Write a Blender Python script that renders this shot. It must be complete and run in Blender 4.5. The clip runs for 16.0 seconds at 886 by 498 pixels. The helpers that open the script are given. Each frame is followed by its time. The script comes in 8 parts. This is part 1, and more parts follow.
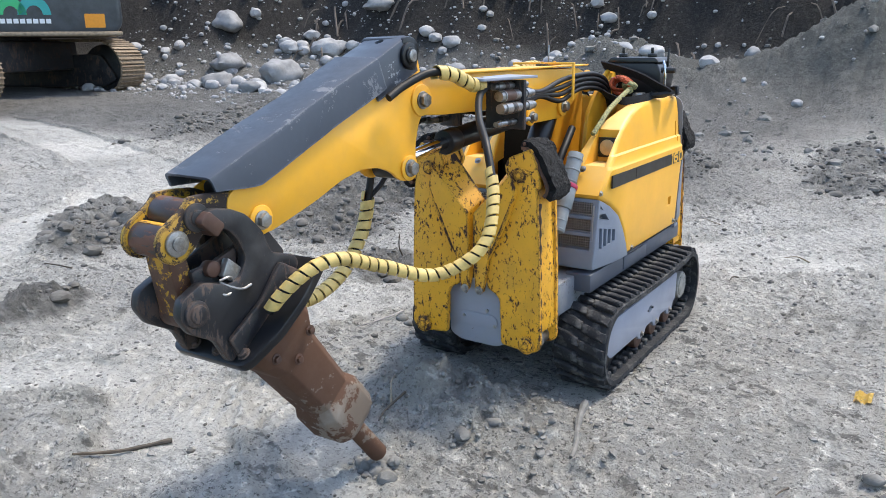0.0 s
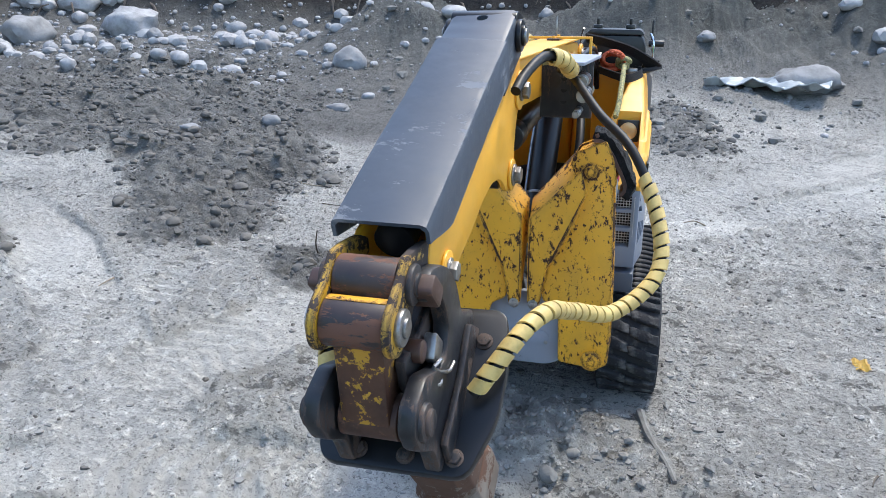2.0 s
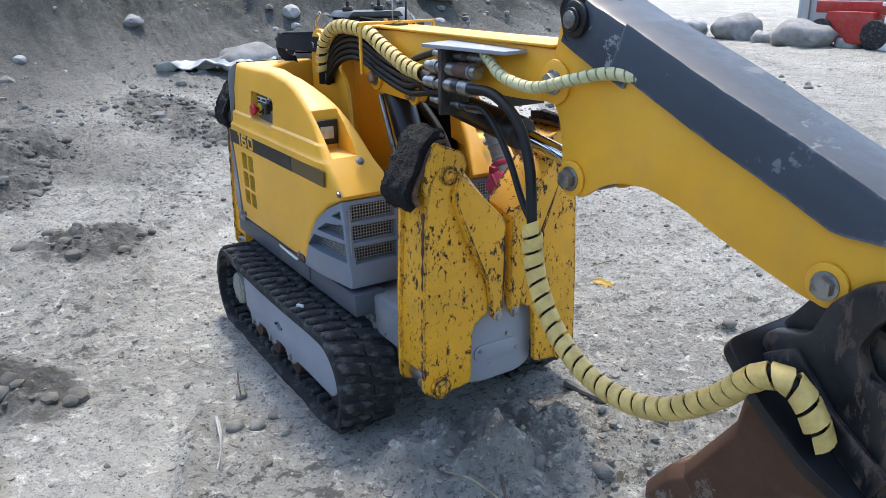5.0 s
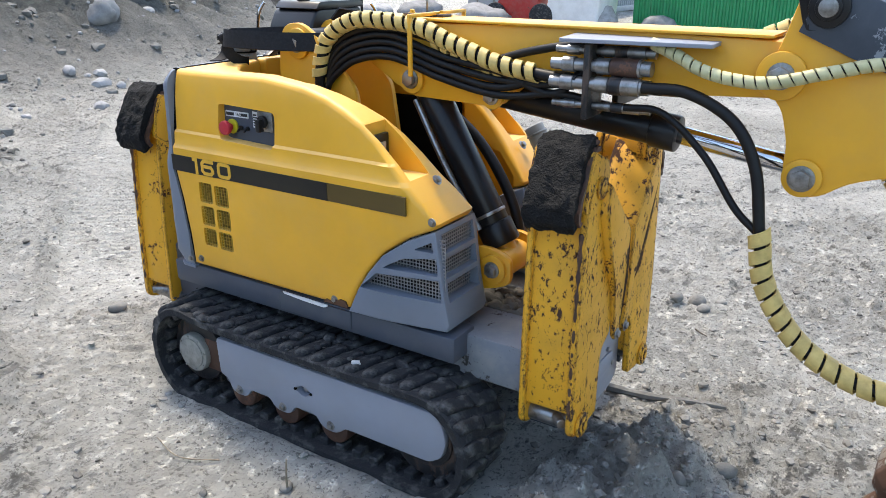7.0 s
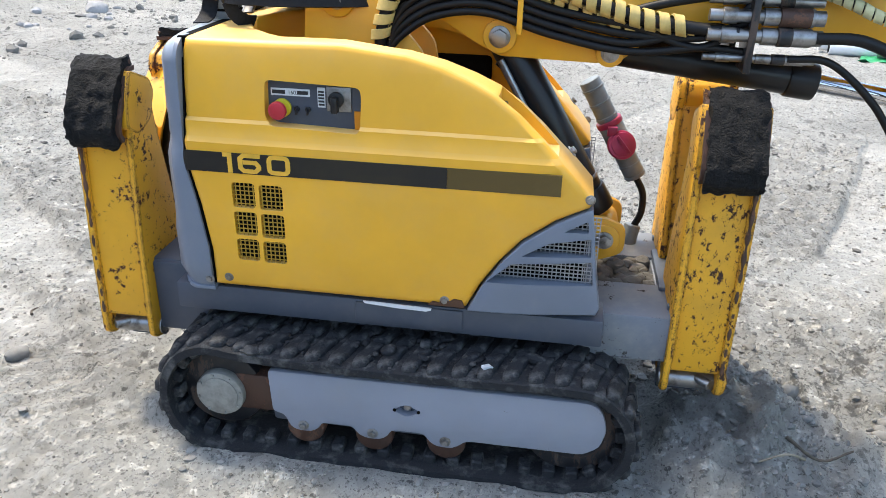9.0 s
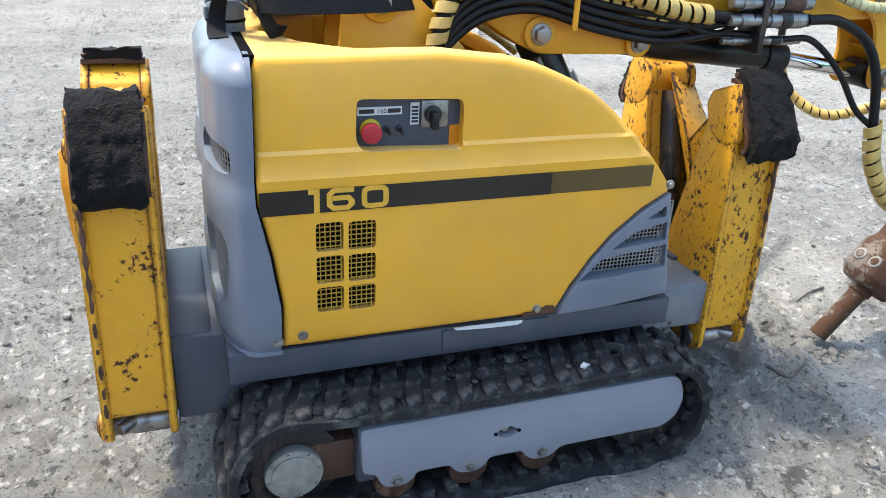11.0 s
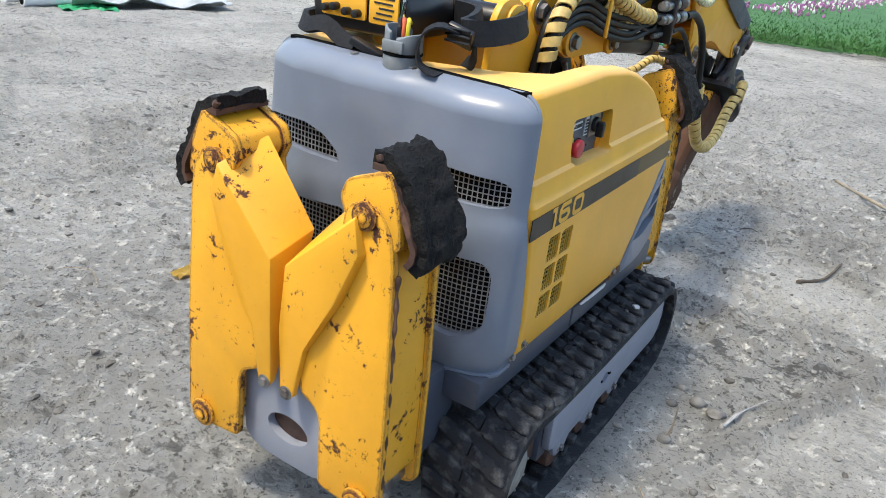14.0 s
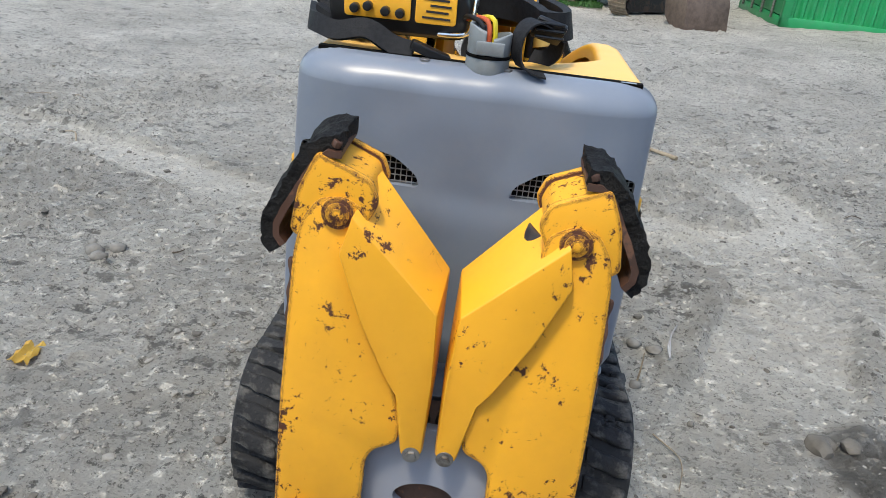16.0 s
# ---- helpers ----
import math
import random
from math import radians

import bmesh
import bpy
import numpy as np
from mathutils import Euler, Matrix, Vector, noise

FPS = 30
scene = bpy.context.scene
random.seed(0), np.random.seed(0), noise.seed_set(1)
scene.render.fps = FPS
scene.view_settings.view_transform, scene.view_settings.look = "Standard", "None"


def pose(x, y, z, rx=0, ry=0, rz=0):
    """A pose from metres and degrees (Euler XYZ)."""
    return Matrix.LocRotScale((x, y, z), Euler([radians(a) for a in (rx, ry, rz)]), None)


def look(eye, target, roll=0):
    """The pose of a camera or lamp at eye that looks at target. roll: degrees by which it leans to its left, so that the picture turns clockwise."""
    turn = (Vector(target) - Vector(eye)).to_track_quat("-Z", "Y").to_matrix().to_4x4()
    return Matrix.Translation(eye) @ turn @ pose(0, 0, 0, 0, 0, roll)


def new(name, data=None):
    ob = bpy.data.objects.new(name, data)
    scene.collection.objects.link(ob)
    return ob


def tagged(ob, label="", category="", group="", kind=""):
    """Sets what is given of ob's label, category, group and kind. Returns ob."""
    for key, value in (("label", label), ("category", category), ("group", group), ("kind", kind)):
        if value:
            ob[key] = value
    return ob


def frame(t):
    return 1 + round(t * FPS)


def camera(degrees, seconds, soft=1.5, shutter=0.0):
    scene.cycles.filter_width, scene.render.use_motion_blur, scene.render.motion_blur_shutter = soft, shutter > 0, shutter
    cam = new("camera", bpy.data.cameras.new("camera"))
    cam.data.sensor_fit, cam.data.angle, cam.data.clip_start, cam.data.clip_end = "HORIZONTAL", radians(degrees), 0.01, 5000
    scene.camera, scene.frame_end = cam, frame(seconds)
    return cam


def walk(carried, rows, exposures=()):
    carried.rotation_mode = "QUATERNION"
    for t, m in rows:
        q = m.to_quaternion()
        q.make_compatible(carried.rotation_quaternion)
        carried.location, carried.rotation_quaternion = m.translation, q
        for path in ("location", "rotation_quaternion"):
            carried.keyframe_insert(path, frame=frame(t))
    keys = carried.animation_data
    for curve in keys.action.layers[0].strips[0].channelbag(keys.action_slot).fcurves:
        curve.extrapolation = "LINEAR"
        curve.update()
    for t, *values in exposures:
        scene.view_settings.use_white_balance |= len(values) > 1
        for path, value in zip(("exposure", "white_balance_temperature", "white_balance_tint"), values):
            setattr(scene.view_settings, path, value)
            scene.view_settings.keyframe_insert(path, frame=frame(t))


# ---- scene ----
cam = camera(59.4, 16.0, soft=0.8)
PATH = [
    (0, (2.828, 1.282, 1.162), (1.221, 0.205, 0.653), -0.8),
    (0.5, (2.801, 1.043, 1.179), (1.157, 0.032, 0.655), -0.3),
    (1, (2.839, 0.807, 1.174), (1.143, -0.077, 0.588), 0.0),
    (1.5, (2.865, 0.562, 1.195), (1.091, -0.12, 0.571), -0.0),
    (2, (2.8, 0.31, 1.211), (0.961, -0.18, 0.596), 0.1),
    (2.5, (2.788, 0.041, 1.213), (0.902, -0.202, 0.594), 0.8),
    (3, (2.752, -0.222, 1.218), (0.861, -0.218, 0.566), 0.7),
    (3.5, (2.629, -0.468, 1.219), (0.754, -0.233, 0.565), 1.0),
    (3.7, (2.579, -0.559, 1.222), (0.722, -0.207, 0.568), 0.9),
    (5.8, (1.913, -1.375, 1.187), (0.538, -0.108, 0.476), -0.7),
    (6, (1.815, -1.415, 1.169), (0.493, -0.102, 0.442), -0.4),
    (6.5, (1.555, -1.497, 1.214), (0.343, -0.081, 0.49), -0.5),
    (7, (1.305, -1.637, 1.215), (0.283, -0.067, 0.514), -0.2),
    (7.5, (1.041, -1.7, 1.191), (0.187, -0.043, 0.466), -1.1),
    (8, (0.8, -1.676, 1.218), (0.1, 0.027, 0.436), -0.7),
    (8.5, (0.557, -1.713, 1.224), (0.082, 0.04, 0.386), 0.5),
    (9, (0.326, -1.752, 1.226), (0.063, 0.041, 0.38), 1.3),
    (9.2, (0.246, -1.74, 1.22), (0.052, 0.062, 0.374), 1.5),
    (11.3, (-0.662, -1.517, 1.196), (0.085, 0.139, 0.359), 3.3),
    (11.5, (-0.733, -1.474, 1.204), (0.093, 0.133, 0.346), 3.9),
    (12, (-0.97, -1.359, 1.237), (0.081, 0.079, 0.327), 5.9),
    (12.5, (-1.142, -1.232, 1.245), (0.092, 0.065, 0.352), 6.1),
    (13, (-1.298, -1.1, 1.255), (0.075, 0.093, 0.423), 5.4),
    (13.5, (-1.484, -0.984, 1.253), (0.003, 0.062, 0.421), 6.5),
    (14, (-1.614, -0.839, 1.241), (-0.051, 0.087, 0.405), 6.8),
    (14.5, (-1.631, -0.647, 1.201), (-0.006, 0.142, 0.342), 5.6),
    (14.9, (-1.693, -0.554, 1.194), (-0.019, 0.1, 0.315), 5.7),
    (15, (-1.705, -0.432, 1.187), (0.012, 0.096, 0.307), 6.2),
    (15.5, (-1.783, -0.196, 1.197), (0.003, 0.089, 0.344), 7.0),
    (16, (-1.73, -0.014, 1.192), (0.091, 0.04, 0.367), 6.9),
]
walk(cam, [(t, look(*p)) for t, *p in PATH], [(0.0, 1.2, 6800, 8), (2.5, 1.2, 6300, 7), (6.5, 1.3, 7100, 8), (9.0, 1.55, 7200, 7), (12.5, 1.3, 7000, 6), (14.0, 1.07, 7000, 6), (16.0, 0.8, 7000, 5)])

# ---- world and sun ----
world = bpy.data.worlds.new("World")
scene.world = world
world.use_nodes = True
wn = world.node_tree.nodes
sky = wn.new("ShaderNodeTexSky")
sky.sky_type = "NISHITA"
sky.sun_disc = False
SUN_EL, SUN_AZ = 64.0, 150.0   # elevation; azimuth counted from +x towards +y
sky.sun_elevation = radians(SUN_EL)
sky.sun_rotation = radians(90.0 - SUN_AZ)
sky.air_density, sky.dust_density, sky.ozone_density = 1.0, 1.6, 1.3
world.node_tree.links.new(sky.outputs[0], wn["Background"].inputs[0])
wn["Background"].inputs[1].default_value = 0.2
sun = new("sun", bpy.data.lights.new("sun", "SUN"))
sun.data.energy, sun.data.angle, sun.data.color = 1.7, radians(6.5), (1.0, 0.92, 0.8)
sun.matrix_world = look((math.cos(radians(SUN_AZ)) * math.cos(radians(SUN_EL)) * 30, math.sin(radians(SUN_AZ)) * math.cos(radians(SUN_EL)) * 30, math.sin(radians(SUN_EL)) * 30), (0, 0, 0))


# ---- materials ----
def mat_base(name, rough=0.6, metal=0.0):
    m = bpy.data.materials.new(name)
    m.use_nodes = True
    nt = m.node_tree
    b = nt.nodes["Principled BSDF"]
    b.inputs["Roughness"].default_value = rough
    b.inputs["Metallic"].default_value = metal
    return m, nt, b


def node(nt, kind, **inputs):
    n = nt.nodes.new(kind)
    for k, v in inputs.items():
        n.inputs[k.replace("_", " ")].default_value = v
    return n


def noise_out(nt, scale, detail=4.0, rough=0.55, stretch=None, seed=0.0):
    co = nt.nodes.new("ShaderNodeTexCoord")
    n = node(nt, "ShaderNodeTexNoise", Scale=scale, Detail=detail, Roughness=rough)
    mp = nt.nodes.new("ShaderNodeMapping")
    mp.inputs["Location"].default_value = (seed, seed * 1.7, seed * 0.6)
    if stretch:
        mp.inputs["Scale"].default_value = stretch
    nt.links.new(co.outputs["Object"], mp.inputs[0])
    nt.links.new(mp.outputs[0], n.inputs["Vector"])
    return n.outputs["Fac"]


def ramp(nt, src, stops):
    r = nt.nodes.new("ShaderNodeValToRGB")
    e = r.color_ramp.elements
    while len(e) < len(stops):
        e.new(0.5)
    for el, (p, c) in zip(e, stops):
        el.position = p
        el.color = (c, c, c, 1) if not isinstance(c, tuple) else (*c, 1)
    nt.links.new(src, r.inputs[0])
    return r.outputs[0]


def mix(nt, fac, a, b):
    m = nt.nodes.new("ShaderNodeMix")
    m.data_type = "RGBA"
    for src, sock in ((fac, m.inputs[0]), (a, m.inputs[6]), (b, m.inputs[7])):
        if isinstance(src, (int, float)):
            sock.default_value = src
        elif isinstance(src, tuple):
            sock.default_value = (*src, 1)
        else:
            nt.links.new(src, sock)
    return m.outputs[2]


def bump(nt, b, src, strength=0.3, dist=0.01):
    n = node(nt, "ShaderNodeBump", Strength=strength, Distance=dist)
    nt.links.new(src, n.inputs["Height"])
    nt.links.new(n.outputs[0], b.inputs["Normal"])


def maths(nt, op, a, b):
    m = nt.nodes.new("ShaderNodeMath")
    m.operation = op
    for src, sock in ((a, m.inputs[0]), (b, m.inputs[1])):
        if isinstance(src, (int, float)):
            sock.default_value = src
        else:
            nt.links.new(src, sock)
    return m.outputs[0]


def painted(name, colour, chip, chips=0.62, chip_scale=26.0, rough=0.42, dirt=0.25, dirt_colour=(0.22, 0.2, 0.17), stretch=None, edge=0.0, dents=0.8, spec=0.5, cluster=0.35):
    """Paint with broad tone changes, dust, and chips that show what lies under it."""
    m, nt, b = mat_base(name, rough)
    b.inputs["Specular IOR Level"].default_value = spec
    tone = noise_out(nt, 3.0, 5.0, 0.6)
    dark = tuple(c * 0.86 for c in colour)
    light = tuple(min(1, c * 1.06) for c in colour)
    col = mix(nt, ramp(nt, tone, [(0.3, 0.0), (0.7, 1.0)]), dark, light)
    dust = ramp(nt, noise_out(nt, 9.0, 8.0, 0.7, seed=3.1), [(0.45, 0.0), (0.8, dirt)])
    col = mix(nt, dust, col, dirt_colour)
    big = noise_out(nt, chip_scale * 0.2, 3.0, 0.5, seed=9.0)
    fine = noise_out(nt, chip_scale, 8.0, 0.76, stretch, seed=5.0)
    both = maths(nt, "ADD", maths(nt, "MULTIPLY", big, cluster), maths(nt, "MULTIPLY", fine, 1 - cluster))
    if edge:
        # more wear along the edges, where a rounded normal leaves the flat one
        geo = nt.nodes.new("ShaderNodeNewGeometry")
        bev = nt.nodes.new("ShaderNodeBevel")
        bev.samples = 4
        bev.inputs["Radius"].default_value = 0.01
        dot = nt.nodes.new("ShaderNodeVectorMath")
        dot.operation = "DOT_PRODUCT"
        nt.links.new(geo.outputs["True Normal"], dot.inputs[0])
        nt.links.new(bev.outputs[0], dot.inputs[1])
        worn = ramp(nt, dot.outputs["Value"], [(0.86, 1.0), (0.985, 0.0)])
        both = maths(nt, "ADD", both, maths(nt, "MULTIPLY", worn, edge))
    mask = ramp(nt, both, [(chips, 0.0), (chips + 0.006, 1.0)])
    col = mix(nt, mask, col, chip)
    nt.links.new(col, b.inputs["Base Color"])
    rr = maths(nt, "ADD", maths(nt, "MULTIPLY", mask, 0.4), maths(nt, "ADD", rough, maths(nt, "MULTIPLY", dust, 0.5)))
    nt.links.new(rr, b.inputs["Roughness"])
    waves = maths(nt, "ADD", maths(nt, "MULTIPLY", noise_out(nt, 60.0, 3.0), 0.2), maths(nt, "MULTIPLY", noise_out(nt, 9.0, 3.0, seed=8.0), dents))
    bump(nt, b, maths(nt, "SUBTRACT", waves, mask), 0.35, 0.0018)
    return m


def plain(name, colour, rough=0.6, metal=0.0, var=0.25, scale=18.0, relief=0.15, dist=0.002, alt=None, lo=0.4, hi=0.65, spec=0.5):
    m, nt, b = mat_base(name, rough, metal)
    b.inputs["Specular IOR Level"].default_value = spec
    n = noise_out(nt, scale, 6.0, 0.65)
    other = alt or tuple(c * (1 - var) for c in colour)
    col = mix(nt, ramp(nt, n, [(lo, 0.0), (hi, 1.0)]), colour, other)
    fine = noise_out(nt, scale * 6, 4.0, 0.6, seed=2.0)
    col = mix(nt, maths(nt, "MULTIPLY", fine, 0.25), col, tuple(c * 0.6 for c in colour))
    nt.links.new(col, b.inputs["Base Color"])
    nt.links.new(maths(nt, "ADD", rough - 0.08, maths(nt, "MULTIPLY", n, 0.18)), b.inputs["Roughness"])
    bump(nt, b, maths(nt, "ADD", n, maths(nt, "MULTIPLY", fine, 0.5)), relief, dist)
    return m


def dusted_sunlit(m, colour, amount):
    """Pale dust on what faces up; its paleness also carries the grazing sunlight."""
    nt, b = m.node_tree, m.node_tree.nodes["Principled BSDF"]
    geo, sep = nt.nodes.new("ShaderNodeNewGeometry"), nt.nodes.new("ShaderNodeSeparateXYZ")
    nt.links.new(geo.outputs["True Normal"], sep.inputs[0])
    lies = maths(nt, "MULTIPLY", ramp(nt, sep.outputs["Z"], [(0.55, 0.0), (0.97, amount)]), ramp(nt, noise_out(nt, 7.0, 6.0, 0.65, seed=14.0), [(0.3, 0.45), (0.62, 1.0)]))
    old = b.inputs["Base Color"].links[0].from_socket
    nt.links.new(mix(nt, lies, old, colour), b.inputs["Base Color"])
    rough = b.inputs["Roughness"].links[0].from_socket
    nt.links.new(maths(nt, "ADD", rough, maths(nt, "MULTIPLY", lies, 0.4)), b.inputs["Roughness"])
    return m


RUST = (0.07, 0.022, 0.01)
YELLOW = painted("yellow_paint", (0.78, 0.385, 0.026), RUST, 0.68, 34.0, 0.4, 0.14)
YELLOW_INK = plain("yellow_decal", (0.85, 0.46, 0.05), 0.45, 0.0, 0.15, 40, 0.02)
YELLOW_HOOD = painted("yellow_hood_paint", (0.85, 0.425, 0.035), (0.3, 0.15, 0.04), 0.68, 60.0, 0.36, 0.16, (0.45, 0.36, 0.22))
dusted_sunlit(YELLOW_HOOD, (0.74, 0.56, 0.28), 0.55)
YELLOW_WORN = painted("yellow_worn_paint", (0.74, 0.36, 0.018), (0.05, 0.022, 0.013), 0.558, 76.0, 0.5, 0.4, (0.3, 0.19, 0.05), (1, 1, 0.6), 0.13, cluster=0.2)
YELLOW_COVER = painted("yellow_cover_paint", (0.8, 0.385, 0.024), RUST, 0.6, 50.0, 0.4, 0.12, (0.34, 0.18, 0.03))
YELLOW_LEG = painted("yellow_leg_paint", (0.8, 0.385, 0.024), RUST, 0.575, 60.0, 0.42, 0.2, (0.4, 0.22, 0.04), None, 0.2)
GREY = painted("grey_paint", (0.165, 0.195, 0.25), (0.09, 0.09, 0.1), 0.71, 30.0, 0.3, 0.3, (0.24, 0.255, 0.275), None, 0.0, 1.4)
CHASSIS = painted("dark_grey_paint", (0.057, 0.069, 0.094), (0.03, 0.026, 0.024), 0.655, 26.0, 0.42, 0.35, (0.15, 0.15, 0.148))
BEAM = painted("dusty_grey_paint", (0.15, 0.165, 0.195), (0.045, 0.04, 0.036), 0.6, 30.0, 0.55, 0.75, (0.33, 0.315, 0.285), None, 0.08)
PLATE = painted("track_cover_paint", (0.25, 0.27, 0.325), (0.06, 0.045, 0.035), 0.655, 26.0, 0.48, 0.35, (0.28, 0.27, 0.25), None, 0.05)
BLACK = painted("black_paint", (0.008, 0.0085, 0.01), (0.1, 0.09, 0.09), 0.69, 36.0, 0.32, 0.25, (0.03, 0.03, 0.034), spec=0.35)
# the bluish base colour carries part of the sky's reflection
STEELTOP = painted("worn_black_steel", (0.042, 0.053, 0.073), (0.15, 0.16, 0.18), 0.585, 15.0, 0.48, 0.7, (0.062, 0.075, 0.098), (1, 0.5, 1), 0.09, 3.0, 0.4)
GUARDTOP = painted("bared_black_steel", (0.032, 0.04, 0.055), (0.22, 0.235, 0.26), 0.56, 5.0, 0.36, 0.4, (0.1, 0.11, 0.13), None, 0.06, 2.0, 0.45)
HITCH = painted("dark_worn_steel", (0.009, 0.01, 0.013), (0.075, 0.052, 0.042), 0.545, 34.0, 0.36, 0.6, (0.06, 0.058, 0.058), (1, 1, 0.3), 0.1, 2.0, 0.45)
RUSTY_PLAIN = painted("rust_brown_steel", (0.07, 0.032, 0.02), (0.14, 0.07, 0.045), 0.56, 40.0, 0.5, 0.8, (0.025, 0.016, 0.014))
RUSTY = painted("rusty_steel", (0.09, 0.038, 0.02), (0.46, 0.25, 0.03), 0.552, 44.0, 0.45, 0.8, (0.028, 0.017, 0.015))
BREAKER = painted("breaker_steel", (0.15, 0.115, 0.088), (0.085, 0.04, 0.022), 0.485, 12.0, 0.45, 1.0, (0.27, 0.245, 0.21), None, 0.06, cluster=0.5)
ROLLER = painted("dark_pin_steel", (0.03, 0.02, 0.019), (0.13, 0.06, 0.038), 0.51, 30.0, 0.42, 0.6, (0.08, 0.05, 0.04), (1, 0.3, 1), 0.06)
LINK = painted("dark_link_paint", (0.5, 0.28, 0.02), (0.035, 0.024, 0.02), 0.505, 26.0, 0.42, 0.5, (0.1, 0.07, 0.06), None, 0.32)
STEEL = plain("zinc_steel", (0.34, 0.34, 0.34), 0.36, 0.85, 0.45, 30, alt=(0.1, 0.085, 0.07), lo=0.45, hi=0.7)
CHROME = plain("chrome", (0.7, 0.7, 0.72), 0.1, 1.0, 0.1, 8, 0.02)
RUBBER = plain("track_rubber", (0.02, 0.0215, 0.025), 0.8, 0.0, 0.3, 24, 0.8, 0.008, alt=(0.13, 0.128, 0.124), lo=0.5, hi=0.72, spec=0.3)
PAD = plain("pad_rubber", (0.005, 0.005, 0.0055), 0.7, 0.0, 0.3, 34, 1.0, 0.022, alt=(0.012, 0.012, 0.013), spec=0.28)
HOSE = plain("hose_rubber", (0.008, 0.008, 0.009), 0.48, 0.0, 0.3, 30, 0.1, spec=0.3)
GUARD = plain("spiral_guard_plastic", (0.66, 0.48, 0.16), 0.5, 0.0, 0.3, 22, 0.1, alt=(0.42, 0.3, 0.1))
GUARD_PALE = plain("pale_spiral_guard_plastic", (0.6, 0.56, 0.32), 0.5, 0.0, 0.3, 22, 0.1, alt=(0.42, 0.4, 0.22))
PLASTIC = plain("black_plastic", (0.008, 0.008, 0.009), 0.36, 0.0, 0.3, 20, 0.05)
STRAP = plain("black_webbing", (0.016, 0.017, 0.02), 0.7, 0.0, 0.3, 120, 0.4, spec=0.2)
# near-black for dark fittings, and for shade painted into vents, hollows and holes
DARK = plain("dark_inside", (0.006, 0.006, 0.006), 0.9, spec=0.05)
MESHWIRE = plain("grille_wire", (0.42, 0.43, 0.45), 0.45, 0.6, 0.3, 60, 0.05)
GRILLE = plain("dull_yellow_wire", (0.5, 0.29, 0.03), 0.5, 0.0, 0.3, 60, 0.05)
PLUG = plain("plug_plastic", (0.2, 0.225, 0.24), 0.5, 0.0, 0.25, 25, 0.1)
PLUG_RED = plain("red_plug_plastic", (0.36, 0.02, 0.07), 0.42, 0.0, 0.25, 25, 0.1)
ROPE_ORANGE = plain("orange_rope", (0.5, 0.09, 0.03), 0.75, 0.0, 0.4, 90, 0.5)
ROPE_GREEN = plain("braided_rope", (0.34, 0.31, 0.12), 0.75, 0.0, 0.6, 140, 0.5, alt=(0.05, 0.07, 0.05))
STICKER = plain("white_sticker", (0.72, 0.74, 0.76), 0.4, 0.0, 0.08, 30, 0.02)
INK = plain("ink", (0.02, 0.02, 0.022), 0.5, 0.0, 0.2, 40, 0.0)
STRIPE = painted("black_stripe", (0.01, 0.0095, 0.009), (0.4, 0.33, 0.2), 0.655, 40.0, 0.38, 0.3, (0.07, 0.05, 0.015), (0.4, 1, 1.6))
STRIPE_WORN = painted("worn_stripe", (0.1, 0.062, 0.014), (0.3, 0.18, 0.03), 0.68, 44.0, 0.4, 0.5, (0.2, 0.13, 0.03))
RED = plain("red_button", (0.5, 0.025, 0.04), 0.35, 0.0, 0.15, 30, 0.02)
BUTTON_YELLOW = plain("button_collar", (0.6, 0.5, 0.02), 0.4, 0.0, 0.15, 30, 0.02)
ORANGE_LABEL = plain("orange_label", (0.75, 0.28, 0.01), 0.4, 0.0, 0.1, 30, 0.02)
LENS = plain("lamp_lens", (0.5, 0.48, 0.42), 0.12, 0.3, 0.2, 40, 0.1)
LENS_AMBER = plain("amber_lamp_lens", (0.55, 0.4, 0.2), 0.15, 0.2, 0.2, 40, 0.1)
HUB = plain("dusty_hub", (0.34, 0.33, 0.3), 0.6, 0.2, 0.4, 30, 0.2)
STONE = plain("grey_stone", (0.26, 0.26, 0.262), 0.8, 0.0, 0.4, 5, 0.4, 0.02)
STONE_PALE = plain("pale_stone", (0.38, 0.378, 0.38), 0.8, 0.0, 0.4, 6, 0.4, 0.02)
CLOD = plain("dry_clod", (0.25, 0.242, 0.225), 0.92, 0.0, 0.3, 14, 0.4, 0.01)
SOIL = plain("loose_soil", (0.2, 0.195, 0.182), 0.92, 0.0, 0.4, 16, 0.5, 0.01)
CLOD_DARK = plain("damp_clod", (0.13, 0.122, 0.11), 0.9, 0.0, 0.35, 14, 0.5, 0.01)
TWIG = plain("dead_wood", (0.3, 0.25, 0.18), 0.8, 0.0, 0.4, 30, 0.4)
ROOT = plain("dry_root", (0.17, 0.135, 0.11), 0.85, 0.0, 0.5, 6, 0.4)
TWIG_DARK = plain("dark_root", (0.1, 0.08, 0.06), 0.85, 0.0, 0.4, 30, 0.4)
PAPER = plain("yellow_wrapper", (0.7, 0.48, 0.1), 0.5, 0.0, 0.2, 30, 0.3)
GREENPAINT = painted("green_container_paint", (0.012, 0.26, 0.09), (0.1, 0.06, 0.04), 0.7, 6.0, 0.4, 0.3, (0.1, 0.25, 0.15))
CORRUGATED = painted("grey_container_paint", (0.33, 0.36, 0.4), (0.14, 0.1, 0.08), 0.68, 6.0, 0.45, 0.4, (0.25, 0.25, 0.25))
WHITE = plain("white_sheet", (0.75, 0.76, 0.78), 0.5, 0.0, 0.15, 4, 0.05)
REDMACHINE = painted("red_paint", (0.35, 0.02, 0.015), (0.08, 0.05, 0.04), 0.62, 8.0, 0.45, 0.4)
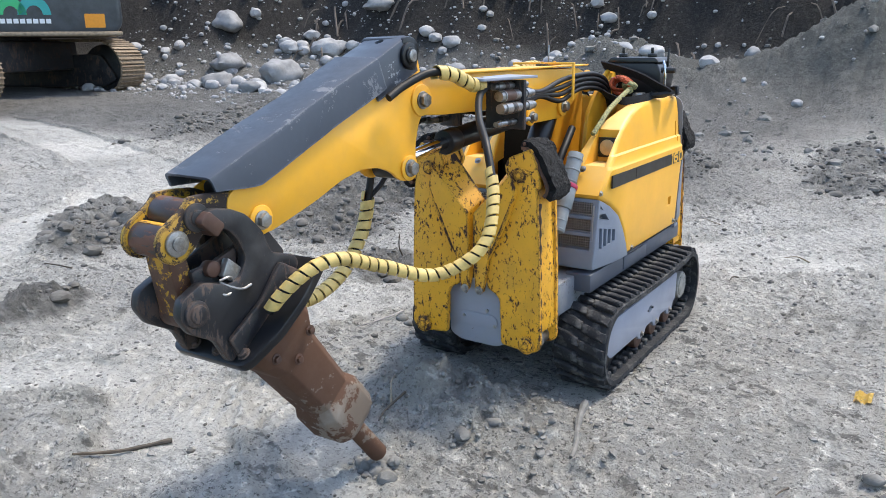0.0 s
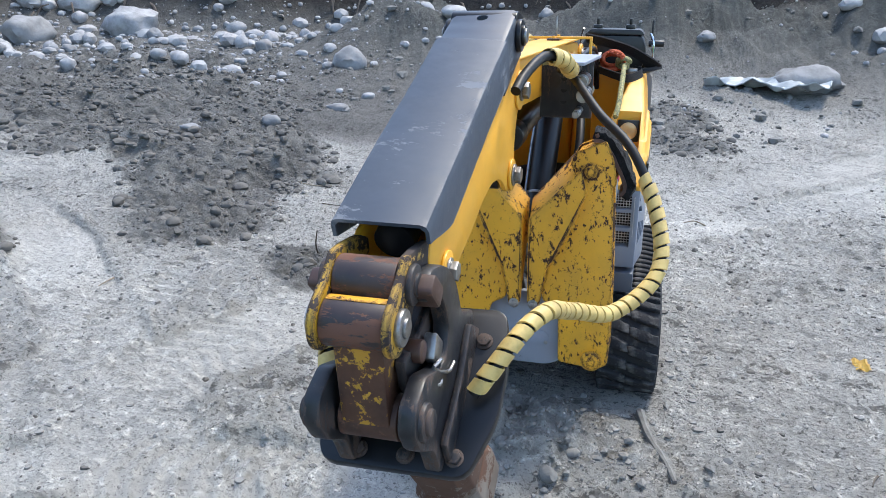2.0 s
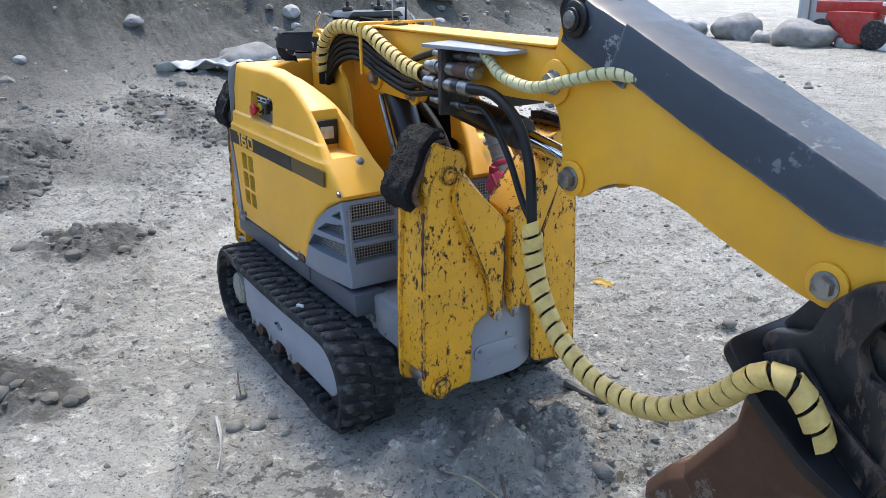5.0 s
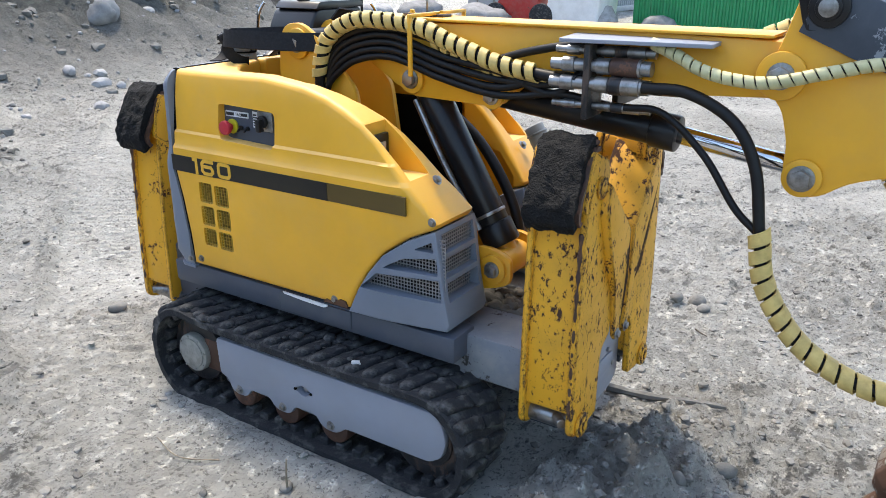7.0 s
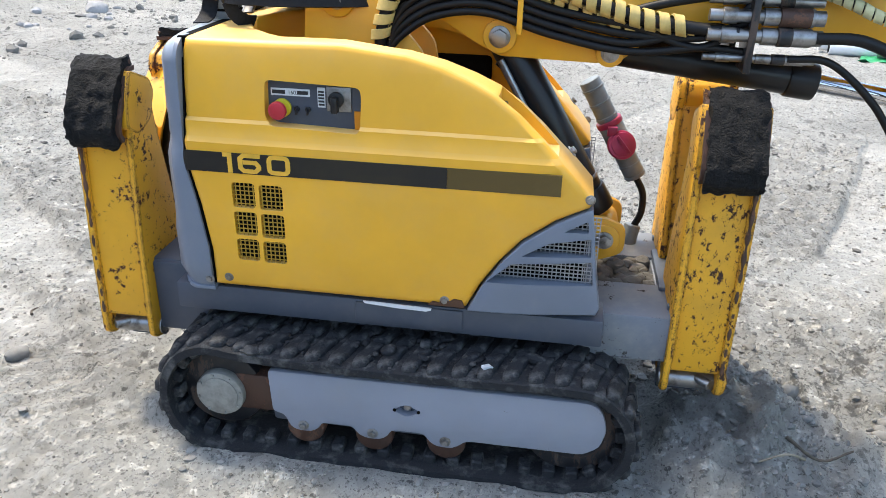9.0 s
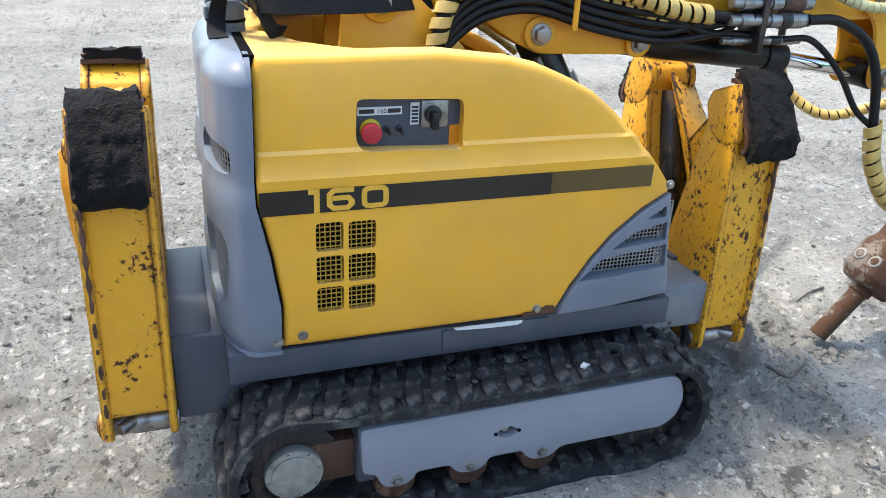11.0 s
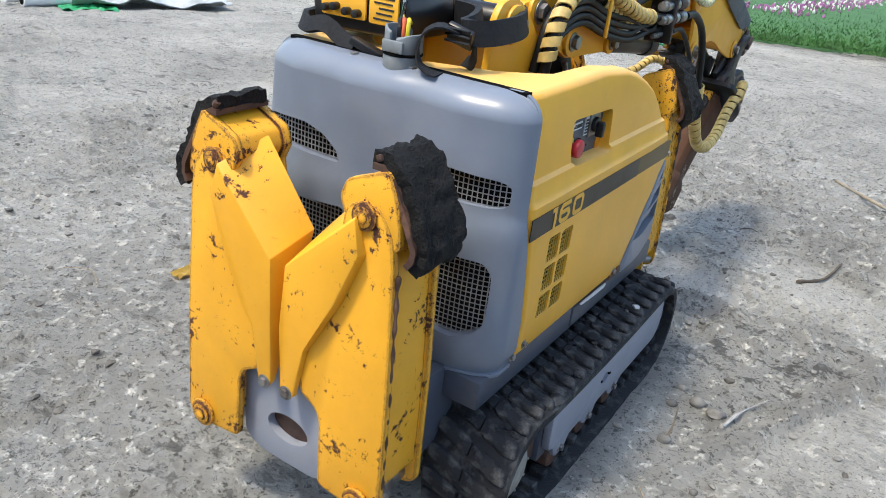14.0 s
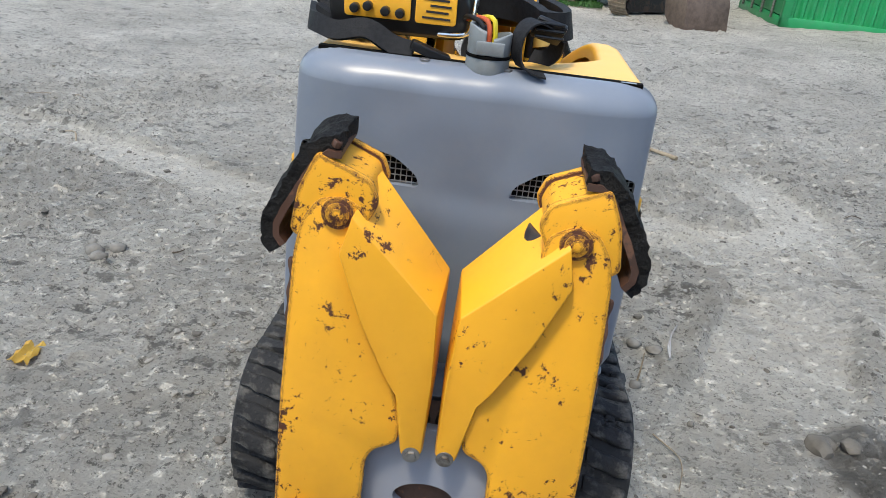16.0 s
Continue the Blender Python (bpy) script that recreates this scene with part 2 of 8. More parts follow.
SHOE = plain("excavator_track_steel", (0.3, 0.235, 0.165), 0.6, 0.4, 0.4, 14, 0.2)
WRAP = plain("dark_panel", (0.055, 0.065, 0.075), 0.3, 0.0, 0.4, 6, 0.1)
BUCKET = plain("bucket_steel", (0.16, 0.115, 0.09), 0.5, 0.4, 0.4, 8, 0.2)
LOGO_GREEN = plain("green_decal", (0.03, 0.42, 0.16), 0.4, 0.0, 0.1, 5, 0.0)
LOGO_TEAL = plain("teal_decal", (0.02, 0.32, 0.3), 0.4, 0.0, 0.1, 5, 0.0)
TARP = plain("pale_tarp", (0.42, 0.45, 0.46), 0.5, 0.0, 0.3, 6, 0.4, 0.02)
PETAL_PINK = plain("pink_petals", (0.36, 0.13, 0.30), 0.7)
PETAL_WHITE = plain("white_petals", (0.75, 0.75, 0.72), 0.7)
GRASS = plain("grass_blades", (0.035, 0.13, 0.02), 0.7, 0.0, 0.4, 3, 0.2)


# ---- mesh helpers ----
def part(name, bm, material, parent=None, label="", angle=35):
    me = bpy.data.meshes.new(name)
    bm.to_mesh(me)
    bm.free()
    me.shade_smooth()
    me.set_sharp_from_angle(angle=radians(angle))
    me.materials.append(material)
    ob = new(name, me)
    if parent:
        ob.parent = parent
    return tagged(ob, label)


def rounded(pts, r, n=4):
    """A closed outline with its corners rounded by about r."""
    out = []
    k = len(pts)
    for i in range(k):
        p, a, b = Vector(pts[i]), Vector(pts[i - 1]), Vector(pts[(i + 1) % k])
        ra = min(r, (a - p).length * 0.45)
        rb = min(r, (b - p).length * 0.45)
        s, e = p + (a - p).normalized() * ra, p + (b - p).normalized() * rb
        for j in range(n + 1):
            t = j / n
            out.append(tuple(s * (1 - t) ** 2 + p * 2 * t * (1 - t) + e * t * t))
    return out


def put3(axis, u, v, w):
    return {"x": (w, u, v), "y": (u, w, v), "z": (u, v, w)}[axis]


def prism(pts, axis, a, b, bevel=0.0, seg=2):
    """An outline extruded from a to b: in x the outline is (y, z), in y (x, z), in z (x, y)."""
    bm = bmesh.new()
    lo = [bm.verts.new(put3(axis, p[0], p[1], a)) for p in pts]
    hi = [bm.verts.new(put3(axis, p[0], p[1], b)) for p in pts]
    k = len(pts)
    caps = [bm.faces.new(lo), bm.faces.new(hi[::-1])]
    for i in range(k):
        bm.faces.new((lo[i], hi[i], hi[(i + 1) % k], lo[(i + 1) % k]))
    bmesh.ops.recalc_face_normals(bm, faces=bm.faces)
    if bevel:
        edges = list({e for f in caps for e in f.edges})
        bmesh.ops.bevel(bm, geom=edges, offset=bevel, segments=seg, profile=0.5, affect="EDGES", clamp_overlap=True)
    return bm


def box(x0, x1, y0, y1, z0, z1, bevel=0.004, seg=2):
    bm = bmesh.new()
    bmesh.ops.create_cube(bm, size=1)
    for v in bm.verts:
        v.co = (x0 + (v.co.x + 0.5) * (x1 - x0), y0 + (v.co.y + 0.5) * (y1 - y0), z0 + (v.co.z + 0.5) * (z1 - z0))
    if bevel:
        bmesh.ops.bevel(bm, geom=list(bm.edges), offset=bevel, segments=seg, profile=0.5, affect="EDGES", clamp_overlap=True)
    return bm


def rod(p0, p1, r, seg=20, bevel=0.002, r2=None):
    p0, p1 = Vector(p0), Vector(p1)
    bm = bmesh.new()
    d = p1 - p0
    bmesh.ops.create_cone(bm, cap_ends=True, segments=seg, radius1=r, radius2=r if r2 is None else r2, depth=d.length)
    if bevel:
        ends = [e for e in bm.edges if abs(e.verts[0].co.z - e.verts[1].co.z) < 1e-6]
        bmesh.ops.bevel(bm, geom=ends, offset=bevel, segments=2, profile=0.5, affect="EDGES", clamp_overlap=True)
    q = Vector((0, 0, 1)).rotation_difference(d.normalized())
    bmesh.ops.transform(bm, matrix=Matrix.Translation((p0 + p1) / 2) @ q.to_matrix().to_4x4(), verts=bm.verts)
    return bm


def add(bm, *others):
    """Joins bmeshes into the first one."""
    for o in others:
        me = bpy.data.meshes.new("scratch")
        o.to_mesh(me)
        o.free()
        bm.from_mesh(me)
        bpy.data.meshes.remove(me)
    return bm


def moved(bm, m):
    bmesh.ops.transform(bm, matrix=m, verts=bm.verts)
    return bm


def mirrored(bm, sx=1, sy=1):
    if sx < 0 or sy < 0:
        for v in bm.verts:
            v.co.x *= sx
            v.co.y *= sy
        if sx * sy < 0:
            bmesh.ops.reverse_faces(bm, faces=bm.faces)
    return bm


def cut_planes(bm, axis, values):
    for v in values:
        co, no = [0, 0, 0], [0, 0, 0]
        co["xyz".index(axis)], no["xyz".index(axis)] = v, 1
        bmesh.ops.bisect_plane(bm, geom=list(bm.verts) + list(bm.edges) + list(bm.faces), plane_co=co, plane_no=no)
    return bm


def carve(ob, *cutters):
    """Takes the cutters' volumes out of ob's mesh."""
    for bm in cutters:
        me = bpy.data.meshes.new("cutter")
        bm.to_mesh(me)
        bm.free()
        tool = new("cutter", me)
        mod = ob.modifiers.new("cut", "BOOLEAN")
        mod.operation, mod.object, mod.solver = "DIFFERENCE", tool, "EXACT"
        bpy.context.view_layer.update()
        made = bpy.data.meshes.new_from_object(ob.evaluated_get(bpy.context.evaluated_depsgraph_get()))
        ob.modifiers.clear()
        ob.data = made
        bpy.data.objects.remove(tool)
    ob.data.shade_smooth()
    ob.data.set_sharp_from_angle(angle=radians(35))
    return ob


def smooth_path(pts, step=0.012):
    """Catmull-Rom through the points, resampled at even steps."""
    p = [Vector(q) for q in pts]
    p = [p[0] * 2 - p[1]] + p + [p[-1] * 2 - p[-2]]
    dense = []
    for i in range(1, len(p) - 2):
        for j in range(24):
            t = j / 24
            a, b, c, d = p[i - 1], p[i], p[i + 1], p[i + 2]
            dense.append(0.5 * (2 * b + (c - a) * t + (2 * a - 5 * b + 4 * c - d) * t * t + (3 * b - a - 3 * c + d) * t ** 3))
    dense.append(p[-2])
    out, need = [dense[0]], step
    for a, b in zip(dense, dense[1:]):
        seg = (b - a).length
        while seg >= need > 0:
            a = a + (b - a) * (need / seg)
            out.append(a)
            seg = (b - a).length
            need = step
        need -= seg
    if (out[-1] - dense[-1]).length > step * 0.3:
        out.append(dense[-1])
    return out


def frames_along(path):
    tang = [(path[min(i + 1, len(path) - 1)] - path[max(i - 1, 0)]).normalized() for i in range(len(path))]
    up = Vector((0, 0, 1)) if abs(tang[0].z) < 0.9 else Vector((1, 0, 0))
    n = (up - tang[0] * up.dot(tang[0])).normalized()
    out = []
    for t in tang:
        n = (n - t * n.dot(t)).normalized()
        out.append((n, t.cross(n)))
    return out


def tube(pts, r, seg=10, step=0.012, squash=1.0):
    path = smooth_path(pts, step)
    fr = frames_along(path)
    bm = bmesh.new()
    rings = []
    for i, (c, (n, b)) in enumerate(zip(path, fr)):
        rr = r(i / max(1, len(path) - 1)) if callable(r) else r
        rings.append([bm.verts.new(c + (n * math.cos(a) + b * math.sin(a) * squash) * rr) for a in (2 * math.pi * k / seg for k in range(seg))])
    for a, b in zip(rings, rings[1:]):
        for k in range(seg):
            bm.faces.new((a[k], a[(k + 1) % seg], b[(k + 1) % seg], b[k]))
    bm.faces.new(rings[0][::-1])
    bm.faces.new(rings[-1])
    return bm


def spiral(pts, r, pitch, duty=0.84, seg=12, thick=0.003, slack=0.0):
    """A flat strip wound round a hose."""
    path = smooth_path(pts, 0.004)
    fr = frames_along(path)
    total = (len(path) - 1) * 0.004
    bm = bmesh.new()

    def at(s, a, rad):
        f = min(max(s / 0.004, 0), len(path) - 1.001)
        i = int(f)
        c = path[i].lerp(path[i + 1], f - i)
        n, b = fr[i]
        return c + (n * math.cos(a) + b * math.sin(a)) * rad

    turns = int((total / pitch - duty) * seg)
    rows = []
    for k in range(turns):
        a = 2 * math.pi * k / seg
        wob = 1 + slack * math.sin(k * 0.37) + slack * 0.6 * math.sin(k * 1.13)
        s0, s1 = k / seg * pitch, (k / seg + duty) * pitch
        rows.append([bm.verts.new(at(s, a, rad)) for s, rad in ((s0, r), (s0 + pitch * 0.03, (r + thick) * wob), (s1 - pitch * 0.03, (r + thick) * wob), (s1, r))])
    for p, q in zip(rows, rows[1:]):
        for j in range(3):
            bm.faces.new((p[j], q[j], q[j + 1], p[j + 1]))
        bm.faces.new((p[3], q[3], q[0], p[0]))
    bmesh.ops.recalc_face_normals(bm, faces=bm.faces)
    return bm


def band(pts, width, thick, side, step=0.012):
    """A flat strap along a path; side is the direction of its width."""
    path = smooth_path(pts, step)
    bm = bmesh.new()
    side = Vector(side)
    rows = []
    for i, c in enumerate(path):
        t = (path[min(i + 1, len(path) - 1)] - path[max(i - 1, 0)]).normalized()
        w = (side - t * side.dot(t)).normalized() * width / 2
        n = t.cross(w).normalized() * thick / 2
        rows.append([bm.verts.new(c + q) for q in (w + n, w - n, -w - n, -w + n)])
    for a, b in zip(rows, rows[1:]):
        for k in range(4):
            bm.faces.new((a[k], a[(k + 1) % 4], b[(k + 1) % 4], b[k]))
    bm.faces.new(rows[0])
    bm.faces.new(rows[-1][::-1])
    bmesh.ops.recalc_face_normals(bm, faces=bm.faces)
    return bm


def hexbolt(c, axis, r=0.012, h=0.01, washer=1.6):
    """A hexagon head on a washer; axis is the outward direction."""
    c, axis = Vector(c), Vector(axis).normalized()
    w = rod(c, c + axis * h * 0.3, r * washer, 20, 0.001)
    return add(w, rod(c + axis * h * 0.3, c + axis * h * 1.3, r, 6, 0.001))


def boss(c, axis, r, h):
    """A round collar with a recessed pin end in it."""
    c, axis = Vector(c), Vector(axis).normalized()
    return add(rod(c, c + axis * h, r, 28, h * 0.25), rod(c, c + axis * (h * 1.5), r * 0.72, 24, h * 0.2), rod(c, c + axis * (h * 1.9), r * 0.42, 6, 0.001))


def lettering(text, size, m, material, parent, name, depth=0.0012, label="", heavy=0.0):
    cu = bpy.data.curves.new(name, "FONT")
    cu.body, cu.size, cu.extrude, cu.offset = text, size, depth, heavy
    ob = new(name, cu)
    ob.matrix_world = m
    bpy.context.view_layer.update()
    me = bpy.data.meshes.new_from_object(ob.evaluated_get(bpy.context.evaluated_depsgraph_get()))
    bpy.data.objects.remove(ob)
    me.transform(m)
    me.materials.clear()
    me.materials.append(material)
    out = new(name, me)
    out.parent = parent
    return tagged(out, label)


def lumpy(bm, amount, scale, seed=0.0):
    for v in bm.verts:
        p = v.co * scale + Vector((seed, seed * 0.7, seed * 1.3))
        v.co += Vector((noise.noise(p), noise.noise(p + Vector((31, 0, 0))), noise.noise(p + Vector((0, 47, 0))))) * amount
    return bm


def stroke(path, width, closed=False):
    """The outline of a pen stroke in the plane, as quads that share their mitred joints."""
    p = [Vector(q) for q in path]
    n = len(p)
    out = []
    for i in range(n):
        a = p[(i - 1) % n] if closed or i > 0 else None
        b = p[(i + 1) % n] if closed or i < n - 1 else None
        d1 = (p[i] - a).normalized() if a is not None else None
        d2 = (b - p[i]).normalized() if b is not None else None
        d1, d2 = d1 or d2, d2 or d1
        n1, n2 = Vector((-d1.y, d1.x)), Vector((-d2.y, d2.x))
        m = (n1 + n2).normalized()
        k = width / 2 / max(0.4, m.dot(n1))
        out.append((p[i] + m * k, p[i] - m * k))
    return out


def digits_160(m, parent, material):
    """The model number, in wide square digits 0.04 high."""
    w, h, t = 0.04, 0.037, 0.008
    c = t / 2
    zero = rounded([(c, c), (w - c, c), (w - c, h - c), (c, h - c)], 0.008, 3)
    six = [(w - 0.001, h - c), (0.010, h - c), (c, h - 0.010), (c, 0.010), (0.010, c), (w - 0.010, c), (w - c, 0.010), (w - c, 0.014), (w - 0.009, 0.0205), (t + 0.0005, 0.0205)]
    for name, path, x, closed in (("digit_one", [(0.004, h - c), (0.016, h - c), (0.016, -0.001)], 0.0, False), ("digit_six", six, 0.03, False), ("digit_zero", zero, 0.08, True)):
        rows = stroke(path, t, closed)
        bm = bmesh.new()
        vs = [[[bm.verts.new((q.x + x, q.y, z)) for z in (0, 0.0007)] for q in pair] for pair in rows]
        k = len(vs)
        for i in range(k if closed else k - 1):
            (a0, a1), (b0, b1) = vs[i], vs[(i + 1) % k]
            bm.faces.new((a0[1], b0[1], b1[1], a1[1]))
            bm.faces.new((a0[0], a1[0], b1[0], b0[0]))
            bm.faces.new((a0[0], b0[0], b0[1], a0[1]))
            bm.faces.new((a1[1], b1[1], b1[0], a1[0]))
        bmesh.ops.recalc_face_normals(bm, faces=bm.faces)
        part(name, moved(bm, m), material, parent, "yellow stencilled digit")

# ---- ground ----
def lattice(ix, iy, seed):
    h = np.sin(ix * 127.1 + iy * 311.7 + seed * 74.7) * 43758.5453
    return h - np.floor(h)


def vnoise(x, y, seed=0):
    ix, iy = np.floor(x), np.floor(y)
    fx, fy = x - ix, y - iy
    fx, fy = fx * fx * (3 - 2 * fx), fy * fy * (3 - 2 * fy)
    a, b = lattice(ix, iy, seed), lattice(ix + 1, iy, seed)
    c, d = lattice(ix, iy + 1, seed), lattice(ix + 1, iy + 1, seed)
    return (a * (1 - fx) + b * fx) * (1 - fy) + (c * (1 - fx) + d * fx) * fy - 0.5


def fbm(x, y, octaves=4, seed=0, gain=0.5):
    s, amp = 0.0, 1.0
    for o in range(octaves):
        s = s + amp * vnoise(x * 2 ** o + o * 17.3, y * 2 ** o - o * 9.1, seed + o)
        amp *= gain
    return s


def sstep(a, b, x):
    t = np.clip((x - a) / (b - a), 0, 1)
    return t * t * (3 - 2 * t)


def blob(x, y, cx, cy, rx, ry, turn=0.0):
    c, s = math.cos(turn), math.sin(turn)
    u, v = (x - cx) * c + (y - cy) * s, -(x - cx) * s + (y - cy) * c
    return np.exp(-((u / rx) ** 2 + (v / ry) ** 2))


def churned(x, y):
    """Where the ground is dark, damp and churned up."""
    m = 1.5 * blob(x, y, -2.1, -2.65, 1.35, 0.5, 0.5) + 1.3 * blob(x, y, -1.0, -2.15, 0.5, 0.32, 0.3) + 1.2 * blob(x, y, -3.4, -1.0, 1.3, 0.4, -0.2)
    m = m + 1.3 * blob(x, y, -0.25, -1.15, 0.27, 0.16, 0.5) + 1.2 * blob(x, y, -4.3, -4.8, 2.4, 1.4, 0.4) + 1.2 * blob(x, y, 0.2, -2.9, 0.5, 0.36, 0.7) + 1.3 * blob(x, y, -1.55, -0.7, 0.24, 0.27, 0.5)
    m = m + 0.8 * blob(x, y, -6.5, -6.5, 3.0, 2.5, 0.7) + 0.7 * blob(x, y, -4.6, 0.6, 1.4, 0.5, 0.1) + 1.1 * blob(x, y, 1.15, -1.95, 0.24, 0.16, 0.2)
    return np.clip(m * (1.0 + 1.3 * fbm(x * 1.6, y * 1.6, 5, 5, 0.6)), 0, 1)


# wheel and belt tracks: the line along the middle, the half width, the pitch of the lugs and their slant
LANES = (
    (((1.45, 4.4), (0.86, 3.35), (0.2, 2.35), (-0.2, 1.65), (-0.32, 1.25)), 0.2, 0.052, 0.25),
    (((-0.95, -0.3), (-1.4, 0.05), (-2.2, 0.62), (-3.2, 1.35), (-4.5, 2.5), (-6.5, 5.2)), 0.2, 0.06, 0.1),
    (((-1.15, 0.15), (-1.8, 0.75), (-2.9, 1.75), (-4.2, 3.0), (-6.0, 5.4)), 0.17, 0.06, 0.1),
    (((1.1, 0.55), (1.42, 1.0), (1.7, 1.55), (2.15, 2.6), (2.5, 3.6)), 0.15, 0.07, 0.4),
    (((1.5, -1.3), (0.75, -1.18), (0.0, -0.85), (-0.8, -0.42), (-1.7, -0.05), (-3.0, 0.4)), 0.21, 0.08, 0.5),
    (((1.0, 1.9), (-0.2, 1.9), (-1.6, 2.5), (-3.1, 3.25), (-6.2, 5.0)), 0.3, 0.09, 0.5),
    (((-0.7, -3.2), (-0.25, -2.5), (0.45, -1.75), (1.2, -1.0), (1.8, -0.3)), 0.18, 0.055, 0.15),
    (((2.6, -1.2), (1.9, -1.45), (1.1, -1.5), (0.5, -1.6), (-0.3, -1.75)), 0.16, 0.07, 0.3),
    (((-1.9, -8.6), (-1.6, -6.2), (-1.0, -4.1), (-0.2, -3.4), (1.2, -2.9)), 0.34, 0.09, 0.4),
    (((2.2, 0.9), (1.5, 0.35), (1.15, -0.4), (1.3, -1.1), (1.7, -1.9)), 0.13, 0.06, 0.3),
)


def lanes(x, y):
    """The pressed-down bed of the tracks, the lugs' marks in it and the crumbled rim beside it."""
    bed, marks, rim = np.zeros_like(x), np.zeros_like(x), np.zeros_like(x)
    wob = 0.05 * fbm(x * 1.1, y * 1.1, 3, 11) + 0.025 * fbm(x * 7, y * 7, 3, 61)
    for i, (line, half, pitch, slant) in enumerate(LANES):
        best = np.full_like(x, 9.0)
        side, run = np.zeros_like(x), np.zeros_like(x)
        start = 0.0
        for (ax, ay), (bx, by) in zip(line, line[1:]):
            ln = math.hypot(bx - ax, by - ay)
            ux, uy = (bx - ax) / ln, (by - ay) / ln
            s = np.clip((x - ax) * ux + (y - ay) * uy, 0, ln)
            dx, dy = x - ax - s * ux, y - ay - s * uy
            d = np.hypot(dx, dy)
            near = d < best
            best = np.where(near, d, best)
            side = np.where(near, ux * dy - uy * dx, side)
            run = np.where(near, start + s, run)
            start += ln
        ends = sstep(0.0, 0.5, run) * sstep(0.0, 0.5, start - run)
        worn = sstep(-0.3, 0.1, fbm(x * 0.9 + i * 3.1, y * 0.9, 3, 12))
        d = best + wob
        b = (1 - sstep(half - 0.018, half + 0.018, d)) * ends * (0.45 + 0.55 * worn)
        bed = np.maximum(bed, b)
        lug = np.tanh(3.0 * np.sin(2 * math.pi * (run + slant * np.abs(side)) / pitch + 0.8 * fbm(x * 3, y * 3, 2, 62)))
        marks = np.where(b > 0.05, lug * b * sstep(-0.2, 0.12, fbm(x * 1.4 + i, y * 1.4, 3, 63)), marks)
        rim = np.maximum(rim, np.exp(-((d - half - 0.035) / 0.03) ** 2) * ends * worn * (1 - bed))
    return bed, marks, rim


def bank_rise(x, y):
    foot = 9.4 + 1.2 * fbm(y * 0.25, y * 0.0, 3, 8) - 1.0 * sstep(-3, -9, y)
    far = np.maximum(-x - foot, -0.62 * y - 0.62 * x - 10.3)
    fade = 1 - sstep(9, 15, y)
    return sstep(0.0, 3.2, far + 0.5 * fbm(x * 0.6, y * 0.6, 4, 4)) * fade


def heap_rise(x, y):
    ridge = blob(x, y, -8.6, 0.3, 1.1, 1.5) + 0.95 * blob(x, y, -8.8, 3.6, 1.4, 1.8) + 0.62 * blob(x, y, -7.9, -2.9, 1.0, 1.4) + 1.1 * blob(x, y, -9.8, 6.5, 2.0, 2.2)
    return np.clip(ridge, 0, 1.25)


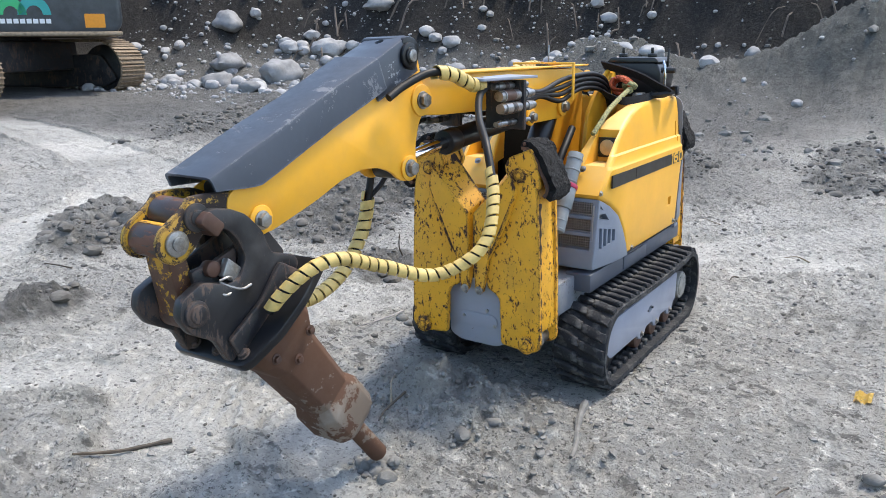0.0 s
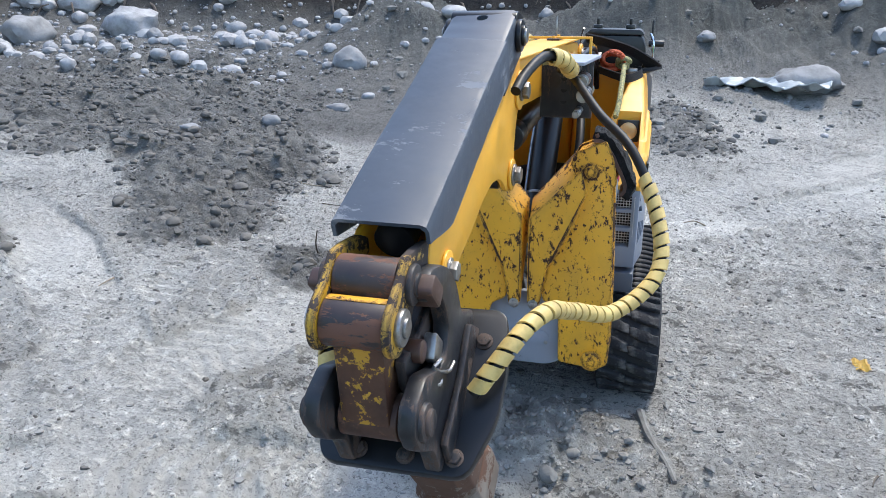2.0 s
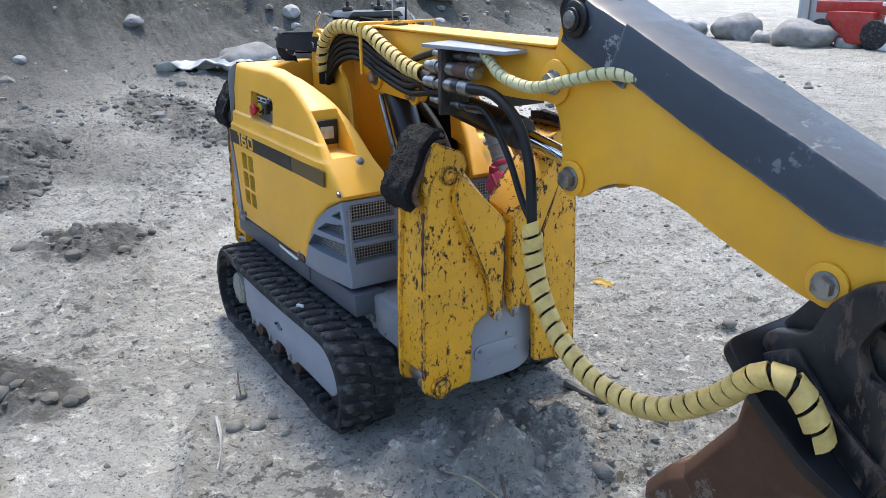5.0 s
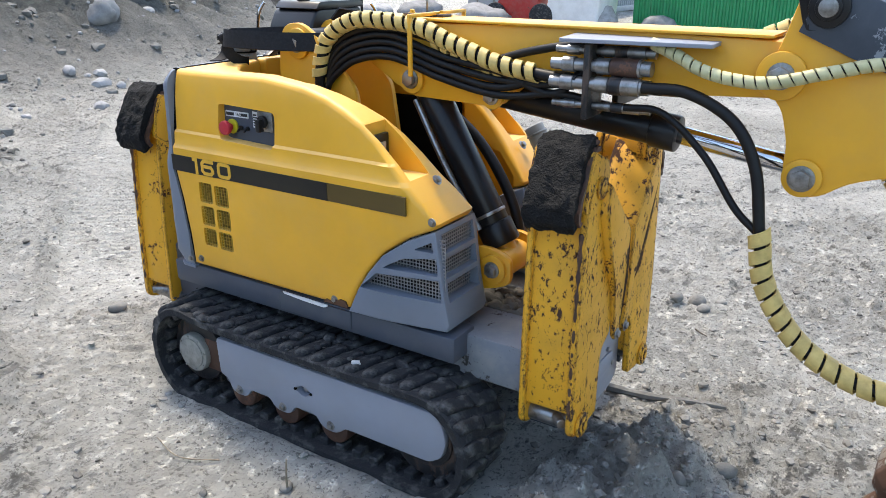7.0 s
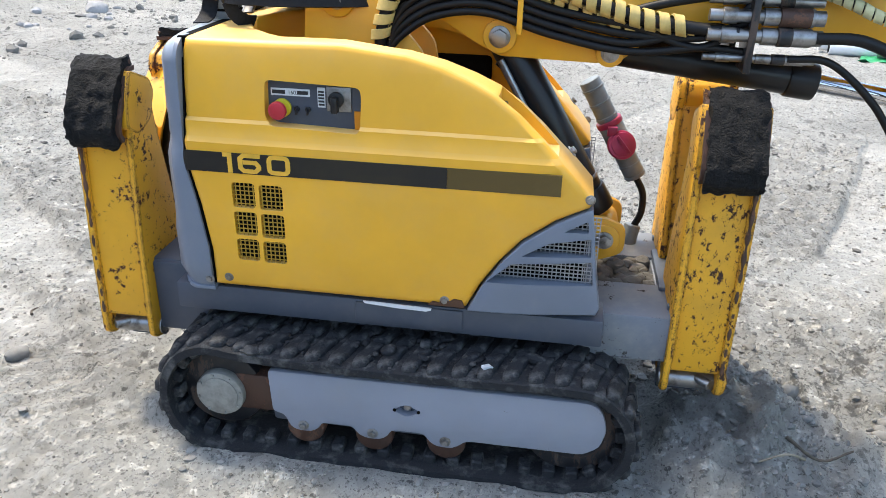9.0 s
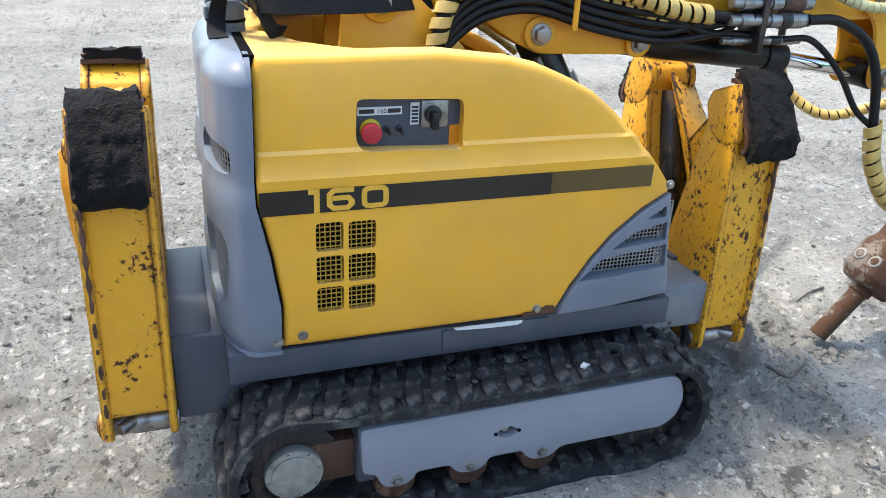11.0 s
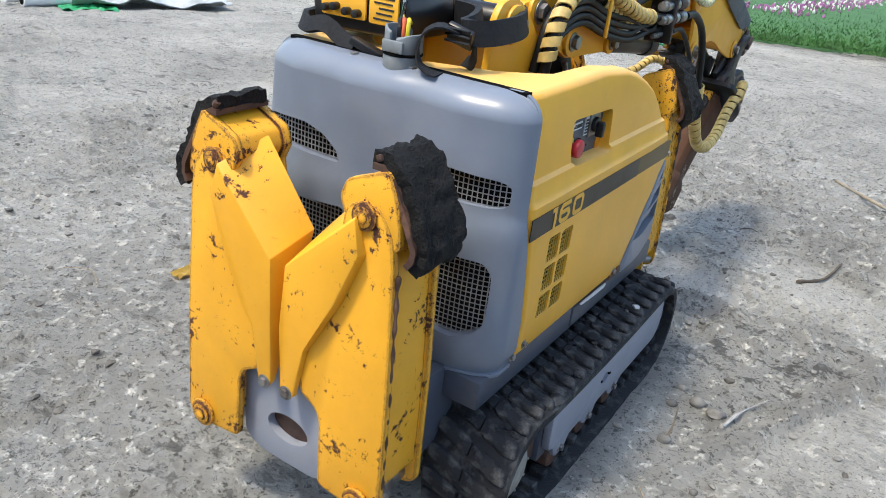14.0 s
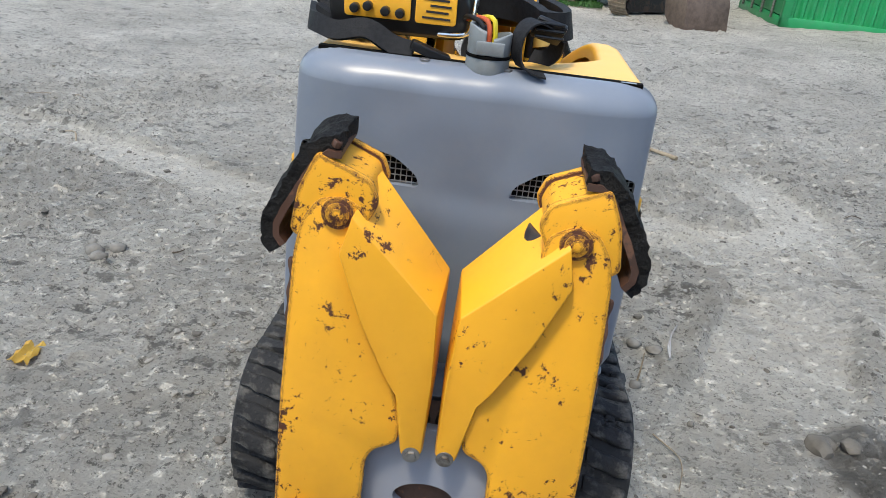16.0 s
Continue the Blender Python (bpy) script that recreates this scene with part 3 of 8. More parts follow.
def ground_z(x, y, tracks=None):
    base = -0.042 * y - 0.012 * x
    base = np.where(y > 0, -0.05 * np.minimum(y, 9) - 0.012 * np.clip(x, -12, 12), -0.042 * np.maximum(y, -12) - 0.012 * np.clip(x, -12, 12))
    near = np.exp(-((x / 0.9) ** 2 + (y / 0.75) ** 2) ** 2)
    base = base * (1 - 0.6 * near)
    far = np.hypot(x, y)
    roll = 0.05 * fbm(x * 0.55, y * 0.55, 3, 1) * sstep(0.7, 2.5, far)
    fine = 0.022 * fbm(x * 3.2, y * 3.2, 3, 2) * sstep(0.2, 1.4, far) + 0.012 * fbm(x * 11, y * 11, 3, 3)
    lumps = fbm(x * 24, y * 24, 2, 6)
    patch = sstep(-0.12, 0.16, fbm(x * 0.8, y * 0.8, 3, 50))
    fine = fine + (0.02 + 0.034 * patch) * np.clip(lumps - 0.06, 0, 1) * sstep(0.5, 0.9, far)
    fine = fine + (0.012 + 0.026 * patch) * (0.25 - np.abs(fbm(x * 5.5, y * 5.5, 4, 51))) * sstep(0.4, 0.9, far)
    q = 7 * fbm(x * 1.7 + 0.3 * fbm(x * 5, y * 5, 2, 41), y * 1.7, 5, 40)
    ledge = np.floor(q) + sstep(0.82, 1.0, q - np.floor(q)) - q
    fine = fine + 0.013 * (ledge + 0.5) * sstep(0.35, 0.7, far) * (1 - sstep(5, 8, far))
    mud = churned(x, y)
    rough = mud * (0.2 * np.clip(fbm(x * 1.5, y * 1.5, 5, 7, 0.58) + 0.14, -0.1, 1) * sstep(1.2, 2.6, far) + 0.05 * np.clip(fbm(x * 3, y * 3, 3, 7) + 0.2, 0, 1) + 0.085 * (0.3 - np.abs(fbm(x * 6, y * 6, 5, 9, 0.66))))
    # tracks: a smooth sunken bed with lug marks, and crumbs pushed out beside it
    bed, marks, rim = tracks or lanes(x, y)
    away = sstep(0.4, 0.75, far)
    fine = fine * (1 - 0.72 * bed)
    rut = (-0.017 * bed + 0.007 * marks + rim * (0.016 + 0.03 * fbm(x * 14, y * 14, 3, 64))) * away
    # the loose spoil that the front pushed up
    spoil = 0.09 * sstep(0.25, 0.9, blob(x, y, 0.79, -0.05, 0.2, 0.36) * (1 + 0.9 * fbm(x * 6, y * 6, 4, 13))) * (1 + 0.8 * fbm(x * 16, y * 16, 4, 19, 0.6)) + 0.05 * blob(x, y, 0.92, 0.08, 0.14, 0.18) * (1 + 1.5 * fbm(x * 13, y * 13, 3, 14))
    sunk = 0.012 * (np.exp(-((np.abs(y) - 0.43) / 0.05) ** 2) * (np.abs(x) < 0.6))
    bank = bank_rise(x, y)
    heap = heap_rise(x, y)
    shaped = heap * (1.05 + 0.55 * fbm(x * 1.1, y * 1.1, 5, 15)) + bank * (3.6 + 1.3 * fbm(x * 0.5, y * 0.5, 4, 16)) + 0.25 * sstep(-5.0, -8.0, x) * (1 - sstep(9, 14, y))
    shaped = shaped + (bank + heap + 0.25 * sstep(-4.5, -6.5, x)) * (0.22 * fbm(x * 2.3, y * 2.3, 4, 17, 0.6) + 0.16 * (0.25 - np.abs(fbm(x * 1.3, y * 1.3, 4, 18))))
    return base + roll + fine + rough + rut + spoil + sunk + shaped


def graded(a, b, step):
    """Even steps from a to b, then slowly growing ones, then wide ones to the horizon."""
    core = list(np.arange(a, b + step / 2, step))
    sides = []
    for start in (b, -a):
        out, s, v = [], step, start
        while v < 2500:
            s *= 1.014 if v < 13 else 1.3
            v += s
            out.append(v)
        sides.append(out)
    return np.array([-v for v in sides[1][::-1]] + core + sides[0])


gx = graded(-2.3, 2.5, 0.0115)
gy = graded(-2.1, 2.1, 0.0115)
GX, GY = np.meshgrid(gx, gy, indexing="ij")
TRACKS = lanes(GX, GY)
GZ = ground_z(GX, GY, TRACKS)
nx, ny = len(gx), len(gy)
co = np.stack([GX.ravel(), GY.ravel(), GZ.ravel()], 1)
ii = (np.arange(nx - 1)[:, None] * ny + np.arange(ny - 1)[None, :]).ravel()
quads = np.stack([ii, ii + ny, ii + ny + 1, ii + 1], 1)
gme = bpy.data.meshes.new("ground")
gme.vertices.add(len(co))
gme.vertices.foreach_set("co", co.ravel())
gme.loops.add(len(quads) * 4)
gme.loops.foreach_set("vertex_index", quads.ravel().astype(np.int32))
gme.polygons.add(len(quads))
gme.polygons.foreach_set("loop_start", (np.arange(len(quads)) * 4).astype(np.int32))
gme.update(calc_edges=True)
gme.validate()
gme.shade_smooth()
for key, values in (("damp", churned(GX, GY)), ("bank", bank_rise(GX, GY)), ("heap", np.clip(heap_rise(GX, GY) * 1.6, 0, 1)), ("spoil", blob(GX, GY, 0.80, 0.0, 0.2, 0.42)), ("worked", np.clip(0.8 * sstep(-5.2, -7.2, GX) * (1 - sstep(5, 9, GY)) + sstep(-2.1, -3.4, GX + 0.9 * fbm(GX * 0.7, GY * 0.7, 4, 60)) * (1 - sstep(-0.8, 1.4, GY - 0.12 * GX)) + sstep(-5.5, -9.0, GY + 1.2 * fbm(GX * 0.6, GY * 0.6, 3, 65)), 0, 1)), ("bed", TRACKS[0])):
    at = gme.attributes.new(key, "FLOAT", "POINT")
    at.data.foreach_set("value", values.ravel().astype(np.float32))
ground = tagged(new("ground", gme), "pale grey dried mud ground with tyre tracks and clods", "ground", kind="structure")

gm, nt, gb = mat_base("dried_mud", 0.92)


def attr(name):
    n = nt.nodes.new("ShaderNodeAttribute")
    n.attribute_name = name
    return n.outputs["Fac"]


broad = ramp(nt, noise_out(nt, 0.9, 6.0, 0.62), [(0.36, 0.0), (0.66, 1.0)])
mid = ramp(nt, noise_out(nt, 5.0, 8.0, 0.7, seed=4.0), [(0.4, 0.0), (0.62, 1.0)])
speck = ramp(nt, noise_out(nt, 26.0, 7.0, 0.72, seed=7.0), [(0.42, 0.0), (0.6, 1.0)])
bed = attr("bed")
loose = maths(nt, "SUBTRACT", 1.0, maths(nt, "MULTIPLY", bed, 0.45))
colour = mix(nt, broad, (0.445, 0.430, 0.391), (0.632, 0.616, 0.566))
colour = mix(nt, maths(nt, "MULTIPLY", maths(nt, "MULTIPLY", mid, 0.3), loose), colour, (0.282, 0.274, 0.248))
colour = mix(nt, maths(nt, "MULTIPLY", speck, 0.1), colour, (0.649, 0.643, 0.602))
patchy = ramp(nt, noise_out(nt, 2.3, 7.0, 0.68, (1.0, 0.6, 1.0), seed=31.0), [(0.5, 0.0), (0.66, 1.0)])
colour = mix(nt, maths(nt, "MULTIPLY", maths(nt, "MULTIPLY", patchy, 0.3), loose), colour, (0.230, 0.224, 0.206))
colour = mix(nt, maths(nt, "MULTIPLY", bed, 0.15), colour, mix(nt, speck, (0.514, 0.505, 0.463), (0.659, 0.647, 0.602)))
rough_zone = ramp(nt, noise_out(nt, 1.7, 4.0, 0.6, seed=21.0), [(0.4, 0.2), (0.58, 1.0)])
# dark specks: loose crumbs, and small shadows between them put into the colour
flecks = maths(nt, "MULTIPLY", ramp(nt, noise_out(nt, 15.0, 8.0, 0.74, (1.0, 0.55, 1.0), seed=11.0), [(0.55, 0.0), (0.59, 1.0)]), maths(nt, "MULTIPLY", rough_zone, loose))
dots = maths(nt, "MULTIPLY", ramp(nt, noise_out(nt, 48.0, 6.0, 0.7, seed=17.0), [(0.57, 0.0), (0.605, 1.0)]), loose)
dark_specks = maths(nt, "MULTIPLY", ramp(nt, noise_out(nt, 95.0, 4.0, 0.7, (1.0, 0.7, 1.0), seed=27.0), [(0.56, 0.0), (0.62, 1.0)]), 0.55)
colour = mix(nt, dark_specks, colour, (0.17, 0.162, 0.148))
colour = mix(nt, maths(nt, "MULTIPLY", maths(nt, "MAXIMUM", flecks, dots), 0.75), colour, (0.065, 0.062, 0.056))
colour = mix(nt, maths(nt, "MULTIPLY", maths(nt, "MULTIPLY", attr("worked"), loose), 0.78), colour, mix(nt, mid, (0.040, 0.039, 0.037), (0.083, 0.081, 0.077)))
wet = ramp(nt, attr("damp"), [(0.28, 0.0), (0.5, 1.0)])
colour = mix(nt, maths(nt, "MULTIPLY", wet, 0.86), colour, mix(nt, mid, (0.083, 0.081, 0.076), (0.212, 0.210, 0.197)))
colour = mix(nt, maths(nt, "MULTIPLY", ramp(nt, attr("spoil"), [(0.35, 0.0), (0.8, 1.0)]), 0.7), colour, mix(nt, speck, (0.205, 0.202, 0.192), (0.394, 0.391, 0.366)))
gravel = ramp(nt, noise_out(nt, 16.0, 6.0, 0.8, seed=13.0), [(0.5, 0.0), (0.62, 1.0)])
colour = mix(nt, attr("heap"), colour, mix(nt, mid, mix(nt, gravel, (0.067, 0.070, 0.065), (0.108, 0.113, 0.104)), mix(nt, gravel, (0.097, 0.100, 0.095), (0.139, 0.145, 0.134))))
colour = mix(nt, ramp(nt, attr("bank"), [(0.02, 0.0), (0.16, 1.0)]), colour, mix(nt, gravel, (0.014, 0.012, 0.011), (0.043, 0.039, 0.035)))
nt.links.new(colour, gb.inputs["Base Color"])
# relief: uneven crust, loose crumbs on it, and grain
crumb = node(nt, "ShaderNodeTexVoronoi", Scale=42.0)
nt.links.new(nt.nodes.new("ShaderNodeTexCoord").outputs["Object"], crumb.inputs["Vector"])
lump = maths(nt, "MULTIPLY", ramp(nt, crumb.outputs["Distance"], [(0.0, 1.0), (0.5, 0.0)]), maths(nt, "MULTIPLY", rough_zone, speck))
grit = node(nt, "ShaderNodeTexVoronoi", Scale=95.0)
nt.links.new(nt.nodes.new("ShaderNodeTexCoord").outputs["Object"], grit.inputs["Vector"])
grains = maths(nt, "MULTIPLY", ramp(nt, grit.outputs["Distance"], [(0.0, 1.0), (0.5, 0.0)]), ramp(nt, noise_out(nt, 22.0, 5.0, 0.65, seed=19.0), [(0.44, 0.0), (0.56, 1.0)]))
pits = ramp(nt, noise_out(nt, 28.0, 10.0, 0.76, (1.0, 0.75, 1.0), seed=1.0), [(0.36, 0.0), (0.56, 1.0)])
rel = maths(nt, "ADD", maths(nt, "MULTIPLY", pits, 0.5), maths(nt, "ADD", maths(nt, "MULTIPLY", lump, 0.5), maths(nt, "MULTIPLY", grains, 0.22)))
rel = maths(nt, "ADD", rel, maths(nt, "MULTIPLY", noise_out(nt, 8.0, 9.0, 0.7, (1.0, 0.7, 1.0), seed=22.0), 1.0))
rel = maths(nt, "MULTIPLY", rel, loose)
rel = maths(nt, "ADD", rel, maths(nt, "MULTIPLY", noise_out(nt, 120.0, 6.0, 0.75, seed=6.0), 0.3))
bump(nt, gb, rel, 1.0, 0.034)
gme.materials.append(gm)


def gz(x, y):
    return float(ground_z(np.array(float(x)), np.array(float(y))))


# ---- the demolition robot ----
robot = tagged(new("demolition_robot"), "yellow and grey tracked remote demolition robot with worn paint", "robot")


def track(sy):
    """One rubber crawler; sy = -1 is the right side, +1 the left."""
    cr, cf, z0, R = -0.395, 0.415, 0.152, 0.142
    y0, y1 = 0.205, 0.392
    loop = []
    for k in range(17):
        a = math.pi / 2 + math.pi * k / 16
        loop.append((cr + 0.93 * R * math.cos(a), z0 + R * math.sin(a) + 0.006 * math.sin(a)))
    for k in range(17):
        a = -math.pi / 2 + math.pi * k / 16
        loop.append((cf + 0.95 * R * math.cos(a), z0 - 0.004 + R * math.sin(a)))
    # the upper run sags a little
    for k in range(1, 12):
        t = k / 12
        loop.append((cf + (cr - cf) * t, z0 + R - 0.010 * math.sin(math.pi * t)))
    n = len(loop)
    bm = bmesh.new()
    rings = []
    for i, p in enumerate(loop):
        a, b = Vector(loop[i - 1]), Vector(loop[(i + 1) % n])
        t = (b - a).normalized()
        nrm = Vector((t.y, -t.x))
        q = Vector(p)
        if (q - Vector((0, z0))).dot(nrm) < 0:
            nrm = -nrm
        ins = q - nrm * 0.022
        rings.append([bm.verts.new((c.x, sy * y, c.y)) for c, y in ((ins, y0), (q - nrm * 0.004, y0), (q, y0 + 0.006), (q, y1 - 0.006), (q - nrm * 0.004, y1), (ins, y1))])
    for i in range(n):
        a, b = rings[i], rings[(i + 1) % n]
        for k in range(6):
            bm.faces.new((a[k], b[k], b[(k + 1) % 6], a[(k + 1) % 6]))
    bmesh.ops.recalc_face_normals(bm, faces=bm.faces)
    belt = part("rubber_track", bm, RUBBER, robot, "black rubber crawler belt caked with dry mud", 50)

    # tread bars, two staggered rows, and the guide teeth inside
    lengths = [(Vector(loop[(i + 1) % n]) - Vector(loop[i])).length for i in range(n)]
    total = sum(lengths)

    def along(s):
        s %= total
        for i in range(n):
            if s <= lengths[i]:
                break
            s -= lengths[i]
        a, b = Vector(loop[i]), Vector(loop[(i + 1) % n])
        p, t = a.lerp(b, s / lengths[i]), (b - a).normalized()
        nrm = Vector((t.y, -t.x))
        if (p - Vector((0, z0))).dot(nrm) < 0:
            nrm = -nrm
        return p, t, nrm

    bar = cut_planes(box(-0.017, 0.017, -0.044, 0.044, -0.004, 0.013, 0.006, 2), "y", [-0.025, -0.01, 0.008, 0.026])
    lumpy(bar, 0.007, 45, sy)
    for v in bar.verts:
        v.co.x += 0.012 * (v.co.y / 0.043)
    bar_me = bpy.data.meshes.new("tread_bar")
    bar.to_mesh(bar_me)
    bar.free()
    bar_me.shade_smooth()
    bar_me.set_sharp_from_angle(angle=radians(40))
    bar_me.materials.append(RUBBER)
    count = 46
    for k in range(count):
        for row in (0, 1):
            p, t, nrm = along((k + 0.5 * row) * total / count)
            m = Matrix(((t.x, 0, nrm.x, p.x), (0, 1 if row == 0 else -1, 0, sy * (y0 + 0.049 + row * 0.089)), (t.y, 0, nrm.y, p.y), (0, 0, 0, 1)))
            if m.to_3x3().determinant() < 0:
                m = m @ Matrix.Diagonal((-1, 1, 1, 1))
            ob = new("tread_bar", bar_me)
            ob.parent = belt
            ob.matrix_local = m
    teeth = bmesh.new()
    for k in range(count):
        p, t, nrm = along((k + 0.25) * total / count)
        q = p - nrm * 0.03
        add(teeth, moved(box(-0.014, 0.014, -0.02, 0.02, -0.012, 0.012, 0.004, 1), Matrix(((t.x, 0, -nrm.x, q.x), (0, 1, 0, sy * 0.345), (t.y, 0, -nrm.y, q.y), (0, 0, 0, 1)))))
    bmesh.ops.recalc_face_normals(teeth, faces=teeth.faces)
    tagged(part("guide_teeth", teeth, RUBBER, belt), kind="stuff")

    ya, yb = sorted((sy * 0.352, sy * 0.372))
    low = [(-0.268, 0.24), (-0.262, 0.128), (-0.235, 0.125), (-0.222, 0.092), (-0.205, 0.083), (-0.172, 0.083), (-0.155, 0.094), (-0.147, 0.111), (-0.075, 0.111), (-0.065, 0.094), (-0.045, 0.083), (-0.012, 0.083), (0.006, 0.094), (0.014, 0.113), (0.09, 0.113), (0.1, 0.094), (0.12, 0.082), (0.155, 0.082), (0.172, 0.094), (0.185, 0.106), (0.44, 0.106), (0.475, 0.13), (0.487, 0.175), (0.475, 0.222), (0.452, 0.243)]
    cover = part("side_cover", prism(rounded(low, 0.012, 2), "y", ya, yb, 0.004), PLATE, robot, "grey-painted steel track frame cover, scuffed")
    hole = [(0.05 + 0.02 * math.cos(a) * (1.25 if math.cos(a * 2) > 0.6 and abs(math.cos(a)) > 0.7 else 1), 0.172 + 0.0145 * math.sin(a)) for a in (2 * math.pi * k / 20 for k in range(20))]
    carve(cover, prism(hole, "y", ya - 0.01, yb + 0.01))
    part("grease_fitting", rod((0.05, sy * 0.35, 0.172), (0.05, sy * 0.362, 0.172), 0.009, 8), STEEL, cover)
    for dx in (-0.027, 0.027):
        part("screw", rod((0.05 + dx, sy * 0.368, 0.172), (0.05 + dx, sy * 0.3745, 0.172), 0.004, 8, 0.001), DARK, cover)
    for x in (-0.19, -0.028, 0.138):
        part("cover_bolt", hexbolt((x, sy * 0.371, 0.1), (0, sy, 0), 0.008, 0.007), STEEL, cover)
        roller = rod((x, sy * 0.235, 0.087), (x, sy * 0.362, 0.087), 0.045, 24, 0.008)
        part("road_roller", roller, RUSTY_PLAIN, robot)
    part("track_frame", box(-0.27, 0.34, min(sy * 0.24, sy * 0.352), max(sy * 0.24, sy * 0.352), 0.09, 0.235, 0.01), CHASSIS, robot)
    sprocket = rod((cr, sy * 0.22, z0), (cr, sy * 0.335, z0), 0.1, 32, 0.01)
    spr = part("drive_sprocket", sprocket, HITCH, robot)
    for k in range(11):
        a = 2 * math.pi * k / 11
        part("sprocket_tooth", moved(box(-0.012, 0.012, min(sy * 0.26, sy * 0.3), max(sy * 0.26, sy * 0.3), 0.09, 0.122, 0.003, 1), Matrix.Translation((cr, 0, z0)) @ Matrix.Rotation(a, 4, "Y")), HITCH, spr)
    part("gear_housing", box(cr + 0.03, -0.265, min(sy * 0.23, sy * 0.34), max(sy * 0.23, sy * 0.34), 0.1, 0.2, 0.012), RUSTY_PLAIN, spr)
    part("hub_cap", add(rod((cr, sy * 0.325, z0 - 0.004), (cr, sy * 0.357, z0 - 0.004), 0.058, 32, 0.006), rod((cr, sy * 0.355, z0 - 0.004), (cr, sy * 0.36, z0 - 0.004), 0.045, 32, 0.001)), HUB, spr, "dusty pale round hub cap")
    for k in range(8):
        a = 2 * math.pi * k / 8 + 0.2
        part("hub_bolt", rod((cr + 0.051 * math.cos(a), sy * 0.354, z0 - 0.004 + 0.051 * math.sin(a)), (cr + 0.051 * math.cos(a), sy * 0.3605, z0 - 0.004 + 0.051 * math.sin(a)), 0.0035, 6, 0.0008), HUB, spr)
    part("idler_wheel", add(rod((cf, sy * 0.225, z0), (cf, sy * 0.345, z0), 0.112, 36, 0.008), rod((cf, sy * 0.34, z0), (cf, sy * 0.352, z0), 0.075, 30, 0.004)), HITCH, robot)


for sy in (-1, 1):
    track(sy)

# chassis between the crawlers, with its end beams
chassis = part("chassis", box(-0.60, 0.36, -0.215, 0.215, 0.22, 0.405, 0.008), CHASSIS, robot, "dark grey painted steel chassis frame")
for sy in (-1, 1):
    part("front_beam", box(0.355, 0.622, min(sy * 0.075, sy * 0.236), max(sy * 0.075, sy * 0.236), 0.278, 0.39, 0.006), BEAM, chassis, "scuffed dusty grey front beam")
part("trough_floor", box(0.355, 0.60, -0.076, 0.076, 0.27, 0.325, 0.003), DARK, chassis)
part("beam_cross", box(0.585, 0.62, -0.0745, 0.0745, 0.285, 0.385, 0.004), BEAM, chassis)
part("rear_beam", box(-0.615, -0.52, -0.205, 0.205, 0.235, 0.41, 0.01), CHASSIS, chassis)
for sy in (-1, 1):
    part("skirt_rail", box(-0.5, 0.46, min(sy * 0.2, sy * 0.295), max(sy * 0.2, sy * 0.295), 0.335, 0.40, 0.006), CHASSIS, chassis)
    part("step_panel", box(-0.08, 0.16, min(sy * 0.285, sy * 0.3), max(sy * 0.285, sy * 0.3), 0.345, 0.395, 0.004), CHASSIS, chassis)
for sx in (-1, 1):
    outline = rounded([(-0.115, 0.405), (0.115, 0.405), (0.115, 0.2), (0.07, 0.178), (-0.07, 0.178), (-0.115, 0.2)], 0.02)
    xa, xb = sorted((sx * 0.685, sx * 0.705))
    end = part("end_plate", prism(outline, "x", xa, xb, 0.003), PLATE, chassis, "scratched grey steel end plate between the stabilizers")
    if sx < 0:
        oval = [(0.052 * math.cos(a) + (0.0 if True else 0), 0.262 + 0.031 * math.sin(a)) for a in (2 * math.pi * k / 28 for k in range(28))]
        carve(end, prism(oval, "x", xa - 0.02, xb + 0.02))
    else:
        slot = [(0.05 * (1 if math.cos(a) > 0 else -1) + 0.024 * math.cos(a), 0.262 + 0.024 * math.sin(a)) for a in (2 * math.pi * (k + 0.5) / 28 for k in range(28))]
        part("slot_cover", prism(slot, "x", 0.7, 0.7085, 0.001), PLATE, chassis)
        for by, bz in ((-0.055, 0.27), (0.065, 0.25), (0.035, 0.30)):
            part("plate_screw", rod((0.704, by, bz), (0.7115, by, bz), 0.006, 8, 0.001), STEEL, chassis)
    for y in (-0.19, -0.1, 0.1, 0.19):
        xa, xb = sorted((sx * 0.6, sx * 0.69))
        part("hinge_bracket", box(xa, xb, y - 0.009, y + 0.009, 0.19, 0.4, 0.003), CHASSIS, chassis)
    xa, xb = sorted((sx * 0.59, sx * 0.687))
    part("end_block", box(xa, xb, -0.108, 0.108, 0.2, 0.4, 0.004), CHASSIS if sx > 0 else RUSTY_PLAIN, chassis)


def loft(front, back, caps=True):
    bm = bmesh.new()
    a = [bm.verts.new(p) for p in front]
    b = [bm.verts.new(p) for p in back]
    k = len(a)
    for i in range(k):
        bm.faces.new((a[i], b[i], b[(i + 1) % k], a[(i + 1) % k]))
    if caps:
        bm.faces.new(a[::-1])
        bm.faces.new(b)
    bmesh.ops.recalc_face_normals(bm, faces=bm.faces)
    return bm


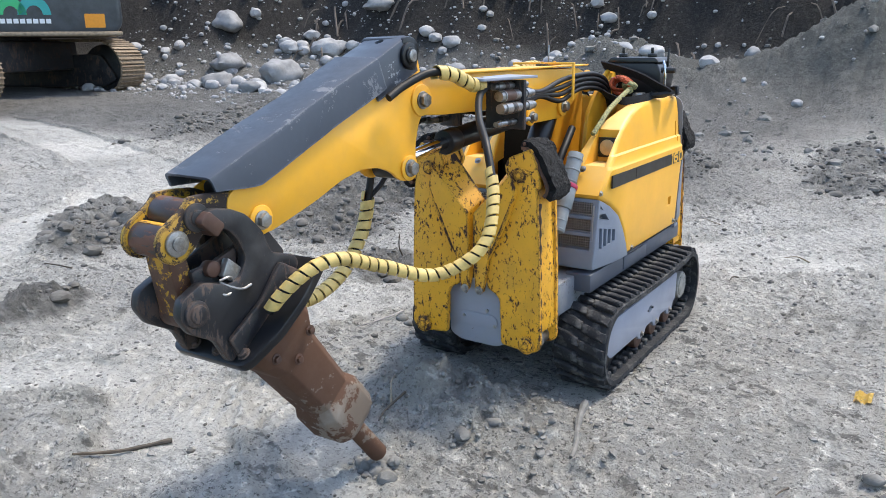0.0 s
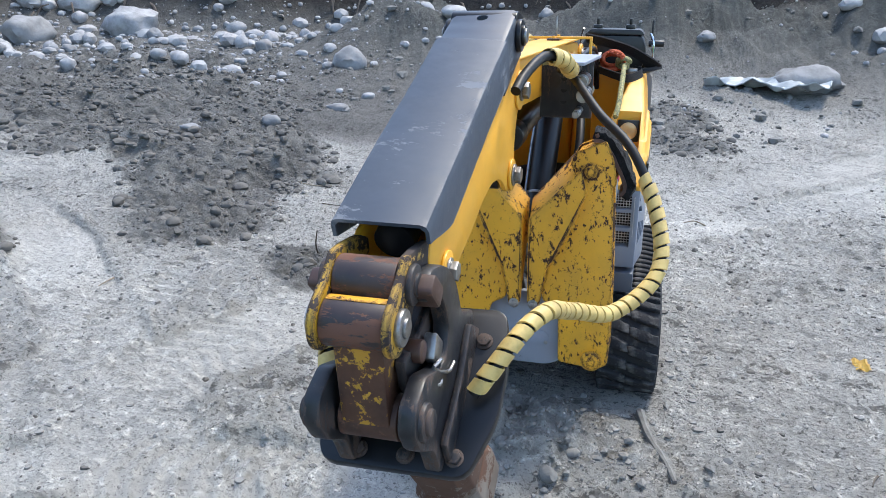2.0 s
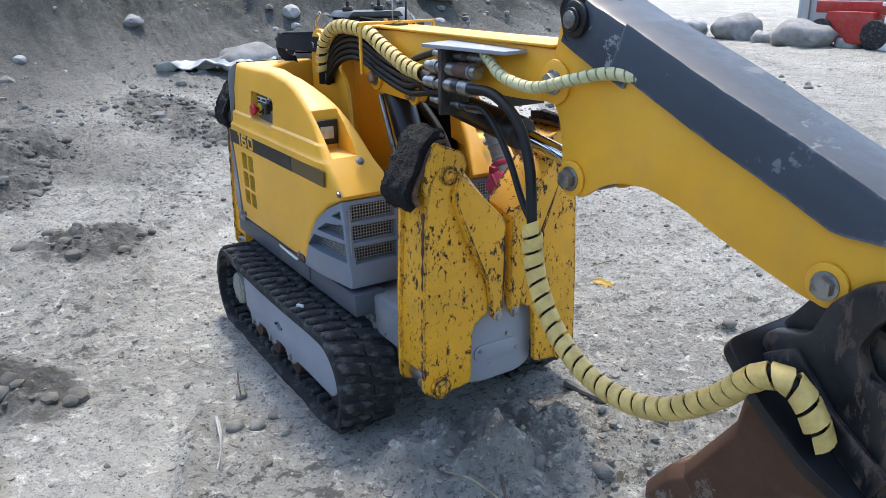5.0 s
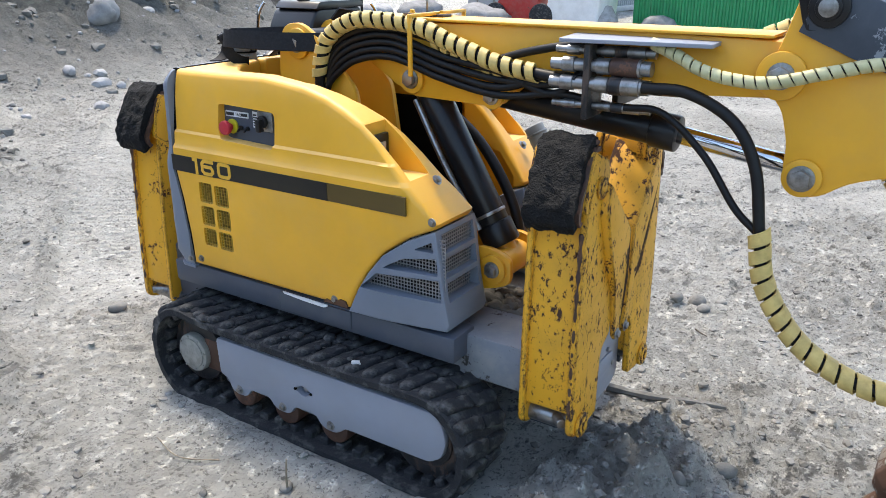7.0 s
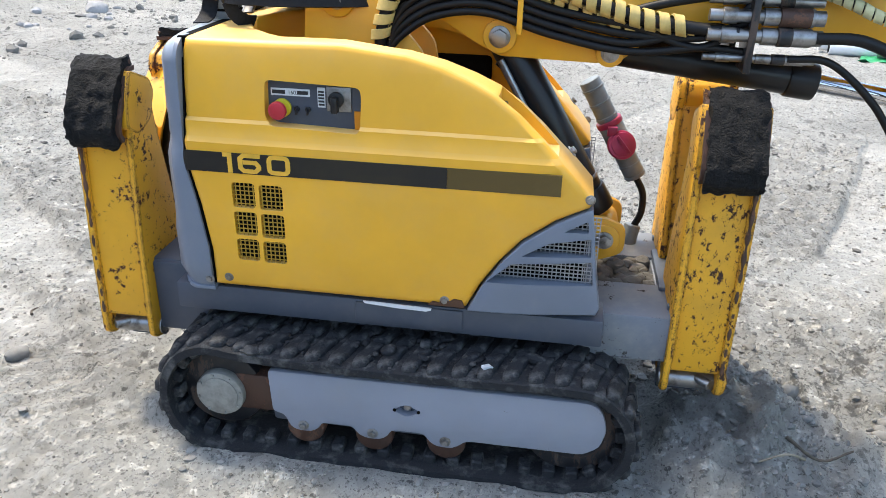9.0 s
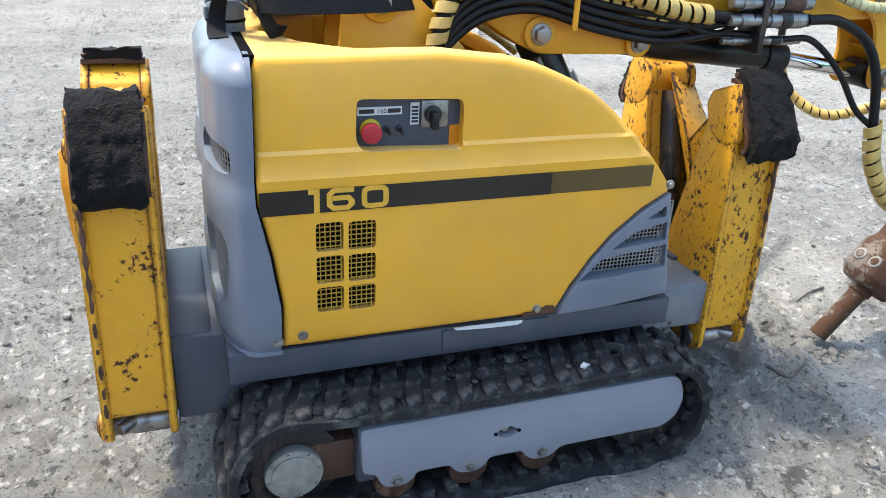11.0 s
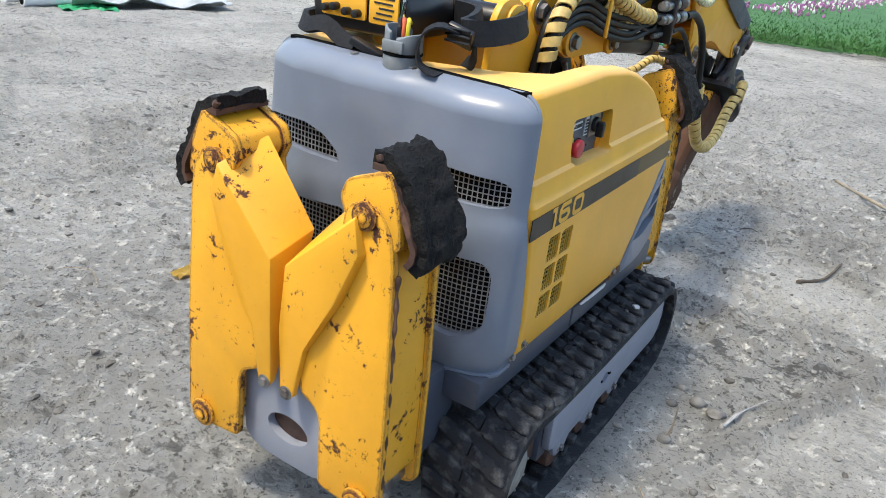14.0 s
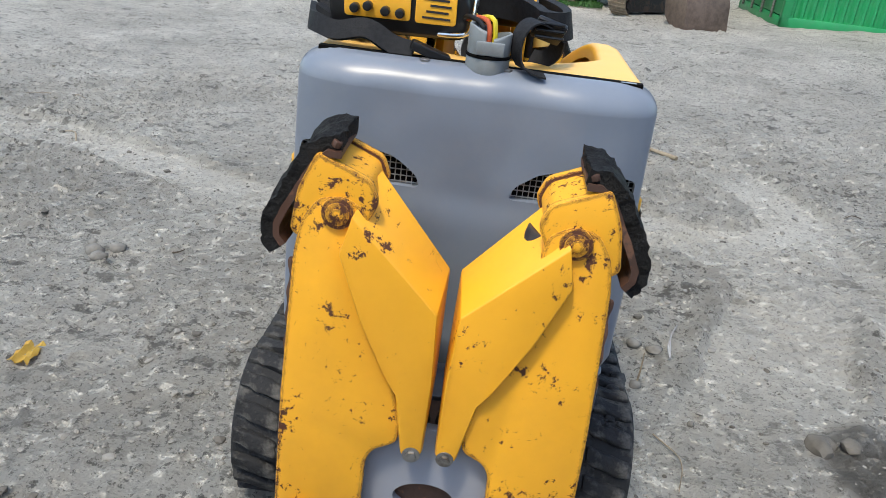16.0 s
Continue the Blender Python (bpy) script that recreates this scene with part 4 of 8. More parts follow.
def stabilizer(sx, sy, lean=0.0):
    """A folded leg with its cylinder cover and foot pad; built for front left, then mirrored."""
    worn = YELLOW_WORN if sx > 0 else YELLOW_LEG

    def flip(bm, turn=False):
        if lean and turn:
            moved(bm, Matrix.Translation((0, 0.027, 0.381)) @ Matrix.Rotation(radians(lean), 4, "X") @ Matrix.Translation((0, -0.027, -0.381)))
        for v in bm.verts:
            v.co.x -= (0.003 + 0.016 * max(0.0, v.co.z - 0.25)) if sx < 0 else 0.0
        return mirrored(bm, sx, sy)

    plate = [(0.247, 0.225), (0.243, 0.45), (0.231, 0.70), (0.222, 0.752), (0.198, 0.79), (0.16, 0.797), (0.128, 0.778), (0.116, 0.70), (0.05, 0.43), (0.052, 0.392), (0.09, 0.372), (0.1, 0.35), (0.105, 0.208), (0.175, 0.2), (0.215, 0.198), (0.24, 0.208)]
    core = [(0.240, 0.262), (0.236, 0.45), (0.221, 0.70), (0.2, 0.735), (0.18, 0.78), (0.13, 0.77), (0.115, 0.68), (0.062, 0.44), (0.066, 0.40), (0.1, 0.38), (0.112, 0.35), (0.114, 0.262)]
    leg = part("stabilizer_leg", flip(prism(rounded(plate, 0.012, 3), "x", 0.722, 0.738, 0.003)), worn, robot, "chipped yellow stabilizer leg, rusty at the edges, folded up" if sx > 0 else "bright yellow stabilizer leg with rust specks, folded up")
    part("leg_box", flip(prism(rounded(core, 0.006, 2), "x", 0.618, 0.724, 0.002)), worn, leg)
    part("leg_back_plate", flip(prism(rounded(plate, 0.012, 3), "x", 0.604, 0.619, 0.003)), worn, leg)
    # weld beads down the outer corners
    weld = [(0.728, 0.243 - 0.0005 * k + 0.001 * math.sin(k * 1.7), 0.27 + 0.022 * k) for k in range(20)]
    part("weld_bead", flip(tube(weld, lambda t: 0.0045 + 0.0015 * math.sin(t * 60), 6, 0.008)), RUSTY_PLAIN, leg)
    part("lower_pin", flip(rod((0.6, 0.2, 0.223), (0.745, 0.2, 0.223), 0.023, 24, 0.002)), STEEL, leg)
    part("pin_collar", flip(boss((0.738, 0.2, 0.223), (1, 0, 0), 0.03, 0.008)), worn, leg)
    part("side_pin", flip(rod((0.632, 0.15, 0.232), (0.71, 0.238, 0.232), 0.012, 12)), STEEL, leg)
    # folded sheet cover over the stabilizer's cylinder
    fr = [(0.757, 0.160, 0.715), (0.755, 0.146, 0.775), (0.757, 0.012, 0.64), (0.757, 0.008, 0.52), (0.747, 0.012, 0.385), (0.747, 0.026, 0.364), (0.747, 0.043, 0.38), (0.75, 0.06, 0.488), (0.757, 0.078, 0.522), (0.757, 0.124, 0.615)]
    bk = [(0.735, 0.164, 0.715), (0.655, 0.122, 0.815), (0.655, 0.003, 0.67), (0.7, 0.003, 0.52), (0.737, 0.009, 0.385), (0.737, 0.026, 0.361), (0.737, 0.046, 0.38), (0.737, 0.063, 0.485), (0.737, 0.081, 0.519), (0.737, 0.128, 0.613)]
    cov = loft(fr, bk)
    bmesh.ops.bevel(cov, geom=list(cov.edges), offset=0.0025, segments=2, profile=0.5, affect="EDGES", clamp_overlap=True)
    cover = part("cylinder_cover", flip(cov, True), worn if sx > 0 else YELLOW_COVER, leg, "folded yellow sheet-metal cylinder cover")
    part("cover_bolt", flip(hexbolt((0.747, 0.027, 0.381), (1, 0, 0), 0.009, 0.006)), STEEL, cover)
    part("support_cylinder", flip(rod((0.675, 0.03, 0.39), (0.675, 0.13, 0.76), 0.028, 20)), HITCH, leg)
    # foot: yoke plates, bent steel sole and the thick rubber on it
    yoke = [(0.238, 0.735), (0.228, 0.80), (0.204, 0.855), (0.125, 0.822), (0.112, 0.79), (0.138, 0.735), (0.165, 0.72), (0.2, 0.712)]
    part("foot_yoke", flip(add(prism(rounded(yoke, 0.01, 3), "x", 0.7205, 0.7355, 0.002), prism(rounded(yoke, 0.01, 3), "x", 0.6025, 0.6205, 0.002), prism(rounded([(0.23, 0.738), (0.222, 0.80), (0.2, 0.848), (0.13, 0.818), (0.119, 0.79), (0.142, 0.74)], 0.008, 3), "x", 0.615, 0.725))), worn, leg)
    part("foot_pin", flip(boss((0.739, 0.168, 0.772), (1, 0, 0), 0.024, 0.005)), worn, leg)
    mid = [(0.17, 0.853), (0.188, 0.853), (0.206, 0.838), (0.226, 0.802), (0.246, 0.765), (0.257, 0.738), (0.256, 0.722), (0.246, 0.71)]
    sole = bmesh.new()
    rows = []
    for i, (y, z) in enumerate(mid):
        a, b = Vector(mid[max(i - 1, 0)]), Vector(mid[min(i + 1, len(mid) - 1)])
        t = (b - a).normalized()
        n = Vector((-t.y, t.x))
        if n.dot(Vector((1, 0.6))) < 0:
            n = -n
        rows.append((Vector((y, z)), n))

    def slab(off0, off1, x0, x1, cuts, lump):
        bm = bmesh.new()
        grid = []
        rr = []
        for (p, n), (q, m2) in zip(rows, rows[1:]):
            for t in (0, 0.2, 0.4, 0.6, 0.8):
                rr.append((p.lerp(q, t), n.lerp(m2, t).normalized()))
        rr.append(rows[-1])
        for p, n in rr:
            ring = []
            for k in range(cuts + 1):
                x = x0 + (x1 - x0) * k / cuts
                ring.append((x, p + n * off1))
            for k in range(cuts, -1, -1):
                x = x0 + (x1 - x0) * k / cuts
                ring.append((x, p + n * off0))
            grid.append([bm.verts.new((x, q.x, q.y)) for x, q in ring])
        m = len(grid[0])
        for a, b in zip(grid, grid[1:]):
            for k in range(m):
                bm.faces.new((a[k], b[k], b[(k + 1) % m], a[(k + 1) % m]))
        bm.faces.new(grid[0])
        bm.faces.new(grid[-1][::-1])
        bmesh.ops.recalc_face_normals(bm, faces=bm.faces)
        if lump:
            lumpy(bm, lump, 30, sx * 3.1 + sy * 1.7)
            lumpy(bm, lump * 0.7, 90, sx + sy * 2.7)
        return bm

    part("foot_sole", flip(slab(-0.004, 0.006, 0.610, 0.733, 3, 0.0012)), RUSTY_PLAIN, leg)
    part("foot_pad", flip(slab(0.005, 0.025, 0.617, 0.727, 16, 0.0068)), PAD, leg, "thick worn black rubber foot pad")
    for x in (0.62, 0.725):
        part("sole_bolt", flip(rod((x, 0.176, 0.872), (x, 0.18, 0.862), 0.007, 8)), RUSTY_PLAIN, leg)


stabilizer(1, 1)
stabilizer(1, -1)
stabilizer(-1, 1)
stabilizer(-1, -1, -2.2)

# ---- hood ----
YIN = [(-0.43, 0.0), (-0.385, 0.0005), (-0.36, 0.06), (-0.33, 0.128), (-0.28, 0.18), (-0.24, 0.212), (0.0, 0.226), (0.1, 0.214), (0.2, 0.19), (0.3, 0.165), (0.34, 0.155), (0.41, 0.125), (0.46, 0.122)]


def inner_y(x):
    return float(np.interp(x, [p[0] for p in YIN], [p[1] for p in YIN]))


def side_inset(x, z):
    """How far the hood's side lies inside its widest line."""
    s = float(np.interp(z, [0.40, 0.5, 0.735, 0.742, 0.752, 0.783, 0.789, 0.87, 0.93, 0.96], [0.006, 0.0, 0.0, 0.0, 0.008, 0.011, 0.019, 0.025, 0.035, 0.042]))
    return s + float(np.interp(x, [0.28, 0.44], [0.0, 0.022]))


def grid_wires(axis, u0, u1, v0, v1, w, pitch, thick):
    """A woven wire grid in the plane where axis = w."""
    bm = bmesh.new()
    n = max(1, round((u1 - u0) / pitch))
    for k in range(n + 1):
        u = u0 + (u1 - u0) * k / n
        add(bm, prism([(u - thick, v0), (u + thick, v0), (u + thick, v1), (u - thick, v1)], axis, w - thick, w + thick))
    n = max(1, round((v1 - v0) / pitch))
    for k in range(n + 1):
        v = v0 + (v1 - v0) * k / n
        add(bm, prism([(u0, v - thick), (u1, v - thick), (u1, v + thick), (u0, v + thick)], axis, w - thick * 0.6, w + thick * 1.4))
    return bm


CURVE = [(0.166, 0.409), (0.195, 0.47), (0.232, 0.527), (0.275, 0.577), (0.34, 0.622), (0.405, 0.652)]


def hood_side(sy):
    top = [(0.412, 0.665), (0.375, 0.71), (0.345, 0.742), (0.30, 0.79), (0.255, 0.832), (0.208, 0.868), (0.16, 0.893), (0.10, 0.917), (0.03, 0.934), (-0.10, 0.948), (-0.422, 0.944), (-0.427, 0.92), (-0.431, 0.74), (-0.431, 0.70), (-0.41, 0.60), (-0.396, 0.5), (-0.398, 0.41)]
    bm = prism(CURVE + top, "y", 0.15, 0.314, 0.028, 5)
    cut_planes(bm, "x", [-0.38, -0.36, -0.33, -0.28, -0.24, -0.15, 0.0, 0.1, 0.2, 0.3, 0.36])
    cut_planes(bm, "z", [0.5, 0.6, 0.735, 0.742, 0.752, 0.783, 0.789, 0.83, 0.87, 0.9])
    for v in bm.verts:
        if v.co.y < 0.2:
            v.co.y += inner_y(v.co.x) - 0.15
        else:
            v.co.y -= side_inset(v.co.x, v.co.z)
        v.co.z += 0.0015 * noise.noise(v.co * 6)
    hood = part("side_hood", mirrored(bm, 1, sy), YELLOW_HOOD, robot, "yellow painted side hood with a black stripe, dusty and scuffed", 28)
    cutters = [box(0.212, 0.45, 0.204, 0.280, 0.752, 0.99, 0.0)]
    hollow = [(0.372, 0.672), (0.34, 0.705), (0.318, 0.73), (0.2, 0.735), (0.185, 0.842), (0.1, 0.884), (0.03, 0.902), (-0.1, 0.914), (-0.2, 0.912), (-0.2, 0.5), (0.1, 0.38), (0.372, 0.38)]
    cutters.append(prism(hollow, "y", 0.05, 0.25))
    if sy < 0:
        cutters.append(prism(rounded([(-0.254, 0.872), (-0.062, 0.866), (-0.057, 0.85), (-0.06, 0.776), (-0.245, 0.782), (-0.257, 0.80)], 0.012, 4), "y", 0.262, 0.33))
        for cx0, cx1 in ((-0.334, -0.284), (-0.275, -0.224)):
            for z0, z1 in ((0.602, 0.658), (0.538, 0.593), (0.479, 0.53)):
                dz = 0.03 * (-0.28 - cx0)
                cutters.append(prism(rounded([(cx0, z0 + dz), (cx1, z0 + dz), (cx1, z1 + dz), (cx0, z1 + dz)], 0.008, 3), "y", 0.30, 0.33))
    else:
        cutters.append(box(-0.305, -0.27, 0.28, 0.33, 0.512, 0.548, 0.0))
        cutters.append(box(-0.385, -0.373, 0.25, 0.33, 0.765, 0.845, 0.0))
    carve(hood, *[mirrored(c, 1, sy) for c in cutters])
    if sy < 0:
        # added black sheet: the shade of the hollow behind the vent squares
        part("grille_shade_sheet", box(-0.338, -0.22, -0.3005, -0.2985, 0.47, 0.665, 0.0), DARK, hood)
        part("side_grille", grid_wires("y", -0.336, -0.222, 0.478, 0.66, -0.3105, 0.0095, 0.0009), GRILLE, hood, "yellow perforated vent squares")
        panel = part("control_panel", box(-0.262, -0.05, -0.269, -0.2635, 0.765, 0.88, 0.0), CHASSIS, hood, "dark grey control panel with switches")
        part("name_sticker", box(-0.249, -0.168, -0.2712, -0.2685, 0.838, 0.8525, 0.0), STICKER, panel, "white printed label strip")
        lettering("160.", 0.0115, pose(-0.2135, -0.2715, 0.8410, 90, 0, 0), INK, panel, "sticker_text", 0.0003)
        for k, (a, b) in enumerate(((-0.246, -0.219), (-0.194, -0.171))):
            part("text_bar", box(a, b, -0.2722, -0.2711, 0.8415, 0.849, 0.0), INK, panel)
        part("code_plate", box(-0.152, -0.136, -0.2712, -0.2685, 0.818, 0.858, 0.0), STICKER, panel)
        for k in range(5):
            part("text_bar", box(-0.150, -0.138, -0.2722, -0.2711, 0.822 + 0.0065 * k, 0.8258 + 0.0065 * k, 0.0), INK, panel)
        part("stop_collar", rod((-0.226, -0.269, 0.8135), (-0.226, -0.276, 0.8135), 0.019, 28, 0.002), BUTTON_YELLOW, panel, "yellow button collar")
        part("stop_button", add(rod((-0.229, -0.275, 0.8125), (-0.229, -0.29, 0.8125), 0.009, 20), rod((-0.229, -0.288, 0.8125), (-0.229, -0.302, 0.8125), 0.0185, 28, 0.004)), RED, panel, "round red emergency stop button")
        for x in (-0.196, -0.173):
            part("toggle_switch", add(rod((x, -0.269, 0.812), (x, -0.275, 0.812), 0.006, 8, 0.001), rod((x, -0.275, 0.812), (x + 0.003, -0.288, 0.806), 0.003, 8, 0.001)), PLASTIC, panel)
        base = part("switch_base", box(-0.133, -0.082, -0.2745, -0.2685, 0.812, 0.862, 0.002), STEEL, panel, "square steel switch plate")
        part("rotary_switch", add(rod((-0.112, -0.274, 0.837), (-0.112, -0.283, 0.837), 0.016, 24, 0.002), box(-0.119, -0.105, -0.298, -0.281, 0.813, 0.845, 0.003)), PLASTIC, panel, "black rotary switch")
        part("warning_label", box(-0.077, -0.058, -0.2712, -0.2685, 0.774, 0.814, 0.0), ORANGE_LABEL, panel)
    # worn stripe with the model number
    a, b = sorted((sy * 0.3142, sy * 0.3158))
    part("stripe", prism([(-0.429, 0.6805), (-0.429, 0.724), (0.12, 0.7245), (0.12, 0.6805)], "y", a, b), STRIPE, hood, "scratched black stripe")
    part("stripe_end", prism([(0.1204, 0.6805), (0.1204, 0.7245), (0.345, 0.724), (0.345, 0.6805)], "y", sy * 0.3095 if sy < 0 else 0.3095, sy * 0.3150 if sy < 0 else 0.3150), STRIPE_WORN if sy < 0 else STRIPE, hood, "brown stripe with worn-off paint" if sy < 0 else "")
    if sy < 0:
        digits_160(pose(-0.351, -0.3161, 0.6825, 90, 0, 0) @ Matrix.Diagonal((1.24, 1.14, 1, 1)), hood, YELLOW_INK)
    else:
        digits_160(pose(-0.272, 0.3161, 0.6825, 90, 0, 180) @ Matrix.Diagonal((1.24, 1.14, 1, 1)), hood, YELLOW_INK)
    for x, z in ((-0.362, 0.434), (-0.408, 0.425), (0.404, 0.672), (0.12, 0.425)):
        part("hood_screw", hexbolt((x, sy * (0.313 - side_inset(x, z)), z), (0, sy, 0), 0.007, 0.006, 1.5), STEEL, hood)
    # lamp in its pocket
    lamp_mat = LENS if sy < 0 else LENS_AMBER
    lamp = part("work_lamp", box(0.2135, 0.226, min(sy * 0.208, sy * 0.276), max(sy * 0.208, sy * 0.276), 0.768, 0.838, 0.003), PLASTIC, hood, "black work lamp in the hood")
    if sy < 0:
        part("lamp_glass", box(0.225, 0.2285, -0.262, -0.222, 0.785, 0.82, 0.002), lamp_mat, lamp)
    else:
        part("lamp_glass", rod((0.225, 0.242, 0.803), (0.2295, 0.242, 0.803), 0.028, 28, 0.002), lamp_mat, lamp, "round amber lamp glass")

    # added near-black liner: paints the shade behind the hood's open inner side
    part("shade_liner", box(-0.195, 0.15, min(sy * 0.225, sy * 0.249), max(sy * 0.225, sy * 0.249), 0.46, 0.84, 0.02), DARK, hood, "added near-black liner standing for the shade inside the hood")

    # grey corner with the air slots
    front = [(0.412, 0.651), (0.42, 0.60), (0.432, 0.5), (0.446, 0.43), (0.44, 0.412)]
    bm = prism([(p[0] + 0.003, p[1] - 0.002) for p in CURVE] + front, "y", 0.15, 0.3155, 0.008, 3)
    cut_planes(bm, "x", [0.25, 0.3, 0.36, 0.4])
    for v in bm.verts:
        if v.co.y < 0.2:
            v.co.y += inner_y(max(v.co.x, 0.41)) - 0.15
        else:
            v.co.y -= side_inset(v.co.x, 0.6)
    corner = part("corner_grille", mirrored(bm, 1, sy), GREY, robot, "grey louvred corner cover with wire mesh")
    cutters = []
    if sy < 0:
        for pts in ([(0.206, 0.48), (0.258, 0.527), (0.421, 0.536), (0.427, 0.482)], [(0.276, 0.545), (0.33, 0.576), (0.414, 0.588), (0.418, 0.546)], [(0.358, 0.602), (0.404, 0.626), (0.408, 0.6)]):
            cutters.append(prism(rounded(pts, 0.004, 2), "y", 0.272, 0.34))
    else:
        for k in range(4):
            x0 = 0.30 + 0.029 * k
            cutters.append(prism([(x0, 0.49 - 0.004 * k), (x0 + 0.02, 0.488 - 0.004 * k), (x0 + 0.02, 0.535 + 0.006 * k), (x0, 0.53 + 0.006 * k)], "y", 0.272, 0.34))
        cutters.append(prism([(0.345, 0.572), (0.41, 0.585), (0.41, 0.6), (0.37, 0.598)], "y", 0.272, 0.34))
        cutters.append(prism([(0.385, 0.612), (0.405, 0.62), (0.405, 0.632)], "y", 0.272, 0.34))
    for z in (0.478, 0.536, 0.593):
        cutters.append(box(0.396, 0.46, 0.14, 0.274, z, z + 0.046, 0.0))
    carve(corner, *[mirrored(c, 1, sy) for c in cutters])
    # black sheets added in the slots, in place of the shade inside
    part("mesh_shade_sheet", add(box(0.2, 0.41, min(sy * 0.2735, sy * 0.276), max(sy * 0.2735, sy * 0.276), 0.46, 0.64, 0.0), box(0.397, 0.4, min(sy * 0.138, sy * 0.276), max(sy * 0.138, sy * 0.276), 0.47, 0.645, 0.0)), DARK, corner)
    part("corner_mesh", mirrored(add(grid_wires("y", 0.2, 0.43, 0.476, 0.63, 0.283, 0.0088, 0.001), grid_wires("x", 0.138, 0.276, 0.476, 0.642, 0.408, 0.0088, 0.001)), 1, sy), MESHWIRE, corner, "wire mesh behind the slots")
    part("corner_screw", hexbolt((0.36, sy * 0.21, 0.742), (0.75, 0, 0.66), 0.008, 0.007), STEEL, hood)


hood_side(-1)
hood_side(1)

# rust where the lower edge has been knocked, and the torn label strip under it
bm = prism([(0.085, 0.4125), (0.095, 0.4215), (0.108, 0.419), (0.118, 0.4275), (0.131, 0.424), (0.14, 0.431), (0.158, 0.4285), (0.164, 0.4125)], "y", -0.3135, -0.3095)
part("rust_patch", bm, RUSTY, robot, "flaking rust patch at the hood's lower edge")
part("label_strip", prism([(-0.06, 0.403), (-0.055, 0.398), (0.02, 0.393), (0.08, 0.3915), (0.09, 0.395), (0.092, 0.4)], "y", -0.3075, -0.3035), STICKER, robot, "torn white label strip")
part("belt_stone", lumpy(moved(box(-0.011, 0.011, -0.006, 0.006, -0.004, 0.004, 0.002), pose(0.222, -0.36, 0.302, 0, 12, 30)), 0.004, 90), STICKER, robot, "white stone chip lying on the belt")

# grey rear cover
def cover_x(y):
    """The rear cover's bowed plan."""
    return -0.4345 - 0.079 * (1 - min(1.0, abs(y) / 0.3135) ** 5) ** 0.45


plan = [(cover_x(y), y) for y in (0.3135 * math.sin(math.pi / 2 * (k / 22 - 1)) for k in range(45))]
bm = prism(plan, "z", 0.402, 0.945)
def cover_inset(z):
    """How far the rear cover lies inside its widest line, with the rounded upper edge."""
    flat = float(np.interp(z, [0.402, 0.44, 0.69, 0.705, 0.735, 0.75, 0.9, 0.95], [0.012, 0.0, 0.0, 0.002, 0.008, 0.008, 0.011, 0.014]))
    up = max(0.0, z - 0.899) / 0.0462
    return flat + 0.046 * (1 - math.sqrt(max(0.0, 1 - up * up)))


cut_planes(bm, "z", [0.899, 0.91, 0.92, 0.928, 0.935, 0.94, 0.943])
cut_planes(bm, "z", [0.44, 0.5, 0.6, 0.68, 0.70, 0.715, 0.725, 0.74, 0.755, 0.8, 0.85, 0.9])
cut_planes(bm, "z", [0.47, 0.53, 0.57, 0.63, 0.66, 0.775, 0.825, 0.875])
cut_planes(bm, "y", [-0.27, -0.23, -0.19, -0.15, -0.11, -0.07, -0.035, 0.0, 0.035, 0.07, 0.11, 0.15, 0.19, 0.23, 0.27])
for v in bm.verts:
    z = v.co.z
    inset = cover_inset(z)
    if v.co.x < -0.436:
        v.co.x = min(v.co.x + inset * 1.1, -0.436)
    v.co.y *= 1 - inset / 0.3135
    seam = float(np.interp(z, [0.4, 0.5, 0.6, 0.70, 0.74, 0.95], [-0.402, -0.4, -0.414, -0.4345, -0.4345, -0.4265]))
    if v.co.x > -0.4347:
        v.co.x += seam + 0.4345
    if v.co.x < -0.47:
        # knocked in here and there, and drawn in between the vents
        hollow = 0.012 * math.exp(-((v.co.y / 0.075) ** 2)) * float(np.interp(z, [0.4, 0.5, 0.72, 0.8, 0.86], [0, 1, 1, 0.4, 0]))
        v.co.x += hollow + 0.009 * max(0.0, noise.noise(Vector((v.co.y * 6 + 3, z * 7, 1.7)))) + 0.004 * noise.noise(Vector((v.co.y * 15, z * 13, 4.0)))
    v.co += Vector((noise.noise(v.co * 7), 0, noise.noise(v.co * 5))) * 0.002
bmesh.ops.remove_doubles(bm, verts=bm.verts, dist=0.0003)
bmesh.ops.recalc_face_normals(bm, faces=bm.faces)
rear = part("rear_cover", bm, GREY, robot, "rounded grey rear cover with mesh vents, dented", 30)
vents = []
for s in (-1, 1):
    upper = [(0.075, 0.741), (0.082, 0.763), (0.12, 0.79), (0.165, 0.802), (0.262, 0.798), (0.285, 0.79), (0.285, 0.752), (0.262, 0.745)]
    lower = [(0.05, 0.64), (0.06, 0.655), (0.262, 0.642), (0.278, 0.62), (0.278, 0.52), (0.262, 0.498), (0.22, 0.478), (0.11, 0.48), (0.08, 0.52)]
    vents += [prism(rounded([(s * y, z) for y, z in o], 0.01, 3), "x", -0.56, -0.452) for o in (upper, lower)]
carve(rear, *vents)
def bowed(bm, back):
    """Bends a flat sheet in y, z to lie that far behind the cover's face."""
    cut_planes(bm, "y", [0.29 * k / 9 for k in range(-9, 10)])
    for v in bm.verts:
        v.co.x += cover_x(v.co.y) + back
    return bm


